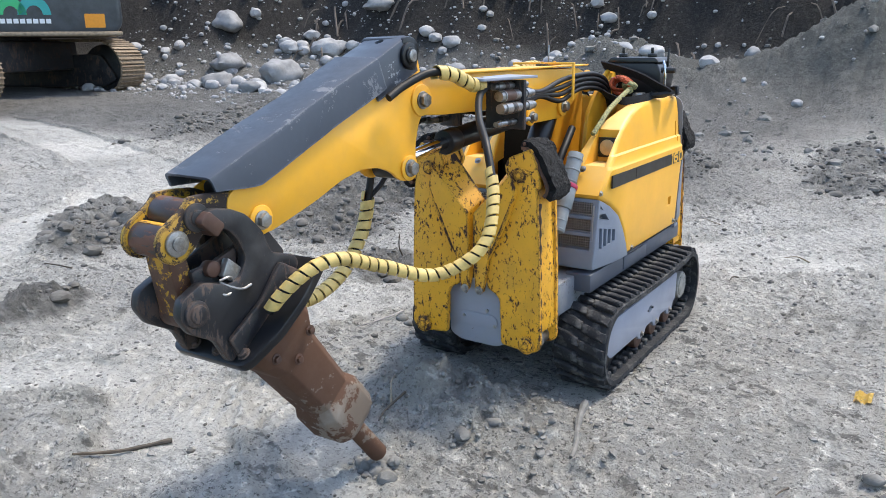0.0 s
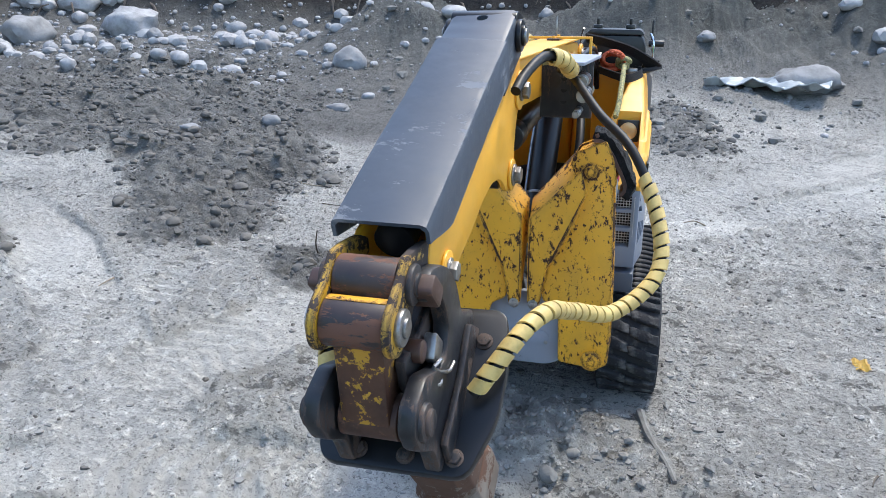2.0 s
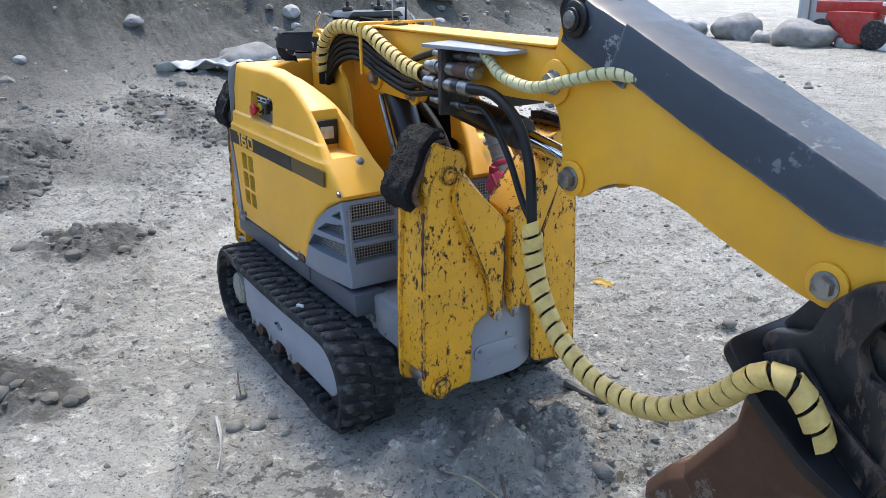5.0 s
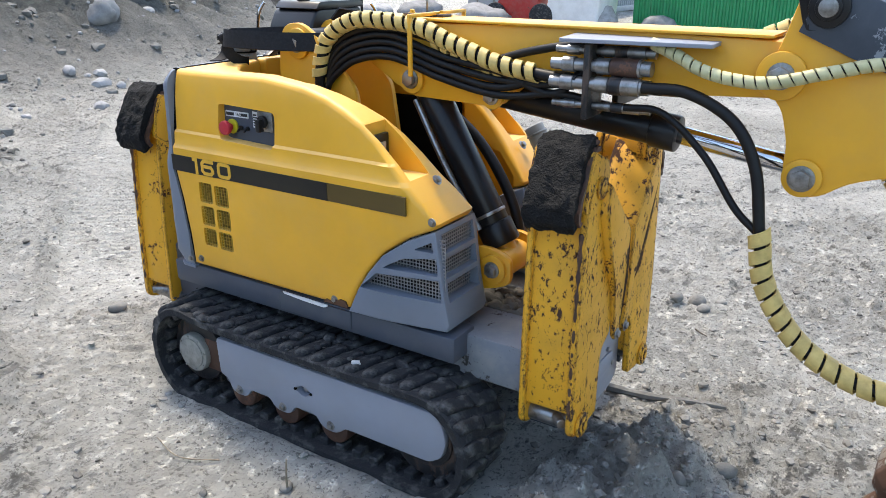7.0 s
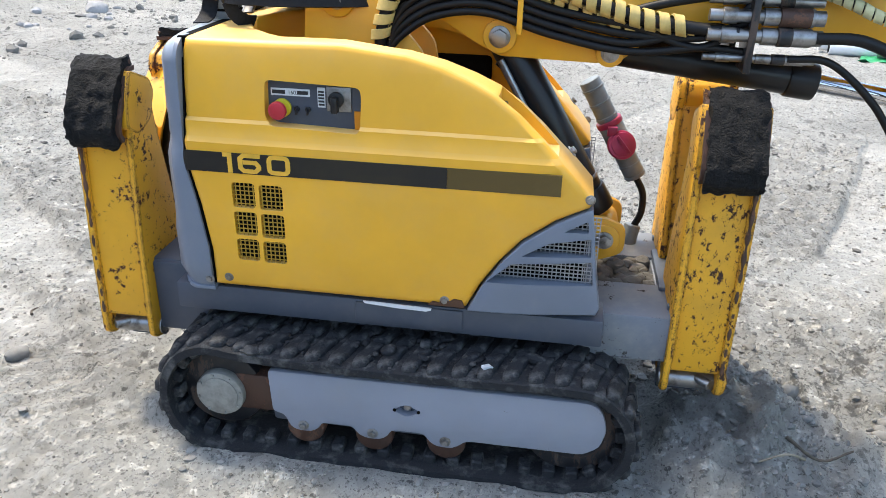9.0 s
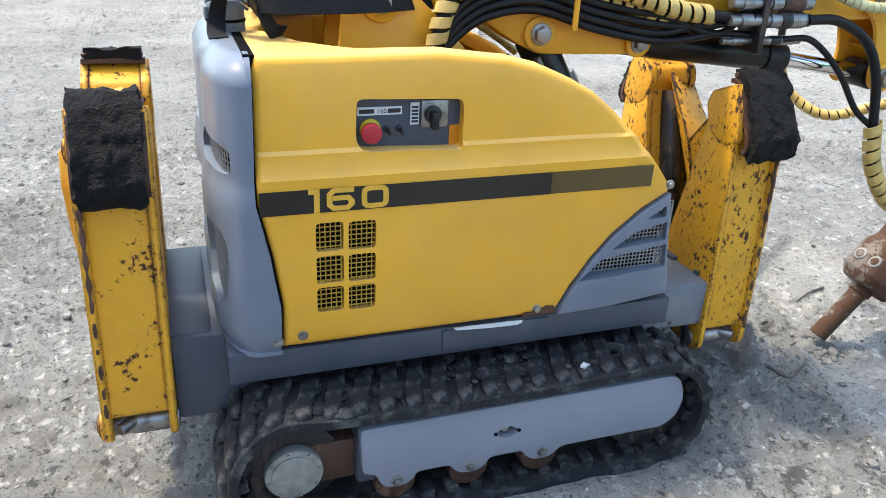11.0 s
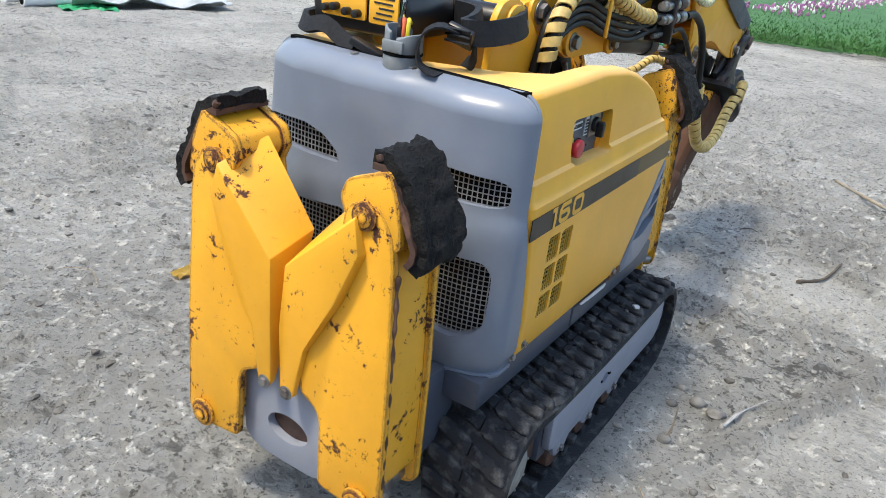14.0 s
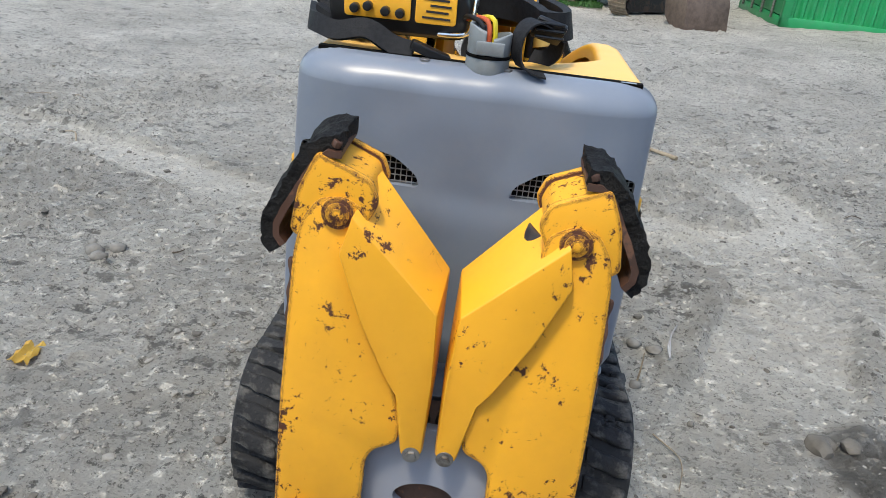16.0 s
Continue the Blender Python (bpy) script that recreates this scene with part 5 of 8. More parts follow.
# bent black sheet that stands for the shaded space behind the rear vents
part("vent_shade_sheet", bowed(box(-0.001, 0.001, -0.29, 0.29, 0.47, 0.81, 0.0), 0.032), DARK, rear)
for s in (-1, 1):
    part("rear_mesh", bowed(grid_wires("x", min(s * 0.07, s * 0.284), max(s * 0.07, s * 0.284), 0.735, 0.808, 0.0, 0.0098, 0.0008), 0.0235), MESHWIRE, rear, "woven wire vent mesh")
    part("rear_mesh", bowed(grid_wires("x", min(s * 0.045, s * 0.28), max(s * 0.045, s * 0.28), 0.472, 0.66, 0.0, 0.0098, 0.0008), 0.0185), MESHWIRE, rear, "woven wire vent mesh")
part("bottom_lip", prism([(-0.40, -0.305)] + [(cover_x(y * 1.02) + 0.008, y) for y in (0.305 * math.sin(math.pi / 2 * (k / 12 - 1)) for k in range(25))] + [(-0.40, 0.305)], "z", 0.394, 0.4035, 0.002), GREY, rear)
for y in (-0.045, 0.09):
    part("cover_screw", hexbolt((-0.455, y, 0.94), (0, 0, 1), 0.009, 0.006, 1.5), STEEL, rear)

bm = bmesh.new()
zs = [0.41, 0.45, 0.5, 0.55, 0.6, 0.65, 0.70, 0.74, 0.8, 0.87, 0.905]
gap = [(float(np.interp(z, [0.4, 0.5, 0.6, 0.70, 0.74, 0.95], [-0.402, -0.4, -0.414, -0.4345, -0.4345, -0.4265])), z) for z in zs]
strip = prism([(x - 0.004, z) for x, z in gap] + [(x + 0.003, z) for x, z in gap[::-1]], "y", -0.312, 0.312)
for v in strip.verts:
    back = cover_inset(v.co.z)
    v.co.y -= math.copysign(max(back, side_inset(-0.4, v.co.z)) + 0.004, v.co.y)
add(strip, box(-0.437, -0.419, -0.27, 0.27, 0.90, 0.9455, 0.0))
part("joint_gap", strip, DARK, rear)

# socket on the rear cover for the control box
holder = part("holder_socket", rod((-0.442, -0.011, 0.935), (-0.442, -0.011, 0.963), 0.036, 28, 0.003), PLUG, robot, "grey plastic holder cup on the rear cover")
part("holder_rim", rod((-0.442, -0.011, 0.9615), (-0.442, -0.011, 0.967), 0.0375, 28, 0.002), DARK, holder)
for dy, h in ((-0.017, 0.036), (0.017, 0.046)):
    shell = [(0.0355 * math.cos(a), 0.0355 * math.sin(a)) for a in (math.pi * (0.06 + 0.88 * k / 14) for k in range(15))]
    shell += [(0.031 * math.cos(a), 0.031 * math.sin(a)) for a in (math.pi * (0.94 - 0.88 * k / 14) for k in range(15))]
    s2 = 1 if dy > 0 else -1
    bm = prism([(-0.442 + p, -0.011 + s2 * q) for p, q in shell], "z", 0.966, 0.966 + h, 0.0012)
    for v in bm.verts:
        if v.co.z > 0.97:
            v.co.z -= 0.012 * abs((v.co.x + 0.442) / 0.0355) ** 4
    part("holder_cheek", bm, PLUG, holder)
part("holder_lug", box(-0.481, -0.474, -0.036, 0.01, 0.968, 0.99, 0.003), PLUG, holder)

# ---- tower, arms and cylinders ----
def swung(bm):
    for v in bm.verts:
        v.co.y += float(np.interp(v.co.x, [-0.3, 0.2, 1.1, 1.9], [0.009, -0.006, -0.049, -0.057]))
    return bm


turret = part("turret", rod((-0.03, 0, 0.40), (-0.03, 0, 0.60), 0.19, 40, 0.01), DARK, robot, "dark slewing turret under the arm")
tower = [(-0.23, 1.02), (-0.205, 1.055), (-0.15, 1.06), (-0.1, 1.03), (-0.02, 0.955), (0.03, 0.90), (0.06, 0.7), (0.2, 0.575), (0.38, 0.553), (0.44, 0.56), (0.5, 0.54), (0.5, 0.475), (0.44, 0.45), (0.3, 0.44), (-0.12, 0.44), (-0.2, 0.6), (-0.24, 0.9)]
for s in (-1, 1):
    a, b = sorted((s * 0.068, s * 0.084))
    tw = part("tower_plate", swung(prism(rounded(tower, 0.02, 3), "y", a, b, 0.003)), YELLOW, turret, "yellow tower plate with a big hinge pin")
    part("hinge_collar", swung(rod((-0.159, s * 0.084, 1.007), (-0.159, s * 0.094, 1.007), 0.04, 28, 0.003)), YELLOW, turret)
    part("hinge_bolt", swung(hexbolt((-0.159, s * 0.094, 1.007), (0, s, 0), 0.017, 0.014, 1.4)), STEEL, turret)
    part("lug_collar", swung(rod((0.453, s * 0.084, 0.508), (0.453, s * 0.094, 0.508), 0.036, 28, 0.003)), YELLOW, turret)
    part("lug_bolt", swung(hexbolt((0.453, s * 0.094, 0.508), (0, s, 0), 0.016, 0.012, 1.3)), STEEL, turret)
part("hinge_tube", swung(rod((-0.159, -0.07, 1.007), (-0.159, 0.07, 1.007), 0.034, 28)), BLACK, turret)

ARM = [(-0.02, 1.045), (0.05, 1.07), (0.62, 1.08), (1.03, 1.074), (1.085, 1.05), (1.09, 1.0), (1.06, 0.972), (0.9, 0.963), (0.6, 0.958), (0.5, 0.95), (0.465, 0.915), (0.44, 0.897), (0.4, 0.893), (0.19, 0.896), (0.13, 0.925), (0.03, 0.985), (-0.04, 0.985), (-0.075, 1.01), (-0.06, 1.04)]
arm1 = part("lower_arm", swung(prism(rounded(ARM, 0.012, 3), "y", -0.05, 0.05, 0.004)), YELLOW, robot, "long yellow lower arm with scratched paint")
for x, z, r in ((0.19, 0.939, 0.036), (0.423, 0.918, 0.03), (-0.005, 1.02, 0.042)):
    for s in (-1, 1):
        part("pin_collar", swung(rod((x, s * 0.05, z), (x, s * 0.061, z), r, 28, 0.003)), YELLOW, arm1)
        part("pin_bolt", swung(hexbolt((x, s * 0.061, z), (0, s, 0), r * 0.48, 0.013, 1.35)), STEEL, arm1)
part("top_flange", swung(box(-0.01, 1.02, -0.06, 0.06, 1.0775, 1.0835, 0.002)), YELLOW, arm1)
part("aerial_base", swung(box(0.14, 0.26, -0.02, 0.02, 1.083, 1.09, 0.002)), HITCH, arm1)
for x in (0.155, 0.245):
    part("base_bolt", swung(hexbolt((x, 0, 1.09), (0, 0, 1), 0.006, 0.006)), YELLOW, arm1)
part("whip_aerial", swung(rod((0.2, 0.0, 1.088), (0.2, 0.0, 1.155), 0.0025, 8, 0.0005)), STEEL, arm1)

for nm, p, q, r in (("lift_cylinder", (0.2, 0, 0.925), (0.43, 0, 0.545), 0.042), ("arm_cylinder", (0.40, 0, 0.92), (0.845, 0, 0.872), 0.034)):
    cyl = part(nm, swung(rod(p, q, r, 28, 0.005)), BLACK, robot, "black hydraulic cylinder barrel")
    d = (Vector(q) - Vector(p)).normalized()
    e = Vector(q)
    part("gland", swung(rod(e - d * 0.055, e + d * 0.004, r * 1.13, 28, 0.005)), BLACK, cyl)
    if nm == "lift_cylinder":
        part("rod_end", swung(add(rod(e, (0.453, 0, 0.508), 0.03, 20), rod((0.453, -0.05, 0.508), (0.453, 0.05, 0.508), 0.036, 24))), YELLOW, cyl)
        part("clamp", swung(rod(Vector(p).lerp(e, 0.82) - d * 0.004, Vector(p).lerp(e, 0.82) + d * 0.004, r * 1.06, 28, 0.001)), STEEL, cyl)
        part("feed_pipe", swung(tube([Vector(p).lerp(e, 0.1) + Vector((-0.03, -0.045, 0.0)), Vector(p).lerp(e, 0.5) + Vector((-0.03, -0.05, 0)), Vector(p).lerp(e, 0.9) + Vector((-0.02, -0.045, 0))], 0.008)), STEEL, cyl)
    else:
        part("piston_rod", swung(rod(e, (1.085, 0, 0.838), 0.019, 24, 0.001)), CHROME, cyl, "polished chrome piston rod")
        part("rod_eye", swung(rod((1.103, -0.04, 0.833), (1.103, 0.04, 0.833), 0.034, 24)), BLACK, cyl)

ARM2 = [(1.018, 1.03), (1.035, 1.072), (1.055, 1.15), (1.075, 1.172), (1.115, 1.172), (1.19, 1.075), (1.42, 0.985), (1.74, 0.862), (1.745, 0.80), (1.70, 0.762), (1.628, 0.757), (1.476, 0.802), (1.38, 0.838), (1.30, 0.855), (1.23, 0.85), (1.175, 0.83), (1.14, 0.802), (1.105, 0.796), (1.072, 0.812), (1.066, 0.85), (1.068, 0.89), (1.05, 0.955), (1.02, 0.985)]
arm2 = None
for s in (-1, 1):
    a, b = sorted((s * 0.051, s * 0.063))
    pl = part("upper_arm" if arm2 is None else "arm_side_plate", swung(prism(rounded(ARM2, 0.02, 3), "y", a, b, 0.003)), YELLOW, robot if arm2 is None else arm2, "yellow upper arm of two thick plates" if arm2 is None else "")
    arm2 = arm2 or pl
    for x, z, r in ((1.042, 1.014, 0.044), (1.103, 0.833, 0.036)):
        part("pin_collar", swung(rod((x, s * 0.063, z), (x, s * 0.07, z), r, 28, 0.003)), YELLOW, arm2)
        part("pin_bolt", swung(hexbolt((x, s * 0.07, z), (0, s, 0), 0.019, 0.014, 1.3)), STEEL, arm2)
    part("top_pin_cap", swung(add(rod((1.105, s * 0.07, 1.135), (1.105, s * 0.082, 1.135), 0.034, 28, 0.003), rod((1.105, s * 0.08, 1.135), (1.105, s * 0.088, 1.135), 0.022, 24, 0.002))), BLACK, arm2)
    part("top_pin", swung(rod((1.105, s * 0.085, 1.135), (1.105, s * 0.092, 1.135), 0.016, 20, 0.001)), STEEL, arm2)
    part("tip_boss", swung(rod((1.655, s * 0.063, 0.792), (1.655, s * 0.07, 0.792), 0.034, 24, 0.003)), YELLOW, arm2)
    part("tip_bolt", swung(hexbolt((1.655, s * 0.07, 0.792), (0, s, 0), 0.017, 0.012, 1.3)), STEEL, arm2)
part("arm_web", swung(prism([(1.09, 0.90), (1.2, 0.9), (1.42, 0.90), (1.66, 0.80), (1.66, 0.775), (1.47, 0.815), (1.28, 0.865), (1.15, 0.84)], "y", -0.051, 0.051)), YELLOW, arm2)
part("tilt_cylinder", swung(rod((1.105, 0, 1.12), (1.72, 0, 0.855), 0.033, 24)), BLACK, arm2)

# the black cover over the tilt cylinder
def cover_piece(x0, z0, x1, z1, half, drop, thick, shift, taper=1.0):
    """A bent sheet: a top plate with two side flanges, running from (x0, z0) to (x1, z1)."""
    d = Vector((x1 - x0, 0, z1 - z0)).normalized()
    up = Vector((-d.z, 0, d.x))
    if up.z < 0:
        up = -up
    r = 0.012
    outer = [(-half, -drop), (-half, -r), (-half + r * 0.3, -r * 0.3), (-half + r, 0), (half - r, 0), (half - r * 0.3, -r * 0.3), (half, -r), (half, -drop)]
    inner = [(half - thick, -drop), (half - thick, -r - 0.001), (half - r - 0.001, -thick), (-half + r + 0.001, -thick), (-half + thick, -r - 0.001), (-half + thick, -drop)]
    ring = outer + inner
    bm = bmesh.new()
    rows = []
    n = 26
    for i in range(n + 1):
        c = Vector((x0, 0, z0)) + (Vector((x1, 0, z1)) - Vector((x0, 0, z0))) * i / n
        row = []
        for y, h in ring:
            if h < -0.03:
                h *= float(np.interp(i / n, [0.82, 1.0], [1.0, taper]))
            p = c + up * h + Vector((0, y, 0))
            p += up * (0.004 * noise.noise(Vector((p.x * 6, y * 9, shift))) + 0.0012 * noise.noise(Vector((p.x * 30, y * 30, shift))))
            row.append(bm.verts.new(p))
        rows.append(row)
    k = len(ring)
    for a, b in zip(rows, rows[1:]):
        for j in range(k):
            bm.faces.new((a[j], b[j], b[(j + 1) % k], a[(j + 1) % k]))
    bm.faces.new(rows[0])
    bm.faces.new(rows[-1][::-1])
    bmesh.ops.recalc_face_normals(bm, faces=bm.faces)
    return bm


cap = part("cylinder_guard", swung(cover_piece(1.235, 1.135, 1.79, 0.906, 0.075, 0.085, 0.006, 2.0, 0.4)), STEELTOP, arm2, "dented black sheet-steel guard on top of the arm", 40)
cap2 = part("guard_rear", swung(cover_piece(1.10, 1.186, 1.27, 1.114, 0.071, 0.10, 0.008, 5.0)), GUARDTOP, arm2, "bare polished patches on the black guard", 40)
carve(cap2, swung(rod((1.118, 0.0, 1.0), (1.145, 0.0, 1.3), 0.012, 16, 0)))
part("guard_back", swung(prism(rounded([(1.05, 1.155), (1.07, 1.18), (1.1, 1.186), (1.125, 1.178), (1.125, 1.10), (1.07, 1.09)], 0.012, 3), "y", -0.071, 0.071, 0.003)), BLACK, arm2)

# ---- tip linkage, hitch and breaker ----
link = part("tip_linkage", swung(rod((1.825, -0.046, 0.829), (1.825, 0.046, 0.829), 0.036, 32, 0.003)), ROLLER, robot, "dark worn steel rollers and links at the arm tip")
part("roller", swung(rod((1.877, -0.046, 0.785), (1.877, 0.046, 0.785), 0.036, 32, 0.003)), ROLLER, link, "dark roller with yellow paint left on top")
part("roller_paint", swung(prism([(1.877 + 0.0368 * math.cos(a), 0.785 + 0.0368 * math.sin(a)) for a in (math.pi * (0.42 + 0.4 * k / 10) for k in range(11))] + [(1.877 + 0.034 * math.cos(a), 0.785 + 0.034 * math.sin(a)) for a in (math.pi * (0.82 - 0.4 * k / 10) for k in range(11))], "y", -0.044, 0.044)), YELLOW_WORN, link)
for s in (-1, 1):
    a, b = sorted((s * 0.047, s * 0.06))
    dog = [(1.877 + 0.044 * math.cos(t), 0.785 + 0.044 * math.sin(t)) for t in (math.pi * (-0.72 + 0.98 * k / 10) for k in range(11))]
    dog += [(1.855, 0.85), (1.835, 0.872), (1.80, 0.873), (1.74, 0.868), (1.705, 0.855), (1.70, 0.83), (1.73, 0.82), (1.78, 0.835), (1.80, 0.80), (1.83, 0.765)]
    part("link_plate", swung(prism(rounded(dog, 0.006, 2), "y", a, b, 0.003)), LINK, link, "dark worn link plate with yellow edges")
    for x, z, r in ((1.825, 0.829, 0.03), (1.877, 0.785, 0.027)):
        part("link_pin", swung(add(rod((x, s * 0.059, z), (x, s * 0.069, z), r, 24, 0.003), rod((x, s * 0.067, z), (x, s * 0.073, z), r * 0.55, 20, 0.001))), STEEL if z < 0.8 else HITCH, link)
push = [(1.905, 0.79), (1.885, 0.76), (1.862, 0.62), (1.845, 0.585), (1.815, 0.58), (1.798, 0.61), (1.815, 0.66), (1.85, 0.785)]
part("push_link", swung(prism(rounded(push, 0.012, 3), "y", -0.037, 0.037, 0.008, 3)), RUSTY, link, "rusty push link with scraps of yellow paint")
part("push_pin", swung(rod((1.824, -0.046, 0.615), (1.824, 0.046, 0.615), 0.036, 28, 0.003)), RUSTY_PLAIN, link)

HO = Vector((1.70, 0.0, 0.61))
HA = Vector((-0.607, 0.045, -0.795)).normalized()
HE = Vector((0.795, 0.0, -0.607))
HY = HA.cross(HE).normalized()
HE = HY.cross(HA).normalized()
if HY.y < 0:
    HY = -HY


def hp(e, y, a):
    """A place in the breaker's own frame: along its plate, across it, down its axis."""
    p = HO + HE * e + HY * y + HA * a
    return Vector((p.x, p.y - 0.046, p.z))


def hprism(pts, y0, y1, bevel=0.003):
    bm = prism(pts, "y", y0, y1, bevel)
    for v in bm.verts:
        v.co = hp(v.co.x, v.co.y, v.co.z)
    bmesh.ops.recalc_face_normals(bm, faces=bm.faces)
    return bm


HOOK = rounded([(0.138, 0.03), (0.126, -0.035), (0.153, -0.1), (0.148, -0.145), (0.118, -0.168), (0.06, -0.155), (0.02, -0.1), (-0.01, -0.085), (-0.05, -0.105), (-0.062, -0.15), (-0.058, -0.19), (-0.03, -0.205), (-0.018, -0.228), (-0.03, -0.25), (-0.062, -0.246), (-0.095, -0.21), (-0.116, -0.17), (-0.122, -0.115), (-0.106, -0.055), (-0.148, 0.004), (-0.14, 0.03)], 0.012, 3)
hitch = part("quick_hitch", hprism(HOOK, 0.058, 0.086, 0.005), HITCH, robot, "black worn steel quick hitch bracket with hooks")
carve(hitch, hprism(rounded([(-0.07, -0.055), (-0.03, -0.06), (-0.02, -0.01), (-0.06, 0.0)], 0.014, 3), 0.03, 0.12, 0))
part("hitch_plate", hprism(HOOK, -0.086, -0.058, 0.005), HITCH, hitch)
part("hook_lip", hprism(rounded([(-0.018, -0.252), (-0.052, -0.252), (-0.06, -0.2), (-0.026, -0.196)], 0.01, 3), 0.04, 0.095, 0.004), RUSTY_PLAIN, hitch, "rusty worn hook lip")
part("hook_lip", hprism(rounded([(-0.018, -0.252), (-0.052, -0.252), (-0.06, -0.2), (-0.026, -0.196)], 0.01, 3), -0.095, -0.04, 0.004), RUSTY_PLAIN, hitch, "rusty worn hook lip")
for s in (-1, 1):
    part("side_rib", hprism(rounded([(0.12, 0.03), (0.11, -0.02), (0.0, -0.012), (-0.1, -0.03), (-0.125, 0.03)], 0.008, 2), min(s * 0.086, s * 0.098), max(s * 0.086, s * 0.098), 0.003), HITCH, hitch)
for s in (-1, 1):
    part("ear", add(rod(hp(0.116, s * 0.06, -0.122), hp(0.116, s * 0.094, -0.122), 0.029, 28, 0.006), rod(hp(0.116, s * 0.09, -0.122), hp(0.116, s * 0.1, -0.122), 0.02, 20, 0.003)), HITCH, hitch)
    part("inner_cheek", hprism(rounded([(-0.15, 0.0), (-0.15, -0.10), (-0.06, -0.12), (0.0, -0.14), (0.05, -0.17), (0.07, -0.12), (0.05, 0.0)], 0.01, 2), min(s * 0.036, s * 0.052), max(s * 0.036, s * 0.052)), HITCH, hitch)
part("lock_bolt", rod(hp(0.014, 0.04, -0.138), hp(0.014, 0.066, -0.138), 0.018, 20, 0.003), RUSTY_PLAIN, hitch)
part("lock_catch", hprism(rounded([(-0.022, -0.135), (0.016, -0.118), (0.006, -0.078), (-0.03, -0.092)], 0.005, 2), 0.058, 0.078), STEEL, hitch, "small bright steel locking catch")
ring = [hp(0.026 + 0.02 * math.cos(t), 0.082 + 0.004 * math.sin(2 * t), -0.10 + 0.018 * math.sin(t)) for t in (2 * math.pi * k / 14 for k in range(12))]
part("lock_clip", tube(ring + [hp(0.01, 0.088, -0.07), hp(-0.015, 0.09, -0.055)], 0.0032, 8, 0.006), STEEL, hitch, "bent wire lock clip")

basep = rounded([(-0.06, -0.158), (0.04, -0.155), (0.14, -0.122), (0.14, 0.122), (0.04, 0.155), (-0.06, 0.158), (-0.165, 0.14), (-0.165, -0.14)], 0.025, 4)
bm = prism(basep, "z", 0.03, 0.052, 0.003)
for v in bm.verts:
    v.co = hp(v.co.x, v.co.y, v.co.z)
bmesh.ops.recalc_face_normals(bm, faces=bm.faces)
breaker = part("breaker_plate", bm, BLACK, robot, "thick black adapter plate of the breaker")
for e, y in ((0.115, -0.06), (0.115, 0.02), (0.11, 0.1), (-0.1, 0.11)):
    part("plate_bolt", hexbolt(hp(e, y, 0.03), -HA, 0.012, 0.008, 1.3), HITCH, breaker)


def section(w, h, c, a):
    """Eight corners of a chamfered block section at depth a."""
    return [hp(e, y, a) for e, y in ((-w + c, -h), (w - c, -h), (w, -h + c), (w, h - c), (w - c, h), (-w + c, h), (-w, h - c), (-w, -h + c))]


def stacked(levels):
    bm = bmesh.new()
    rows = [[bm.verts.new(p) for p in section(*lv)] for lv in levels]
    for a, b in zip(rows, rows[1:]):
        for k in range(8):
            bm.faces.new((a[k], b[k], b[(k + 1) % 8], a[(k + 1) % 8]))
    bm.faces.new(rows[0])
    bm.faces.new(rows[-1])
    bmesh.ops.recalc_face_normals(bm, faces=bm.faces)
    bmesh.ops.bevel(bm, geom=list(bm.edges), offset=0.004, segments=2, profile=0.5, affect="EDGES", clamp_overlap=True)
    return bm


body = part("breaker_body", stacked([(0.10, 0.085, 0.02, 0.052), (0.094, 0.085, 0.02, 0.14), (0.072, 0.068, 0.022, 0.21), (0.066, 0.062, 0.022, 0.40)]), BREAKER, breaker, "rusty brown hydraulic breaker body")
part("breaker_nose", stacked([(0.066, 0.064, 0.024, 0.395), (0.078, 0.074, 0.024, 0.43), (0.078, 0.074, 0.024, 0.52), (0.06, 0.058, 0.02, 0.55)]), BREAKER, breaker, "scuffed steel breaker nose")
part("chisel", add(rod(hp(0, 0, 0.53), hp(0, 0, 0.745), 0.027, 24, 0.003), rod(hp(0, 0, 0.545), hp(0, 0, 0.572), 0.034, 24, 0.004)), BREAKER, breaker, "worn steel chisel stuck in the ground")
part("rear_disc", add(rod(hp(-0.09, 0.0, 0.11), hp(-0.108, 0.0, 0.11), 0.056, 32, 0.004), rod(hp(-0.1, 0.0, 0.11), hp(-0.113, 0.0, 0.11), 0.047, 32, 0.002)), HITCH, breaker, "round dark cover disc")
part("disc_paint", hprism(rounded([(-0.112, 0.055), (-0.097, 0.055), (-0.097, 0.09), (-0.112, 0.075)], 0.003, 2), -0.06, 0.06, 0.001), YELLOW_WORN, breaker)
for e, a in ((0.05, 0.06), (0.06, 0.13), (-0.05, 0.17), (0.02, 0.19)):
    part("body_bolt", hexbolt(hp(e, 0.085, a), HY, 0.009, 0.008, 1.5), RUSTY_PLAIN, breaker)
for e in (-0.028, 0.028):
    part("nose_ring", add(rod(hp(-0.074, e, 0.48), hp(-0.0825, e, 0.48), 0.019, 24, 0.003)), HUB, breaker, "pale ring mark")
    part("ring_core", rod(hp(-0.076, e, 0.48), hp(-0.0835, e, 0.48), 0.013, 20, 0.001), BREAKER, breaker)

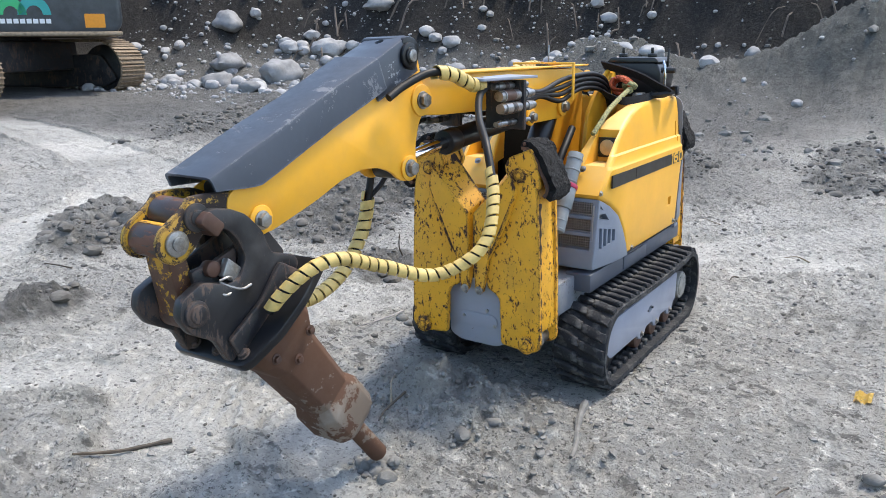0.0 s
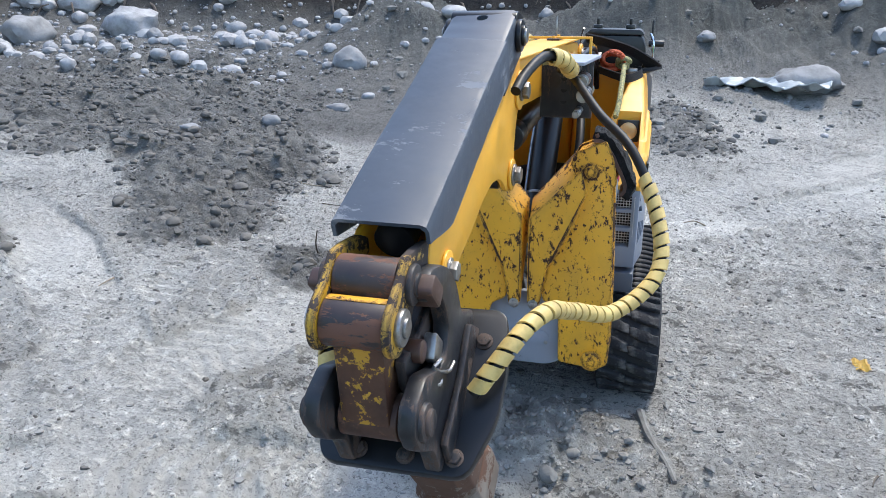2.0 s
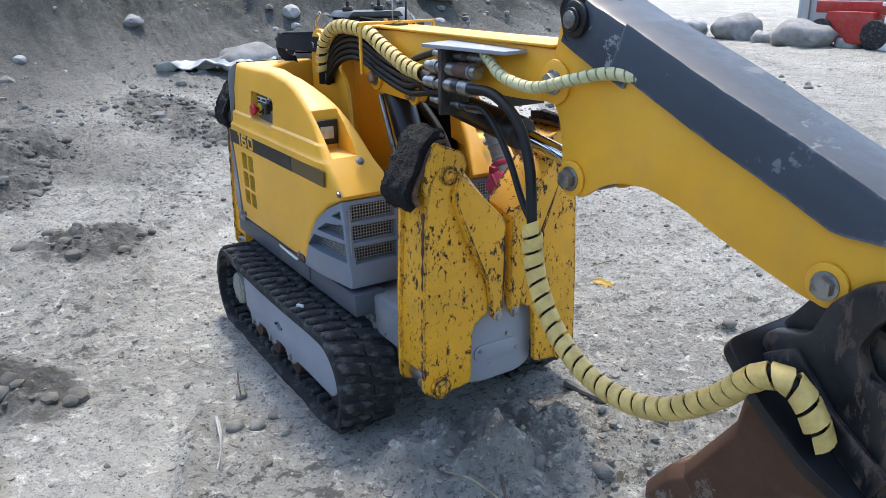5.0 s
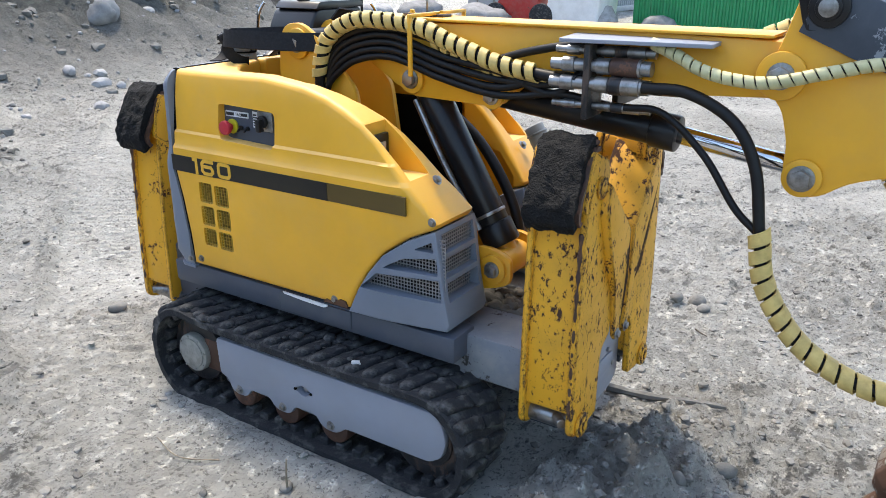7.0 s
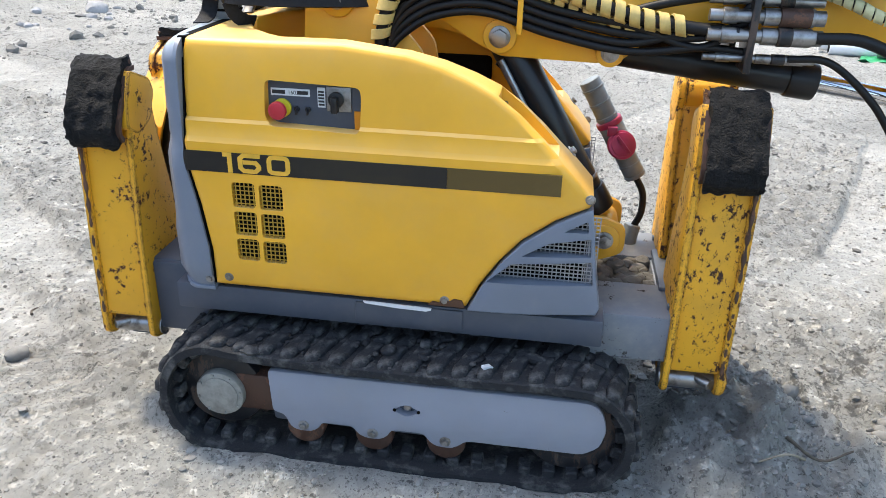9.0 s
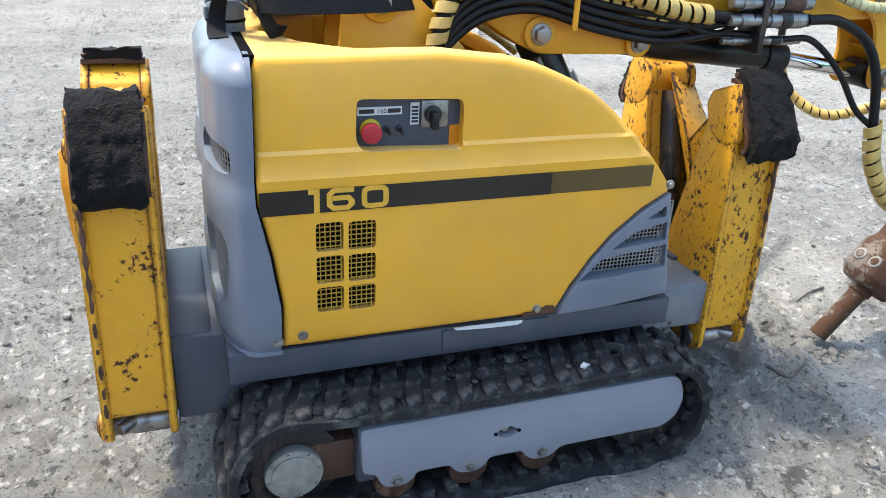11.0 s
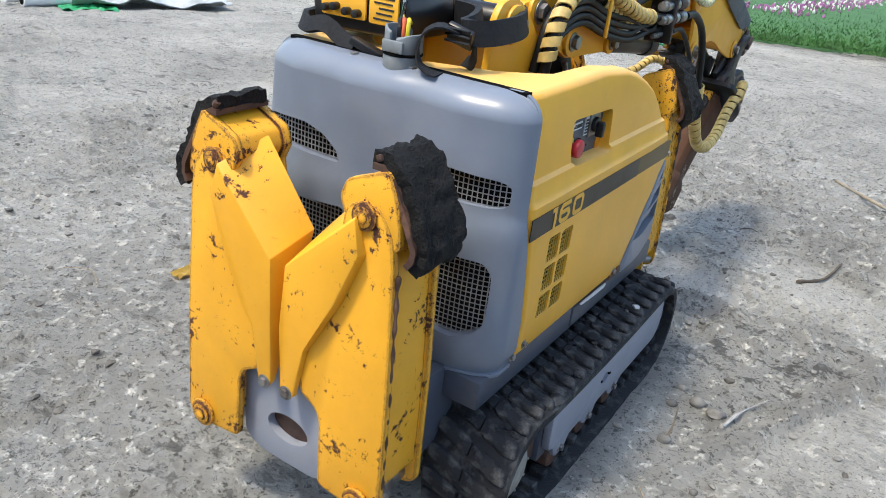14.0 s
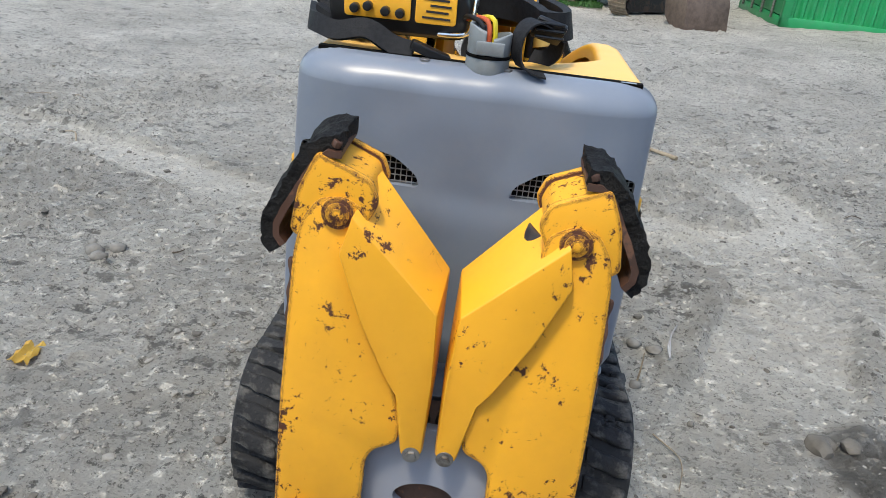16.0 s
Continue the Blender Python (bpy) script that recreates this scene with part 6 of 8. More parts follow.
# ---- hoses, fittings and the coupling block ----
def hose(pts, r, guard=None, r_guard=None, pitch=0.03, a=0.0, b=1.0, slack=0.0, duty=0.84):
    """A black hose; guard: the spiral strip wound on the stretch a to b."""
    ob = part("hydraulic_hose", tube(pts, r), HOSE, robot, "black hydraulic hose" if guard is None else "black hydraulic hose in a yellow spiral guard", 60)
    if guard:
        path = smooth_path(pts, 0.012)
        i, j = int(a * (len(path) - 1)), int(b * (len(path) - 1))
        part("spiral_guard", spiral(path[i:j + 1:3] + ([path[j]] if (j - i) % 3 else []), r_guard or r + 0.003, pitch, duty, 14, 0.003, slack), guard, ob)
    return ob


# long loops to the breaker, left and right
hose([(0.74, 0.075, 1.035), (0.82, 0.10, 1.04), (0.93, 0.14, 1.02), (1.03, 0.20, 0.965), (1.12, 0.277, 0.905), (1.19, 0.335, 0.795), (1.262, 0.35, 0.69), (1.35, 0.275, 0.628), (1.47, 0.20, 0.668), (1.57, 0.17, 0.705), (1.64, 0.135, 0.692), (1.69, 0.095, 0.64), (1.705, 0.068, 0.60)], 0.0105, GUARD, 0.0132, 0.027, 0.40, 1.0, 0.03)
hose([(0.80, -0.15, 0.978), (0.89, -0.15, 0.975), (0.98, -0.155, 0.93), (1.03, -0.162, 0.85), (1.055, -0.171, 0.73), (1.08, -0.178, 0.63), (1.16, -0.182, 0.53), (1.28, -0.185, 0.48), (1.42, -0.185, 0.495), (1.54, -0.182, 0.575), (1.62, -0.195, 0.655), (1.67, -0.188, 0.66), (1.705, -0.178, 0.61), (1.715, -0.168, 0.57)], 0.0115, GUARD, 0.018, 0.032, 0.30, 1.0, 0.02)
hose([(0.76, -0.13, 0.933), (0.84, -0.135, 0.93), (0.93, -0.145, 0.86), (1.0, -0.155, 0.77), (1.05, -0.165, 0.73)], 0.0075)
# guarded hoses over the tower and along the arm
for k, (dy, dz, r) in enumerate(((0.0, 0.0, 0.0125), (0.025, -0.022, 0.011))):
    hose([(-0.06, -0.118 + dy, 0.90), (-0.052, -0.12 + dy, 0.96 + dz), (-0.022, -0.12 + dy, 1.032 + dz), (0.075, -0.118 + dy, 1.077 + dz), (0.236, -0.112 + dy, 1.07 + dz), (0.343, -0.115 + dy, 1.035 + dz), (0.462, -0.12 + dy, 1.0 + dz), (0.572, -0.125 + dy, 0.984 + dz * 0.5), (0.66, -0.14, 0.98 + dz * 0.2)], r, GUARD, r + 0.005, 0.03, 0.02 if k == 0 else 0.5, 0.9, 0.03, 0.72)
for k in range(4):
    z = 1.035 - 0.017 * k
    hose([(-0.045, -0.105 - 0.006 * (k % 2), 0.90), (-0.02, -0.105, z - 0.05), (0.05, -0.10, z - 0.005), (0.16, -0.098, z + 0.008), (0.3, -0.1, z - 0.03), (0.46, -0.108, z - 0.055), (0.6, -0.115, 0.975 + 0.02 * (k % 3) - 0.03), (0.68, -0.12, 1.03 - 0.03 * k)], 0.0085)
    hose([(-0.12, 0.11, 0.93 - 0.01 * k), (-0.08, 0.105, z - 0.02), (0.02, 0.10, z + 0.012), (0.16, 0.095, z + 0.014), (0.3, 0.09, z - 0.006 * k), (0.46, 0.085, z - 0.03 + 0.012 * k), (0.6, 0.08, 1.035 - 0.03 * k), (0.69, 0.08, 1.04 - 0.03 * k)], 0.0085)
hose([(0.68, -0.115, 1.045), (0.62, -0.11, 1.045), (0.5, -0.10, 1.02), (0.4, -0.095, 0.985)], 0.009)
# pale guarded pair from the block to the upper arm
hose([(0.80, -0.115, 1.06), (0.85, -0.135, 1.045), (0.92, -0.15, 1.016), (1.018, -0.15, 1.004), (1.115, -0.14, 1.026), (1.204, -0.125, 1.046), (1.29, -0.11, 1.035), (1.37, -0.095, 0.985), (1.42, -0.075, 0.95)], 0.007, GUARD_PALE, 0.009, 0.02, 0.0, 0.92, 0.02, 0.88)
hose([(0.80, 0.085, 1.055), (0.87, 0.11, 1.05), (0.95, 0.12, 1.055), (1.02, 0.105, 1.085), (1.08, 0.075, 1.09), (1.16, 0.05, 1.06), (1.22, 0.04, 1.03)], 0.011, GUARD, 0.0165, 0.03, 0.12, 0.66, 0.08)
# hoses beside the lift cylinder
hose([(0.18, 0.085, 0.86), (0.30, 0.095, 0.76), (0.40, 0.085, 0.62), (0.44, 0.06, 0.50), (0.42, 0.03, 0.44)], 0.014)
hose([(0.33, -0.11, 0.62), (0.37, -0.115, 0.54), (0.40, -0.1, 0.46), (0.38, -0.06, 0.43)], 0.012, GUARD, 0.018, 0.03, 0.0, 1.0, 0.05)

for s in (-1, 1):
    y0 = s * 0.105
    block = part("coupling_bracket", box(0.676, 0.690, -0.155 if s < 0 else 0.018, -0.077 if s < 0 else 0.155, 0.905, 1.055, 0.002), HITCH, robot, "steel bracket with quick couplings under a small roof plate")
    roof = prism(rounded([(0.625, min(s * 0.06, s * 0.17)), (0.925, min(s * 0.075, s * 0.15)), (0.925, max(s * 0.075, s * 0.15)), (0.625, max(s * 0.06, s * 0.17))], 0.01, 3), "z", 1.060, 1.068, 0.001)
    for v in roof.verts:
        v.co.z += 0.006 * noise.noise(Vector((v.co.x * 7, v.co.y * 9, s)))
    part("roof_plate", roof, PLATE, block, "thin bent grey roof plate")
    for k, (z, dy, r) in enumerate(((1.039, 0.115, 0.011), (1.012, 0.135, 0.0165), (0.976, 0.14, 0.0165), (0.93, 0.125, 0.0095))):
        y = s * dy
        prof = [(0.60, 0.72), (0.625, 0.72), (0.6255, 0.95), (0.652, 0.95), (0.6525, 0.78), (0.70, 0.78), (0.7005, 1.0), (0.728, 1.0), (0.7285, 0.85), (0.755, 0.85), (0.7555, 1.08), (0.792, 1.08), (0.7925, 0.9), (0.812, 0.9)]
        bm = bmesh.new()
        rings = [[bm.verts.new((x, y + r * q * math.cos(a), z + r * q * math.sin(a))) for a in (2 * math.pi * j / 18 for j in range(18))] for x, q in prof]
        for a, b in zip(rings, rings[1:]):
            for j in range(18):
                bm.faces.new((a[j], a[(j + 1) % 18], b[(j + 1) % 18], b[j]))
        bm.faces.new(rings[0][::-1])
        bm.faces.new(rings[-1])
        bmesh.ops.recalc_face_normals(bm, faces=bm.faces)
        part("quick_coupling", bm, STEEL, block, "zinc-plated hydraulic quick coupling")
        part("coupling_sleeve", rod((0.73, y, z), (0.757 + 0.03 * (k == 1), y, z), r * 1.12, 18, 0.002), RUSTY_PLAIN if k == 1 else HITCH, block)
part("hose_clamp", swung(box(0.228, 0.24, -0.125, -0.117, 0.955, 1.09, 0.003)), YELLOW, arm1, "yellow hose clamp bar")
part("clamp_bar", swung(box(0.228, 0.24, 0.112, 0.12, 0.965, 1.09, 0.003)), YELLOW, arm1)
part("clamp_bridge", swung(box(0.228, 0.24, -0.125, 0.12, 1.088, 1.096, 0.002)), YELLOW, arm1)

# power plug hanging beside the lift cylinder
c0, c1 = Vector((0.395, 0.2, 0.80)), Vector((0.538, 0.2, 0.557))
d = (c1 - c0).normalized()
plug = part("power_plug", add(rod(c0, c0 + d * 0.12, 0.026, 24, 0.004), rod(c0 + d * 0.115, c0 + d * 0.20, 0.031, 24, 0.004), rod(c0 + d * 0.2, c1, 0.027, 24, 0.004)), PLUG, robot, "grey industrial power plug with a red flap")
for t in (0.02, 0.06, 0.1, 0.24, 0.27):
    part("grip_ring", rod(c0 + d * t, c0 + d * (t + 0.006), 0.0285, 24, 0.002), PLUG, plug)
part("red_collar", rod(c0 + d * 0.112, c0 + d * 0.128, 0.0335, 24, 0.003), PLUG_RED, plug, "dark red plug collar")
flap = part("red_flap", rod(c0 + d * 0.178 + Vector((0.002, -0.036, 0.002)), c0 + d * 0.178 + Vector((0.006, -0.048, 0.008)), 0.037, 32, 0.004), PLUG_RED, plug, "round dark red socket flap")
part("flap_rim", rod(c0 + d * 0.178 + Vector((0.005, -0.045, 0.007)), c0 + d * 0.178 + Vector((0.007, -0.051, 0.0095)), 0.03, 32, 0.002), PLUG_RED, flap)
part("flap_rib", moved(box(-0.004, 0.004, -0.004, 0.004, -0.026, 0.026, 0.001), Matrix.Translation(c0 + d * 0.178 + Vector((0.007, -0.052, 0.0095))) @ Matrix.Rotation(-0.7, 4, "Y")), PLUG_RED, flap)
part("flap_hinge", moved(box(-0.012, 0.012, -0.012, 0.004, -0.012, 0.012, 0.002), Matrix.Translation(c0 + d * 0.135 + Vector((0, -0.034, 0)))), PLUG_RED, plug)
part("plug_cable", tube([c1, c1 + Vector((0.022, -0.01, -0.04)), c1 + Vector((0.022, -0.025, -0.09)), c1 + Vector((0.005, -0.03, -0.13))], 0.009), HOSE, plug)
small = c1 + Vector((0.005, -0.03, -0.13))
part("small_plug", rod(small + Vector((0, 0, 0.01)), small + Vector((-0.01, -0.01, -0.05)), 0.021, 20, 0.004), PLUG, plug)
part("small_plug_tip", rod(small + Vector((-0.008, -0.008, -0.045)), small + Vector((-0.015, -0.014, -0.08)), 0.023, 20, 0.004), PLUG_RED, plug, "red plug tip")

# ---- the radio control box on the hood ----
control = tagged(new("remote_control"), "black remote control box with a waist belt, on the hood", "remote control")
body = prism(rounded([(0.03, 0.968), (0.262, 0.962), (0.275, 1.03), (0.255, 1.085), (0.06, 1.085), (0.028, 1.03)], 0.02, 4), "x", -0.375, -0.215, 0.008, 3)
part("case", body, PLASTIC, control, "black plastic case")
part("lid", prism(rounded([(0.05, 1.083), (0.265, 1.083), (0.25, 1.102), (0.07, 1.104)], 0.008, 3), "x", -0.365, -0.21, 0.004), PLASTIC, control)
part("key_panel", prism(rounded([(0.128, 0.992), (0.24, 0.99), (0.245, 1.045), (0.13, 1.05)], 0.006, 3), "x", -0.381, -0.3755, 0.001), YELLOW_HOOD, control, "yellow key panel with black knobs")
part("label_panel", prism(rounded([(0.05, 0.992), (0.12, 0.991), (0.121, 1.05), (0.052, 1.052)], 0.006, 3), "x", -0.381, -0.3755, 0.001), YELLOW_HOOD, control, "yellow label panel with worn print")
for y, z in ((0.222, 1.005), (0.2, 1.01), (0.17, 1.005), (0.145, 1.004)):
    part("knob", rod((-0.38, y, z), (-0.398, y, z), 0.008, 16, 0.002), PLASTIC, control)
for k in range(5):
    part("print_line", box(-0.3822, -0.3806, 0.06 + 0.004 * (k % 2), 0.108 - 0.006 * (k % 3), 1.0 + 0.01 * k, 1.0035 + 0.01 * k, 0.0), INK, control)
for y in (0.09, 0.21):
    part("joystick", add(rod((-0.29, y, 1.10), (-0.29, y, 1.118), 0.018, 18, 0.004), rod((-0.29, y, 1.115), (-0.288, y, 1.14), 0.006, 12, 0.002)), PLASTIC, control)
part("steel_rail", tube([(-0.385, 0.03, 1.10), (-0.40, 0.02, 1.07), (-0.41, 0.02, 1.01), (-0.40, 0.03, 0.985), (-0.37, 0.08, 0.975), (-0.34, 0.14, 0.972)], 0.0045), CHROME, control, "bent bright steel rail")
part("steel_rail", tube([(-0.20, 0.285, 1.09), (-0.19, 0.298, 1.06), (-0.19, 0.298, 1.0), (-0.2, 0.29, 0.985), (-0.25, 0.28, 0.98)], 0.0045), CHROME, control)
part("rail_plate", box(-0.202, -0.188, 0.291, 0.301, 1.025, 1.052, 0.002), STEEL, control)
part("side_knob", rod((-0.2, 0.28, 1.055), (-0.2, 0.335, 1.055), 0.012, 16, 0.003), PLASTIC, control)
part("antenna", rod((-0.24, 0.29, 1.06), (-0.24, 0.292, 1.135), 0.004, 10, 0.001), PLASTIC, control)
part("waist_belt", band([(-0.27, 0.32, 0.975), (-0.34, 0.305, 0.97), (-0.385, 0.285, 0.972), (-0.415, 0.245, 0.968), (-0.42, 0.195, 0.978), (-0.42, 0.15, 0.957), (-0.425, 0.11, 0.95)], 0.032, 0.010, (0.5, 0.0, 1.0)), STRAP, control, "padded black waist belt")
part("belt_clip", moved(box(-0.012, 0.012, -0.035, 0.035, -0.008, 0.008, 0.004), Matrix.Translation((-0.425, 0.085, 0.953)) @ Matrix.Rotation(0.35, 4, "X") @ Matrix.Rotation(0.2, 4, "Z")), PLASTIC, control)
part("belt_pad", band([(-0.05, -0.04, 1.012), (-0.12, -0.085, 1.012), (-0.22, -0.125, 1.013), (-0.32, -0.14, 1.014), (-0.37, -0.135, 1.014), (-0.388, -0.118, 1.014), (-0.38, -0.10, 1.014), (-0.33, -0.088, 1.016), (-0.25, -0.05, 1.02), (-0.22, 0.02, 1.02)], 0.046, 0.014, (0.0, 0.25, 1.0)), STRAP, control, "thick padded black belt wing")
part("hanging_belt", band([(-0.15, 0.06, 1.075), (-0.13, 0.14, 1.06), (-0.13, 0.22, 1.035), (-0.15, 0.28, 1.0), (-0.19, 0.315, 0.97)], 0.045, 0.006, (0.7, 0.1, 0.6)), STRAP, control)
part("hood_pad", band([(-0.12, 0.12, 0.962), (-0.14, 0.2, 0.962), (-0.16, 0.27, 0.962), (-0.22, 0.31, 0.964)], 0.06, 0.012, (0.9, 0.25, 0.2)), STRAP, control)
part("buckle", moved(box(-0.02, 0.02, -0.026, 0.026, -0.006, 0.006, 0.004), Matrix.Translation((-0.402, -0.105, 1.008)) @ Matrix.Rotation(radians(62), 4, "Y") @ Matrix.Rotation(0.3, 4, "Z")), PLASTIC, control, "black side-release buckle")
for k in range(3):
    part("buckle_bar", rod((-0.412, -0.13, 0.998 + 0.011 * k), (-0.418, -0.082, 1.0 + 0.011 * k), 0.0028, 8, 0.001), PLASTIC, control)
part("strap_tail", band([(-0.405, -0.10, 1.016), (-0.43, -0.078, 1.024), (-0.45, -0.06, 1.012), (-0.458, -0.054, 0.985), (-0.462, -0.062, 0.96), (-0.464, -0.085, 0.948), (-0.462, -0.108, 0.945)], 0.034, 0.0028, (1, 0.55, 0.1)), STRAP, control, "dangling webbing strap end")
part("hip_strap", band([(-0.385, -0.125, 0.995), (-0.375, -0.122, 0.97), (-0.36, -0.105, 0.953), (-0.345, -0.085, 0.952)], 0.03, 0.004, (0.6, 0.6, 0.2)), STRAP, control)
for k in range(3):
    part("wire", tube([(-0.442, -0.018 + 0.009 * k, 0.97), (-0.442, -0.018 + 0.009 * k, 1.0), (-0.432, -0.012 + 0.01 * k, 1.02 - 0.004 * k), (-0.40, 0.01 + 0.01 * k, 1.015), (-0.35, 0.04, 1.0)], 0.0042), (BUTTON_YELLOW, ROPE_ORANGE, HOSE)[k], control)

coil = tagged(new("rope_coil"), "orange rope coiled up beside the tower", "rope")
for k in range(6):
    r, t0 = 0.042 - 0.004 * (k % 3), 0.5 * k
    pts = [(-0.085 + (0.020 + 0.003 * k) * math.cos(a) + 0.014 * math.sin(a * 2 + k), 0.165 + r * math.cos(a + t0) * 1.0, 0.995 + 0.026 * math.sin(a + t0) + 0.003 * k) for a in (2 * math.pi * j / 12 for j in range(12))]
    part("rope_turn", tube(pts, 0.0058, 8, 0.01), ROPE_ORANGE, coil)
lash = tagged(new("braided_rope"), "yellow-green braided rope tied down over the hood", "rope")
part("rope_length", tube([(-0.1, 0.20, 1.0), (-0.05, 0.205, 0.985), (0.05, 0.207, 0.957), (0.14, 0.207, 0.925), (0.21, 0.206, 0.885), (0.26, 0.2, 0.85)], 0.009, 10, 0.008), ROPE_GREEN, lash)
part("rope_knot", lumpy(tube([(-0.11, 0.18, 0.99), (-0.08, 0.22, 1.0), (-0.06, 0.19, 1.01), (-0.09, 0.185, 0.985), (-0.05, 0.215, 0.985)], 0.012, 10, 0.01), 0.002, 60), ROPE_GREEN, lash)
strap = tagged(new("lashing_strap"), "loose grey lashing strap lying on the hood", "strap")
part("webbing", band([(-0.02, 0.12, 0.975), (0.02, 0.17, 0.962), (0.03, 0.22, 0.951), (-0.06, 0.26, 0.957), (-0.15, 0.265, 0.962), (-0.22, 0.24, 0.962)], 0.028, 0.003, (0.3, -0.2, 1)), STRAP, strap)
part("ratchet", box(-0.12, -0.07, 0.215, 0.25, 0.955, 0.975, 0.004), STEEL, strap, "small steel ratchet")


# ---- loose things on the ground ----
def boulder(cx, cy, size, flat=0.75, seed=0.0, material=STONE, sink=0.3, name="boulder", detail=3):
    bm = bmesh.new()
    bmesh.ops.create_icosphere(bm, subdivisions=detail, radius=1.0)
    for v in bm.verts:
        d = v.co.normalized()
        k = 1 + 0.34 * noise.noise(d * 1.1 + Vector((seed, 1, 2))) + 0.2 * noise.noise(d * 2.7 + Vector((seed * 2, 5, 1))) + 0.05 * noise.noise(d * 7 + Vector((seed, 9, 4)))
        v.co = Vector((d.x * (1.0 + 0.25 * math.sin(seed * 3)), d.y * (1.0 - 0.2 * math.sin(seed * 5)), d.z * flat)) * k * size
    moved(bm, Matrix.Translation((cx, cy, gz(cx, cy) + size * flat * (1 - sink * 2) * 0.9)) @ Matrix.Rotation(seed * 2.3, 4, "Z"))
    return part(name, bm, material, None, "", 60)


BOULDERS = [(-7.9, -7.5, 0.42), (-6.8, -8.4, 0.30), (-7.4, -8.9, 0.22), (-5.5, -1.75, 0.15), (-6.45, -3.35, 0.2), (-6.9, 2.0, 0.36), (-8.6, -8.9, 0.26), (-6.2, -9.3, 0.24), (-7.0, -9.9, 0.3), (-8.3, -9.6, 0.2), (-5.9, -8.2, 0.14), (-9.2, -8.1, 0.24), (-9.3, -6.6, 0.16), (-7.7, -10.6, 0.26), (-6.4, -7.4, 0.13), (-8.8, -5.6, 0.14), (-7.2, -6.6, 0.11), (-8.1, -11.2, 0.25), (-6.1, -10.4, 0.18), (-7.2, -4.9, 0.13), (-8.2, -4.3, 0.11), (-7.6, -2.3, 0.14), (-8.4, -1.2, 0.12), (-7.7, 0.9, 0.13), (-8.3, 2.6, 0.12), (-7.4, 4.3, 0.22), (-8.2, 5.4, 0.26), (-7.0, 5.9, 0.13), (-4.8, -1.35, 0.07), (-4.2, -2.6, 0.09), (-5.3, -2.7, 0.08), (-3.0, -2.7, 0.075), (-2.3, -3.0, 0.06), (-9.6, -9.9, 0.32), (-10.2, -8.8, 0.28)]
for i, (x, y, s) in enumerate(BOULDERS):
    tagged(boulder(x, y, s, 0.68 + 0.15 * math.sin(i * 2.1), 1.3 + i * 0.77, STONE_PALE if i % 3 == 0 else STONE), "rounded grey glacial boulder on the muddy ground" if s > 0.12 else "rounded grey stone lying in the mud", "boulder", "boulders below the bank")
for i in range(9):
    x, y = -11.3 + 0.95 * i + 0.2 * math.sin(i * 3), 14.6 + 0.25 * i + 0.4 * math.sin(i * 1.7)
    tagged(boulder(x, y, 0.42 + 0.16 * math.sin(i * 2.3), 0.75, 40 + i * 0.9, STONE if i % 2 else STONE_PALE), "big grey boulder in a row by the containers", "boulder", "row of boulders")
for i, (x, y, s) in enumerate(((0.34, -0.56, 0.022), (0.315, -0.615, 0.025), (0.30, -0.50, 0.016), (0.13, -0.535, 0.02), (-1.106, -0.112, 0.035), (0.62, 1.25, 0.035), (0.66, 1.19, 0.028), (0.55, 1.2, 0.025), (0.70, 1.3, 0.02), (0.40, -0.50, 0.014), (-0.02, -0.66, 0.013), (1.0, 0.12, 0.03), (0.93, -0.02, 0.026), (0.9, 0.17, 0.02), (1.02, 0.0, 0.018))):
    tagged(boulder(x, y, s, 0.7, 70 + i * 1.1, SOIL, 0.36, "stone", 2), "small pale stone lying on the dried mud", "stone", "small stones")


def stick(pts, r, material, label, group=""):
    path = [(x, y, gz(x, y) + h) for x, y, h in pts]
    ob = part("stick", tube(path, lambda t: r * (1.1 - 0.5 * t) * (1 + 0.12 * math.sin(t * 23)), 7, 0.015), material)
    return tagged(ob, label, "stick", group or "sticks on the ground")


stick([(0.60, 0.35, 0.012), (0.72, 0.38, 0.012), (0.85, 0.43, 0.012), (0.93, 0.45, 0.008)], 0.012, SOIL, "mud-caked grey stick half sunk in the ground")
stick([(0.255, -0.65, 0.012), (0.33, -0.66, 0.012), (0.42, -0.69, 0.012), (0.49, -0.72, 0.01)], 0.0026, STONE_PALE, "pale dry splintered stick")
stick([(0.26, -0.652, 0.01), (0.36, -0.672, 0.016), (0.46, -0.70, 0.011)], 0.003, STONE_PALE, "pale dry splintered stick")
stick([(2.44, -1.10, 0.015), (2.7, -0.9, 0.02), (2.95, -0.68, 0.02), (3.2, -0.52, 0.015)], 0.011, TWIG, "long brown dry stick")
stick([(0.14, -0.54, 0.0), (0.145, -0.545, 0.05), (0.15, -0.545, 0.10)], 0.003, TWIG, "thin twig standing upright beside the belt")
stick([(-0.42, -1.16, 0.005), (-0.38, -1.15, 0.08), (-0.36, -1.13, 0.15)], 0.004, TWIG_DARK, "thin dark twig standing in the mud")
stick([(1.5, -0.62, 0.01), (1.62, -0.7, 0.012), (1.75, -0.74, 0.01)], 0.007, TWIG_DARK, "dark twig on the ground")
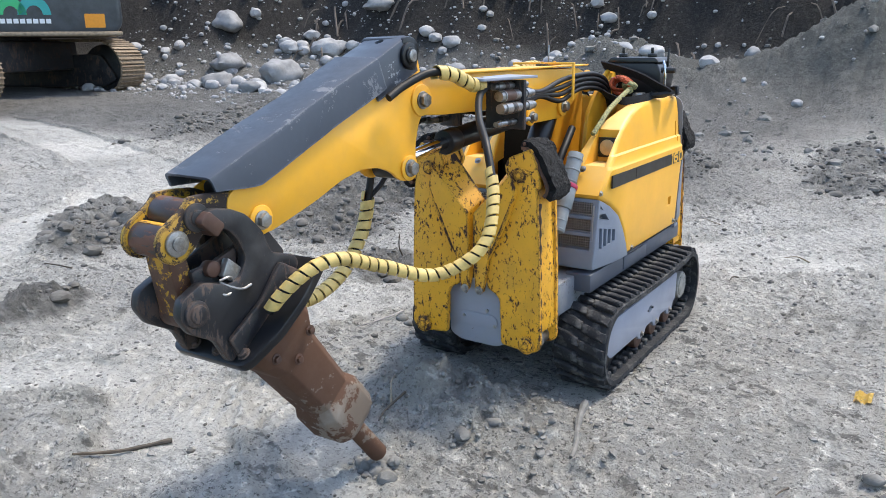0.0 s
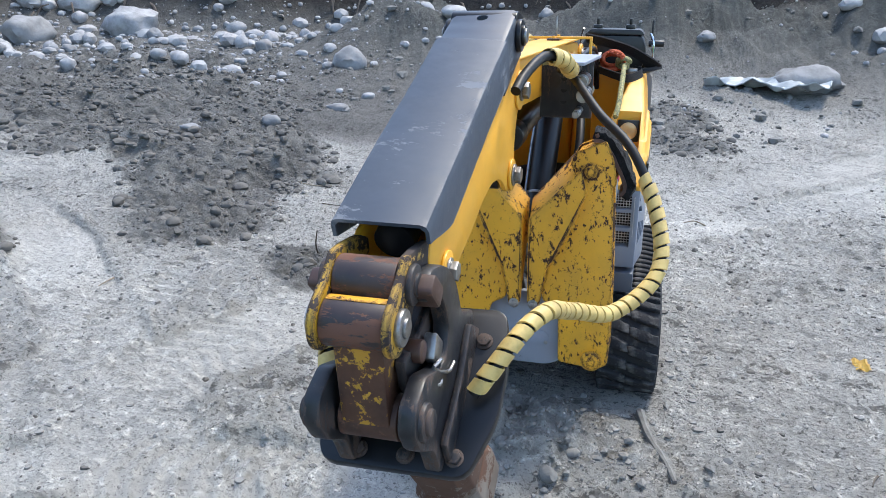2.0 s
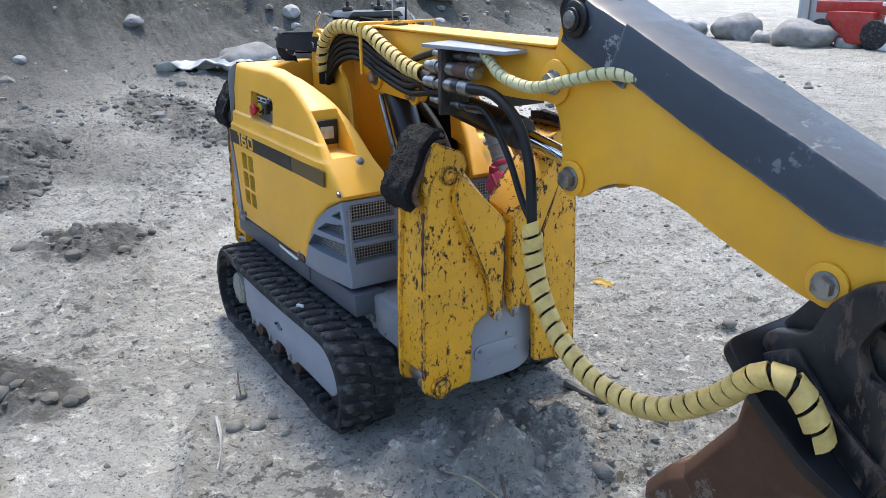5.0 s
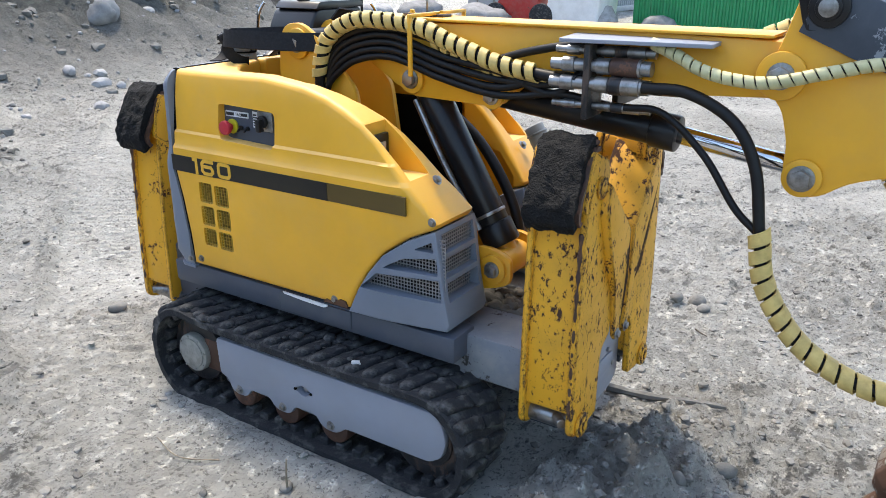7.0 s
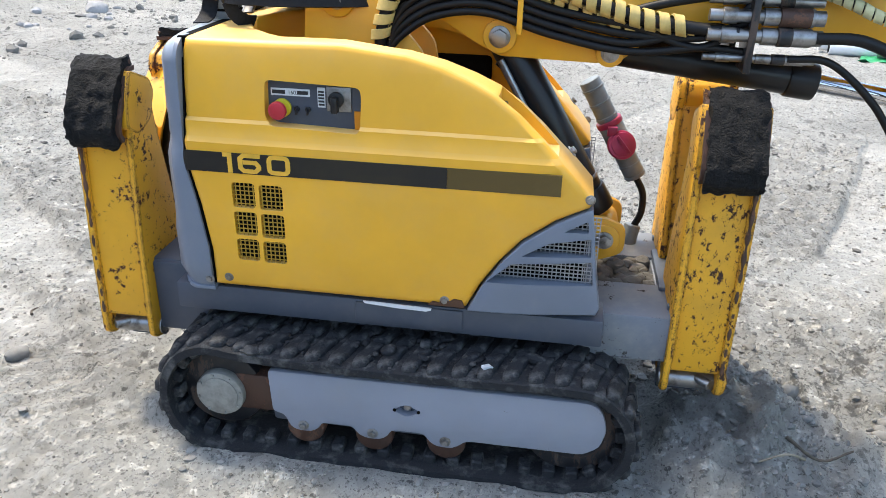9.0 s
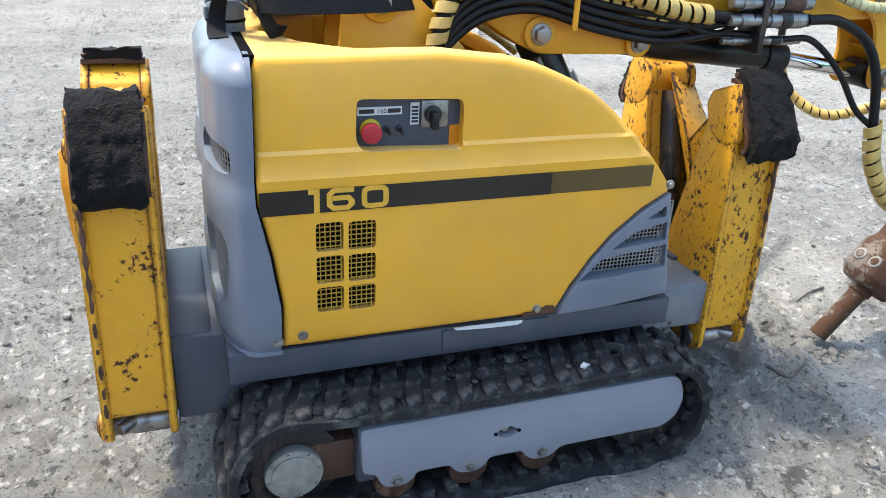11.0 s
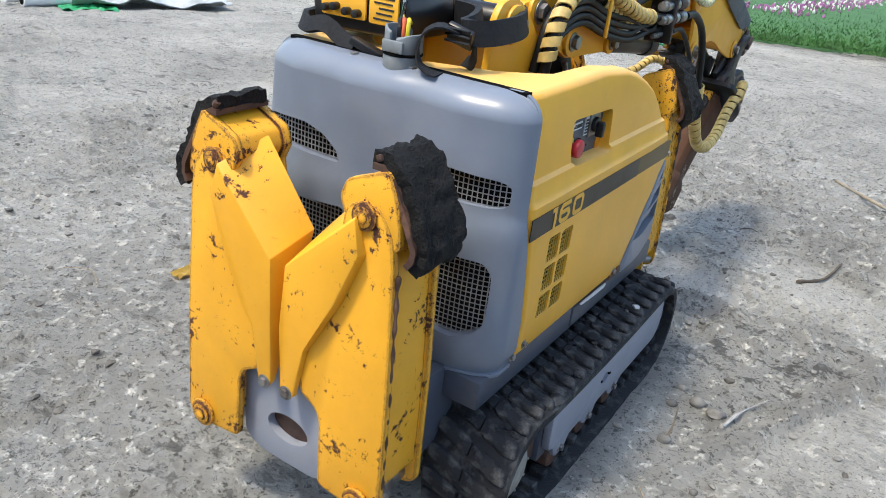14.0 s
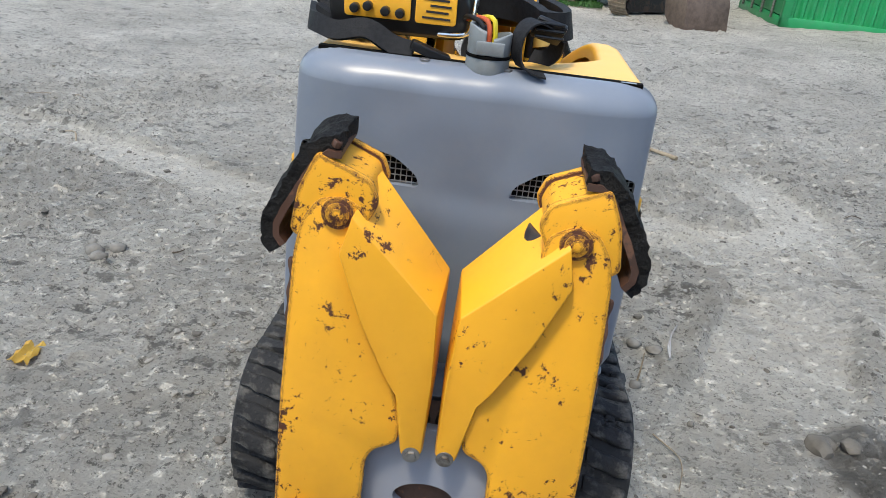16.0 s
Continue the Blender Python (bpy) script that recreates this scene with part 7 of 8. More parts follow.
for i in range(26):
    a = random.uniform(0, 6.283)
    x, y = random.uniform(-2.2, 3.2), random.uniform(-2.4, 2.6)
    if abs(x) < 0.8 and abs(y) < 0.5:
        continue
    l = random.uniform(0.05, 0.22)
    bend = random.uniform(-0.4, 0.4)
    stick([(x, y, 0.006), (x + l * 0.5 * math.cos(a), y + l * 0.5 * math.sin(a), 0.012), (x + l * math.cos(a + bend), y + l * math.sin(a + bend), 0.006)], random.uniform(0.0018, 0.0045), TWIG if i % 2 else TWIG_DARK, "small dry twig on the mud")

bm = bmesh.new()
grid = [[bm.verts.new((-0.08 + 0.016 * i + 0.004 * math.sin(j * 2.1), 1.085 + 0.011 * j, gz(-0.08, 1.1) + 0.006 + 0.012 * abs(math.sin(i * 1.1 + j * 0.9)) + 0.006 * math.sin(j * 1.9))) for j in range(6)] for i in range(7)]
for i in range(6):
    for j in range(5):
        bm.faces.new((grid[i][j], grid[i + 1][j], grid[i + 1][j + 1], grid[i][j + 1]))
bmesh.ops.solidify(bm, geom=list(bm.faces), thickness=0.0015)
tagged(part("wrapper", bm, PAPER, None), "crumpled yellow wrapper on the mud", "litter")


def scatter(name, count, place, size, material, label, seed, squash=0.6, rounds=1, level=None):
    """Many small lumps as one mesh; place() gives x, y and a size factor."""
    rng = np.random.default_rng(seed)
    base = bmesh.new()
    bmesh.ops.create_icosphere(base, subdivisions=rounds, radius=1.0)
    bv = np.array([v.co[:] for v in base.verts])
    bf = np.array([[v.index for v in f.verts] for f in base.faces])
    base.free()
    xs, ys, ss = place(rng, count)
    zs = ground_z(xs, ys) if level is None else level + rng.uniform(0, 0.05 if level > 0.3 else 0.014, len(xs))
    n, k = len(xs), len(bv)
    jit = 1 + rng.uniform(-0.27, 0.27, (n, k, 1)) / rounds ** 1.5
    ang = rng.uniform(0, 6.28, n)
    sx, sy2 = rng.uniform(0.7, 1.4, n), rng.uniform(0.7, 1.3, n)
    v = bv[None] * jit * (size * ss)[:, None, None]
    v[..., 2] *= squash
    v[..., 0] *= sx[:, None]
    v[..., 1] *= sy2[:, None]
    c, s = np.cos(ang)[:, None], np.sin(ang)[:, None]
    vx, vy = v[..., 0] * c - v[..., 1] * s, v[..., 0] * s + v[..., 1] * c
    pts = np.stack([vx + xs[:, None], vy + ys[:, None], v[..., 2] + (zs + 0.15 * size * ss)[:, None]], 2).reshape(-1, 3)
    faces = (bf[None] + (np.arange(n) * k)[:, None, None]).reshape(-1, 3)
    me = bpy.data.meshes.new(name)
    me.from_pydata(pts.tolist(), [], faces.tolist())
    me.materials.append(material)
    me.shade_smooth()
    me.set_sharp_from_angle(angle=radians(30))
    return tagged(new(name, me), label, name, kind="stuff")


def near_place(rng, n):
    x, y = rng.uniform(-3.5, 3.6, n), rng.uniform(-3.5, 3.2, n)
    keep = vnoise(x * 1.7, y * 1.7, 21) + 0.25 * vnoise(x * 6, y * 6, 22) > -0.12
    x, y = x[keep], y[keep]
    return x, y, np.minimum(rng.pareto(2.4, len(x)) * 0.5 + 0.35, 3.2)


def spoil_place(rng, n):
    x, y = rng.normal(0.86, 0.13, n), rng.normal(0.0, 0.26, n)
    return x, y, np.minimum(rng.pareto(2.0, n) * 0.6 + 0.4, 2.2)


def mud_place(rng, n):
    x, y = rng.uniform(-6.5, 1.2, n), rng.uniform(-6.5, 1.2, n)
    keep = churned(x, y) > 0.3
    x, y = x[keep], y[keep]
    return x, y, np.minimum(rng.pareto(1.9, len(x)) * 0.5 + 0.4, 2.4)


def bank_place(rng, n):
    x, y = rng.uniform(-13, -4.8, n), rng.uniform(-12, 9, n)
    cobbly = sstep(-1.5, -5.0, y) * sstep(-4.6, -6.5, x + 0.25 * (y + 6))
    keep = rng.uniform(0, 1, n) < 0.10 + 0.9 * cobbly
    x, y = x[keep], y[keep]
    return x, y, np.minimum(rng.pareto(1.9, len(x)) * 0.5 + 0.3, 5.0)


def edge_place(rng, n):
    side = rng.choice([-1, 1], n)
    x, y = rng.uniform(-0.65, 0.7, n), side * rng.normal(0.47, 0.05, n)
    return x, y, np.minimum(rng.pareto(2.4, n) * 0.5 + 0.4, 3)


scatter("mud_crumbs", 40000, near_place, 0.0042, CLOD, "small pale crumbs of dried mud scattered about", 1)
scatter("dark_crumbs", 9000, near_place, 0.0052, CLOD_DARK, "small dark crumbs of damp earth", 2)
scatter("spoil_clods", 700, spoil_place, 0.006, SOIL, "loose clods heaped up by the front plate", 3, 0.75)
scatter("edge_crumbs", 900, edge_place, 0.0042, CLOD, "crumbs of mud beside the belts", 6)
def trough_place(rng, n):
    return rng.uniform(0.36, 0.585, n), rng.uniform(-0.07, 0.072, n), rng.uniform(0.5, 1.6, n)


def belt_place(rng, n):
    x = np.concatenate([rng.uniform(-0.47, -0.18, n // 2), rng.uniform(-0.4, 0.45, n - n // 2)])
    return x, -rng.uniform(0.212, 0.385, n), np.minimum(rng.pareto(2.0, n) * 0.5 + 0.4, 2.6)


def tip_place(rng, n):
    return rng.normal(1.248, 0.03, n), rng.normal(-0.012, 0.03, n), np.minimum(rng.pareto(2.0, n) * 0.5 + 0.5, 2.4)


scatter("belt_mud", 420, belt_place, 0.0075, RUBBER, "dark mud clods caked on the belt", 43, 0.55, 2, 0.283)
scatter("tip_clods", 150, tip_place, 0.010, SOIL, "clods of earth pushed up by the chisel", 44, 0.9, 2)
scatter("trough_rubble", 260, trough_place, 0.013, CLOD_DARK, "dark stones and mud lying in the front trough", 41, 0.8, 2, 0.335)
scatter("damp_clods", 14000, mud_place, 0.017, CLOD_DARK, "dark damp clods of churned earth", 4, 0.7, 2)
def heap_place(rng, n):
    x, y = rng.uniform(-12, -4.2, n), rng.uniform(-6, 10, n)
    keep = fbm(x * 0.8, y * 0.8, 3, 70) > -0.1
    x, y = x[keep], y[keep]
    return x, y, np.minimum(rng.pareto(2.2, len(x)) * 0.6 + 0.3, 4.0)


scatter("heap_gravel", 9000, heap_place, 0.017, SOIL, "small grey stones and lumps on the heaps", 15, 0.75)
scatter("bank_gravel", 15000, bank_place, 0.026, STONE_PALE, "pale gravel and cobbles on the bank", 5, 0.8, 2)

# dry roots hanging out of the top of the bank
bm = bmesh.new()
for k in range(150):
    y = random.uniform(-9.5, 4.0)
    x = -11.2 + random.uniform(-0.8, 0.6) - 0.04 * y
    if y < -5:
        x += (-5 - y) * 0.55
    z = gz(x, y) + random.uniform(-0.1, 0.25)
    l = random.uniform(0.3, 1.1)
    dx, dy = random.uniform(0.1, 0.5), random.uniform(-0.5, 0.5)
    add(bm, tube([(x, y, z), (x + dx * l * 0.5, y + dy * l * 0.4, z - 0.1 * l), (x + dx * l, y + dy * l, z - 0.75 * l)], random.uniform(0.008, 0.022), 5, 0.12))
tagged(part("dry_roots", bm, ROOT, None), "dry roots and stalks hanging from the bank's edge", "roots", kind="stuff")


# ---- excavators ----
def place(ob, m):
    ob.matrix_world = m
    return ob


def crawler(parent, y, length, height, width, shoe_mat, turn=0.0):
    """A steel crawler along x, with its shoes as single plates."""
    r = height / 2
    half = length / 2 - r
    spin = Matrix.Rotation(radians(turn), 4, "Z")
    frame_ob = part("track_frame", prism(rounded([(-half - r * 0.6, r * 0.55), (-half, r * 1.5), (half, r * 1.5), (half + r * 0.6, r * 0.55), (half, r * 0.3), (-half, r * 0.3)], 0.08, 3), "y", y - width * 0.3, y + width * 0.3, 0.01), HITCH, parent)
    frame_ob.matrix_local = spin
    for s in (-1, 1):
        part("track_wheel", rod((s * half, y - width * 0.2, r), (s * half, y + width * 0.2, r), r * 0.86, 28, 0.02), HITCH, frame_ob)
    shoe = box(-0.085, 0.085, -width / 2, width / 2, -0.012, 0.012, 0.003, 1)
    add(shoe, box(-0.01, 0.01, -width / 2, width / 2, 0.01, 0.035, 0.002, 1), box(-0.075, -0.06, -width / 2, width / 2, 0.01, 0.028, 0.002, 1), box(0.06, 0.075, -width / 2, width / 2, 0.01, 0.028, 0.002, 1))
    me = bpy.data.meshes.new("track_shoe")
    shoe.to_mesh(me)
    shoe.free()
    me.materials.append(shoe_mat)
    run = 4 * half + 2 * math.pi * r
    n = int(run / 0.175)
    for k in range(n):
        s = k * run / n
        if s < 2 * half:
            p, a = (-half + s, 2 * r), 0
        elif s < 2 * half + math.pi * r:
            t = (s - 2 * half) / r
            p, a = (half + r * math.sin(t), r + r * math.cos(t)), t
        elif s < 4 * half + math.pi * r:
            p, a = (half - (s - 2 * half - math.pi * r), 0), math.pi
        else:
            t = (s - 4 * half - math.pi * r) / r
            p, a = (-half - r * math.sin(t), r - r * math.cos(t)), math.pi + t
        ob = new("track_shoe", me)
        ob.parent = frame_ob
        ob.matrix_local = Matrix.Translation((p[0], y, p[1])) @ Matrix.Rotation(a, 4, "Y")


ex = tagged(new("excavator"), "large excavator with steel crawlers and a dark panelled body", "excavator")
TURN = 112 - 152   # the undercarriage stands turned under the body
crawler(ex, 0.95, 3.7, 0.86, 0.66, SHOE, TURN)
crawler(ex, -2.3, 3.7, 0.86, 0.66, SHOE, TURN)
part("car_body", moved(box(-0.9, 0.9, -0.9, 0.9, 0.4, 0.86, 0.05), Matrix.Rotation(radians(TURN), 4, "Z")), HITCH, ex)
part("slewing_ring", rod((0, 0, 0.82), (0, 0, 0.95), 0.75, 36, 0.01), HITCH, ex)
part("upper_body", prism(rounded([(-2.1, 0.95), (1.75, 0.95), (1.86, 1.1), (1.84, 2.2), (1.2, 2.5), (-1.7, 2.5), (-2.1, 2.2)], 0.12, 5), "y", -1.35, 1.35, 0.06, 3), WRAP, ex, "dark glossy body panels with a green logo")
part("lower_rim", box(-2.05, 1.83, -1.37, 1.37, 0.92, 0.985, 0.02), SHOE, ex)
part("yellow_label", box(1.32, 1.6, -1.358, -1.351, 1.04, 1.24, 0.0), ORANGE_LABEL, ex)
for cx, mt, w in ((0.36, LOGO_GREEN, 0.2), (0.66, LOGO_TEAL, 0.22)):
    arc = [(cx + w * math.cos(a), 1.22 + w * 1.2 * math.sin(a)) for a in (math.pi * k / 12 for k in range(13))] + [(cx + w * 0.5 * math.cos(a), 1.22 + w * 0.6 * math.sin(a)) for a in (math.pi * (12 - k) / 12 for k in range(13))]
    part("logo_arch", prism(arc, "y", -1.357, -1.351), mt, ex)
for k in range(9):
    part("text_bar", box(0.12 + 0.085 * k, 0.185 + 0.085 * k, -1.357, -1.351, 1.10, 1.165, 0.0), STICKER, ex)
EX = (-3.75, -11.68)
place(ex, Matrix.Translation((EX[0], EX[1], gz(-4.7, -10.3) - 0.05)) @ Matrix.Rotation(radians(152), 4, "Z"))

ex2 = tagged(new("excavator"), "yellow excavator with steel crawlers and a rusty bucket on the ground", "excavator")
crawler(ex2, 0.7, 2.3, 0.6, 0.42, SHOE)
crawler(ex2, -0.7, 2.3, 0.6, 0.42, SHOE)
part("car_body", box(-0.6, 0.6, -0.6, 0.6, 0.3, 0.7, 0.05), HITCH, ex2)
SLEW = Matrix.Rotation(radians(-106), 4, "Z")   # the upper half is swung round
part("upper_body", moved(prism(rounded([(-1.3, 0.75), (0.9, 0.75), (0.9, 2.1), (-1.1, 2.0), (-1.3, 1.6)], 0.15, 5), "y", -0.85, 0.85, 0.06, 3), SLEW), YELLOW, ex2)
cheek = [(2.5, 0.0), (2.1, 0.02), (1.84, 0.2), (1.78, 0.5), (1.9, 0.8), (2.2, 0.9), (2.42, 0.5)]
bk = part("bucket", moved(prism(rounded(cheek, 0.09, 4), "y", -0.42, 0.42, 0.012), SLEW), BUCKET, ex2, "rusty worn excavator bucket")
for y in (-0.44, 0.42):
    part("bucket_cheek", moved(prism(rounded(cheek, 0.08, 4), "y", y, y + 0.02, 0.004), SLEW), BUCKET, bk)
for k in range(5):
    part("bucket_tooth", moved(box(2.44, 2.62, -0.4 + 0.18 * k, -0.31 + 0.18 * k, -0.005, 0.045, 0.012), SLEW), BUCKET, bk)
part("dipper", moved(prism([(1.95, 0.8), (2.25, 0.9), (2.4, 2.2), (2.15, 2.4)], "y", -0.13, 0.13, 0.02), SLEW), BLACK, ex2)
part("bucket_link", moved(prism(rounded([(2.05, 0.75), (2.28, 0.72), (2.42, 1.3), (2.28, 1.4)], 0.05, 3), "y", -0.21, -0.15, 0.01), SLEW), YELLOW, ex2)
place(ex2, Matrix.Translation((10.3, -1.95, gz(10.3, -1.95) - 0.02)) @ Matrix.Rotation(radians(-51), 4, "Z") @ Matrix.Scale(0.74, 4))


# ---- containers and far things ----
def container(x, y, turn, length, height, paint, label, doors=True):
    c = tagged(new("container"), label, "container", "containers")
    d = 2.44
    part("floor_frame", add(box(0, length, 0, d, 0.0, 0.16, 0.01), box(0, length, 0, d, height - 0.12, height, 0.01)), paint, c)
    for px in (0.0, length - 0.12):
        for py in (0.0, d - 0.12):
            part("corner_post", box(px, px + 0.12, py, py + 0.12, 0, height, 0.01), paint, c)
    for py in (0.05, d - 0.09):
        n = int(length / 0.14)
        pts = []
        for k in range(n):
            u = 0.12 + (length - 0.24) * k / n
            w = (length - 0.24) / n
            pts += [(u, 0.0), (u + w * 0.3, 0.0), (u + w * 0.5, 0.035), (u + w * 0.8, 0.035)]
        outline = [(p, py + q) for p, q in pts] + [(p, py + q + 0.01) for p, q in pts[::-1]]
        part("side_wall", prism(outline, "z", 0.16, height - 0.12), paint, c)
    part("end_wall", box(length - 0.06, length - 0.02, 0.1, d - 0.1, 0.16, height - 0.12, 0.0), paint, c)
    part("roof", box(0.05, length - 0.05, 0.05, d - 0.05, height - 0.06, height - 0.02, 0.0), paint, c)
    for k in (0, 1):
        dr = part("door_leaf", box(0.0, 0.04, 0.12 + k * (d / 2 - 0.11), d / 2 - 0.01 + k * (d / 2 - 0.11), 0.17, height - 0.13, 0.008), paint, c)
        for u in (0.3, 0.85):
            part("lock_bar", rod((-0.03, 0.12 + k * (d / 2 - 0.11) + u, 0.1), (-0.03, 0.12 + k * (d / 2 - 0.11) + u, height - 0.1), 0.02, 10), STEEL, dr)
            part("lock_handle", box(-0.06, -0.03, 0.12 + k * (d / 2 - 0.11) + u - 0.2, 0.12 + k * (d / 2 - 0.11) + u, 1.0, 1.05, 0.005), STEEL, dr)
    for u in (0.6, 1.5):
        part("fork_pocket", box(u * length / 3 + 0.3, u * length / 3 + 0.6, -0.004, 0.006, 0.02, 0.12, 0.0), DARK, c)
    c.matrix_world = Matrix.Translation((x, y, gz(x, y) - 0.02)) @ Matrix.Rotation(radians(turn), 4, "Z")
    return c


container(9.75, -3.95, -92, 6.06, 2.59, GREENPAINT, "bright green steel shipping container by the lawn")
container(13.0, -3.66, 30, 2.9, 2.2, GREENPAINT, "small green steel storage container")
container(-5.15, 16.3, 8, 6.06, 2.59, GREENPAINT, "green steel container with white lettering")
container(-8.1, 17.6, 84, 6.06, 2.59, CORRUGATED, "grey corrugated steel container")
container(4.2, 18.5, 12, 6.06, 2.59, CORRUGATED, "pale grey corrugated container far off")
sign = tagged(new("container_sign"), "white unreadable lettering on the green container wall", "sign")
for k in range(8):
    part("letter_bar", box(0.18 * k, 0.18 * k + 0.13, 0, 0.01, 0, 0.26 - 0.05 * (k % 2), 0.0), STICKER, sign)
sign.matrix_world = Matrix.Translation((-3.3, 16.52, gz(-3.3, 16.5) + 0.95)) @ Matrix.Rotation(radians(8), 4, "Z")
tank = tagged(new("white_tank"), "white plastic tank between the containers", "tank")
part("tank_body", prism(rounded([(-0.75, 0.0), (0.55, 0.0), (0.75, 2.2), (-0.45, 2.2)], 0.12, 4), "y", -0.6, 0.6, 0.06, 3), WHITE, tank)
part("tank_rib", box(-0.72, 0.62, -0.63, 0.63, 0.9, 0.98, 0.02), WHITE, tank)
tank.matrix_world = Matrix.Translation((-6.2, 15.9, gz(-6.2, 15.9)))
mach = tagged(new("red_implement"), "red farm implement parked by the grey container", "implement")
part("implement_beam", box(-0.9, 0.9, -0.12, 0.12, 0.7, 0.95, 0.02), REDMACHINE, mach)
part("implement_frame", prism(rounded([(-0.7, 0.1), (0.6, 0.1), (0.5, 0.75), (-0.5, 0.75)], 0.06, 3), "y", -0.3, 0.3, 0.02), REDMACHINE, mach)
for s in (-0.6, 0.6):
    part("implement_wheel", rod((s, -0.35, 0.3), (s, -0.2, 0.3), 0.3, 24, 0.04), RUBBER, mach)
mach.matrix_world = Matrix.Translation((-7.6, 15.6, gz(-7.6, 15.6)))
for k in range(3):
    pallet = tagged(new("pallet_crate"), "dark stacked crate beside the green container", "crate", "crates")
    part("crate_body", box(-0.5, 0.5, -0.5, 0.5, 0.12, 0.7 + 0.2 * (k % 2), 0.02), (HITCH, CORRUGATED, PLASTIC)[k], pallet)
    part("crate_base", add(box(-0.55, 0.55, -0.5, -0.4, 0, 0.12, 0.005), box(-0.55, 0.55, 0.4, 0.5, 0, 0.12, 0.005)), TWIG, pallet)
    pallet.matrix_world = Matrix.Translation((1.5 + 1.15 * k, 15.6 + 0.2 * k, gz(1.5 + 1.15 * k, 15.6)))

tarp = tagged(new("pipe_bundle"), "white plastic pipes and a tarp in a heap on the mud", "pipes")
part("pipe", rod((-0.5, 0.0, 0.09), (0.35, 0.25, 0.10), 0.085, 20, 0.004), WHITE, tarp)
part("pipe_mouth", rod((-0.505, -0.001, 0.09), (-0.48, 0.006, 0.09), 0.06, 20, 0.002), DARK, tarp)
part("pipe", rod((-0.65, 0.22, 0.08), (0.0, 0.45, 0.09), 0.07, 20, 0.004), WHITE, tarp)
bm = bmesh.new()
bmesh.ops.create_grid(bm, x_segments=26, y_segments=18, size=0.6)
for v in bm.verts:
    v.co = Vector((v.co.x * 1.5 + 0.9, v.co.y * 0.8 + 0.35, 0.10 + 0.09 * noise.noise(v.co * 4) + 0.05 * noise.noise(v.co * 11)))
bmesh.ops.solidify(bm, geom=list(bm.faces), thickness=0.01)
part("tarp_sheet", bm, TARP, tarp, "crumpled pale tarp")
bm = bmesh.new()
bmesh.ops.create_grid(bm, x_segments=16, y_segments=10, size=0.3)
for v in bm.verts:
    v.co = Vector((v.co.x + 0.15, v.co.y * 0.6 - 0.12, 0.035 + 0.05 * noise.noise(v.co * 9)))
bmesh.ops.solidify(bm, geom=list(bm.faces), thickness=0.006)
part("net_scrap", bm, GREENPAINT, tarp, "scrap of green netting")
tarp.matrix_world = Matrix.Translation((3.75, 7.55, gz(3.75, 7.5))) @ Matrix.Rotation(radians(-25), 4, "Z")
bm = bmesh.new()
bmesh.ops.create_grid(bm, x_segments=30, y_segments=12, size=0.5)
for v in bm.verts:
    v.co = Vector((v.co.x * 1.3, v.co.y * 0.5, 0.06 + 0.1 * noise.noise(v.co * 5) + 0.03 * noise.noise(v.co * 14)))
bmesh.ops.solidify(bm, geom=list(bm.faces), thickness=0.012)
sheet = tagged(part("plastic_sheet", bm, TARP, None), "crumpled pale plastic sheet under a boulder", "sheet")
sheet.matrix_world = Matrix.Translation((-6.75, 1.55, gz(-6.75, 1.55) + 0.03)) @ Matrix.Rotation(radians(75), 4, "Z")

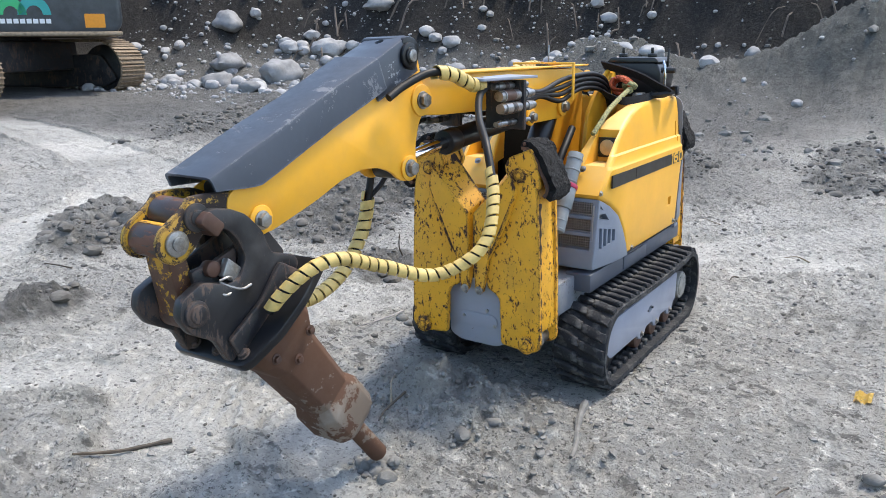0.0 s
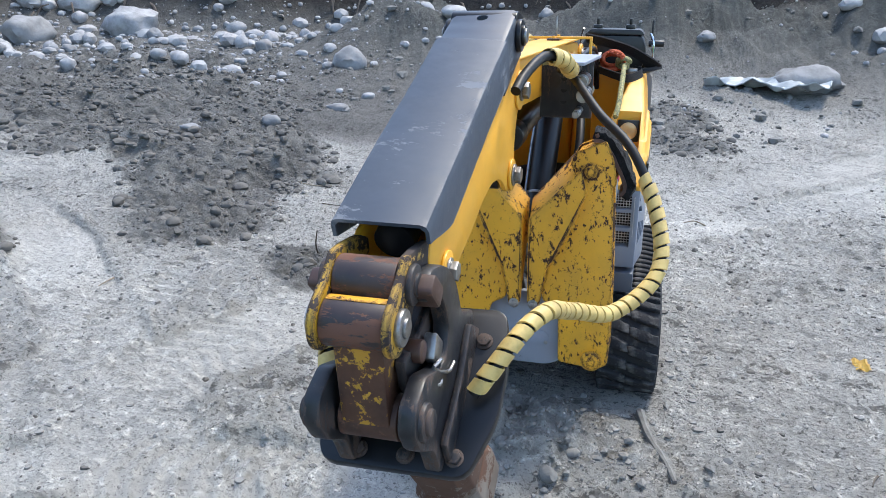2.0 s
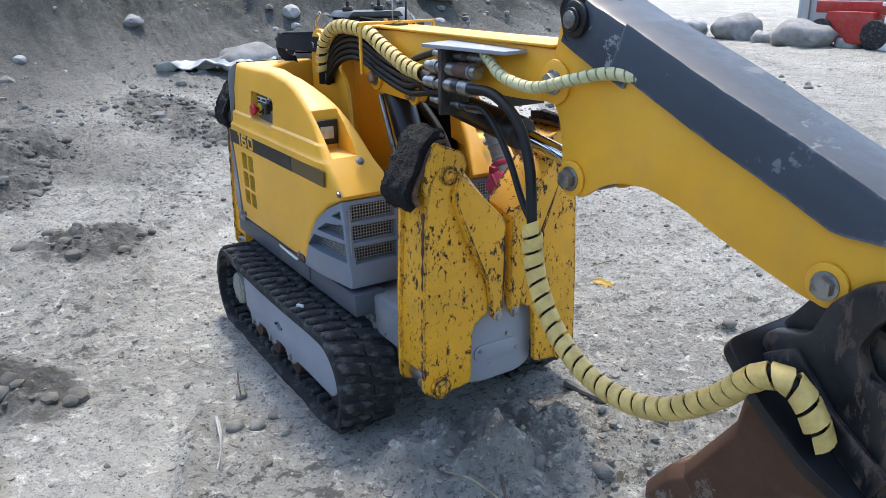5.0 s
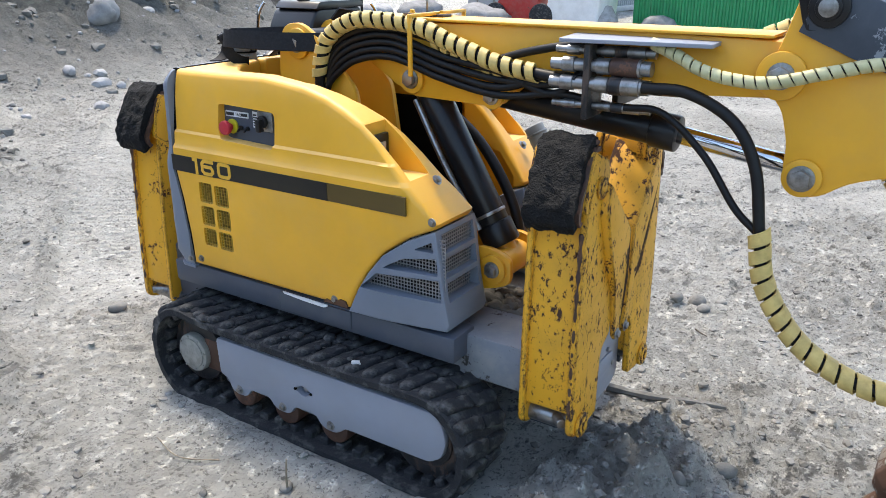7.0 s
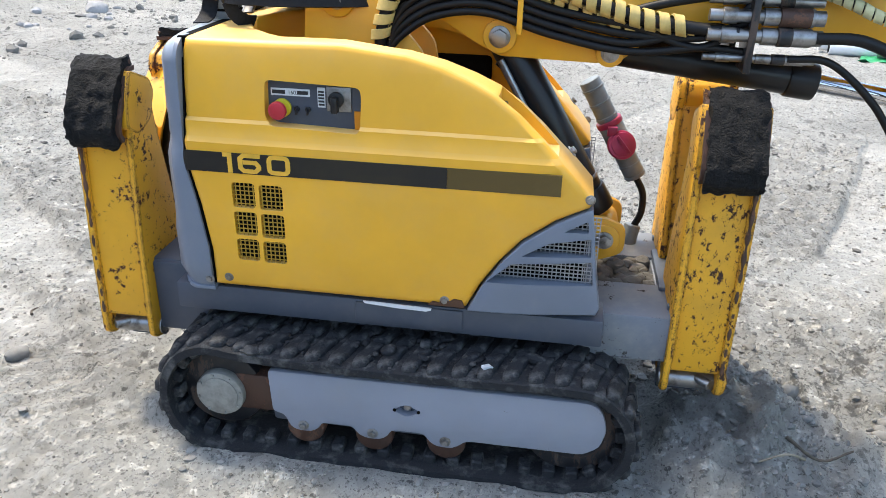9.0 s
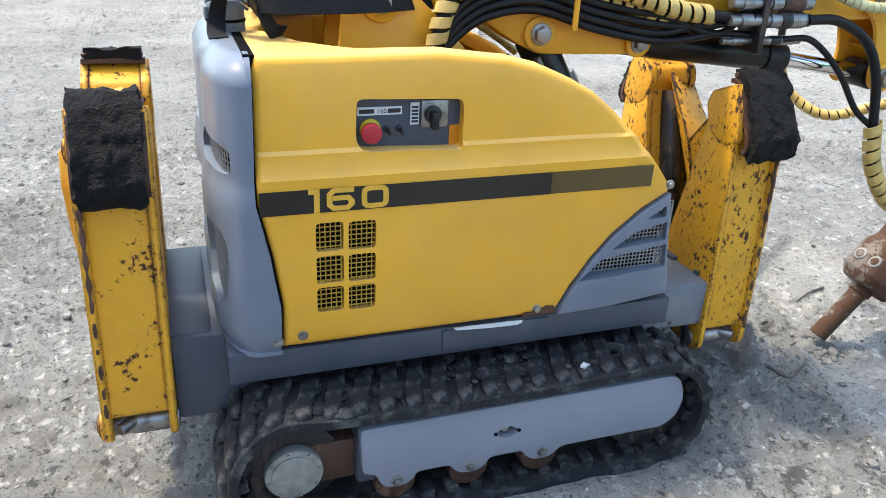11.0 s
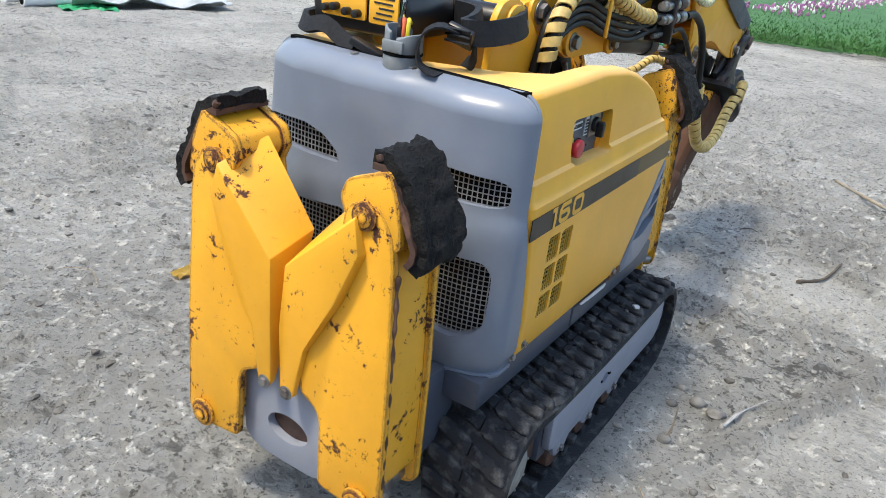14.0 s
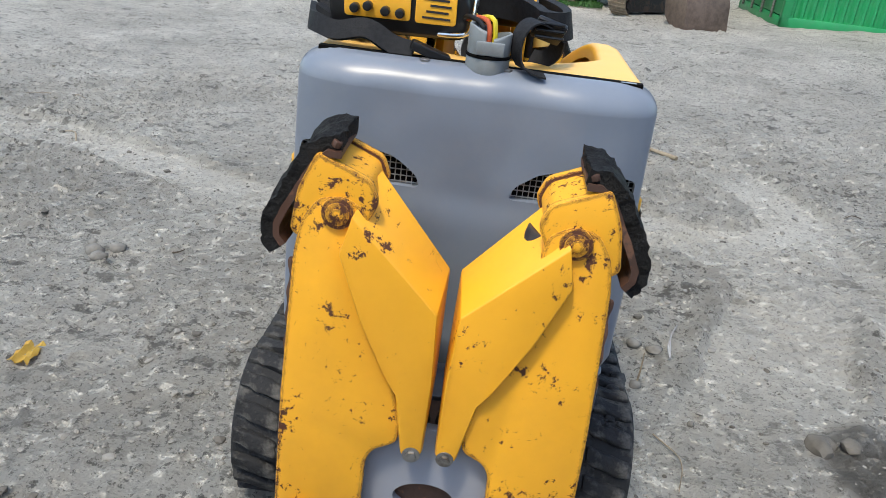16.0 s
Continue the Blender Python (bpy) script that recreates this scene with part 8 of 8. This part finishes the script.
# ---- lawn beyond the yard ----
lx, ly = np.meshgrid(np.linspace(9.9, 60, 60), np.linspace(-1.5, 40, 60), indexing="ij")
lxx = lx + 0.35 * fbm(ly * 0.9, ly * 0.3, 3, 31) * (lx < 10.0) + np.clip((ly - 2) * 0.12, 0, 3)
lz = np.where(ly > 0, -0.05 * np.minimum(ly, 9), -0.042 * ly) - 0.065 + 0.03 * sstep(10.1, 11.8, lxx) - 0.09 * (lx < 10.0)
lm = bpy.data.meshes.new("lawn")
lid = (np.arange(59)[:, None] * 60 + np.arange(59)[None, :]).ravel()
lm.from_pydata(np.stack([lxx.ravel(), ly.ravel(), lz.ravel()], 1).tolist(), [], np.stack([lid, lid + 60, lid + 61, lid + 1], 1).tolist())
lm.materials.append(GRASS)
lm.shade_smooth()
lawn = tagged(new("lawn", lm), "even green lawn beyond the yard", "lawn", kind="structure")
rng = np.random.default_rng(8)
n = 26000
px = 9.8 + rng.pareto(1.6, n) * 1.5
py = rng.uniform(-1.5, 9, n)
px += np.clip((py - 2) * 0.12, 0, 3) + 0.2 * fbm(py * 2, py, 3, 31)
pz = np.where(py > 0, -0.05 * np.minimum(py, 9), -0.042 * py) - 0.075 + 0.03 * sstep(10.1, 11.8, px)
ang = rng.uniform(0, 6.28, n)
hh, ww = rng.uniform(0.025, 0.06, n), rng.uniform(0.006, 0.014, n)
lean = rng.uniform(-0.05, 0.05, (n, 2))
tri = np.stack([np.stack([px + ww * np.cos(ang), py + ww * np.sin(ang), pz], 1), np.stack([px - ww * np.cos(ang), py - ww * np.sin(ang), pz], 1), np.stack([px + lean[:, 0], py + lean[:, 1], pz + hh], 1)], 1).reshape(-1, 3)
bme = bpy.data.meshes.new("grass")
bme.from_pydata(tri.tolist(), [], np.arange(3 * n).reshape(-1, 3).tolist())
bme.materials.append(GRASS)
tagged(new("grass", bme), "short green grass blades at the yard's edge", "grass", kind="stuff")


def flower_place(rng, n):
    x = rng.uniform(13.6, 24, n)
    y = 2.3 - 0.15 * (x - 12.3) + rng.normal(0, 0.22, n)
    return x, y, rng.uniform(0.4, 1.3, n)


scatter("pink_flowers", 420, flower_place, 0.02, PETAL_PINK, "strip of pink wild flowers beyond the lawn", 31, 2.0, level=-0.09)
scatter("white_flowers", 220, flower_place, 0.018, PETAL_WHITE, "white wild flowers among the pink ones", 32, 2.0, level=-0.085)
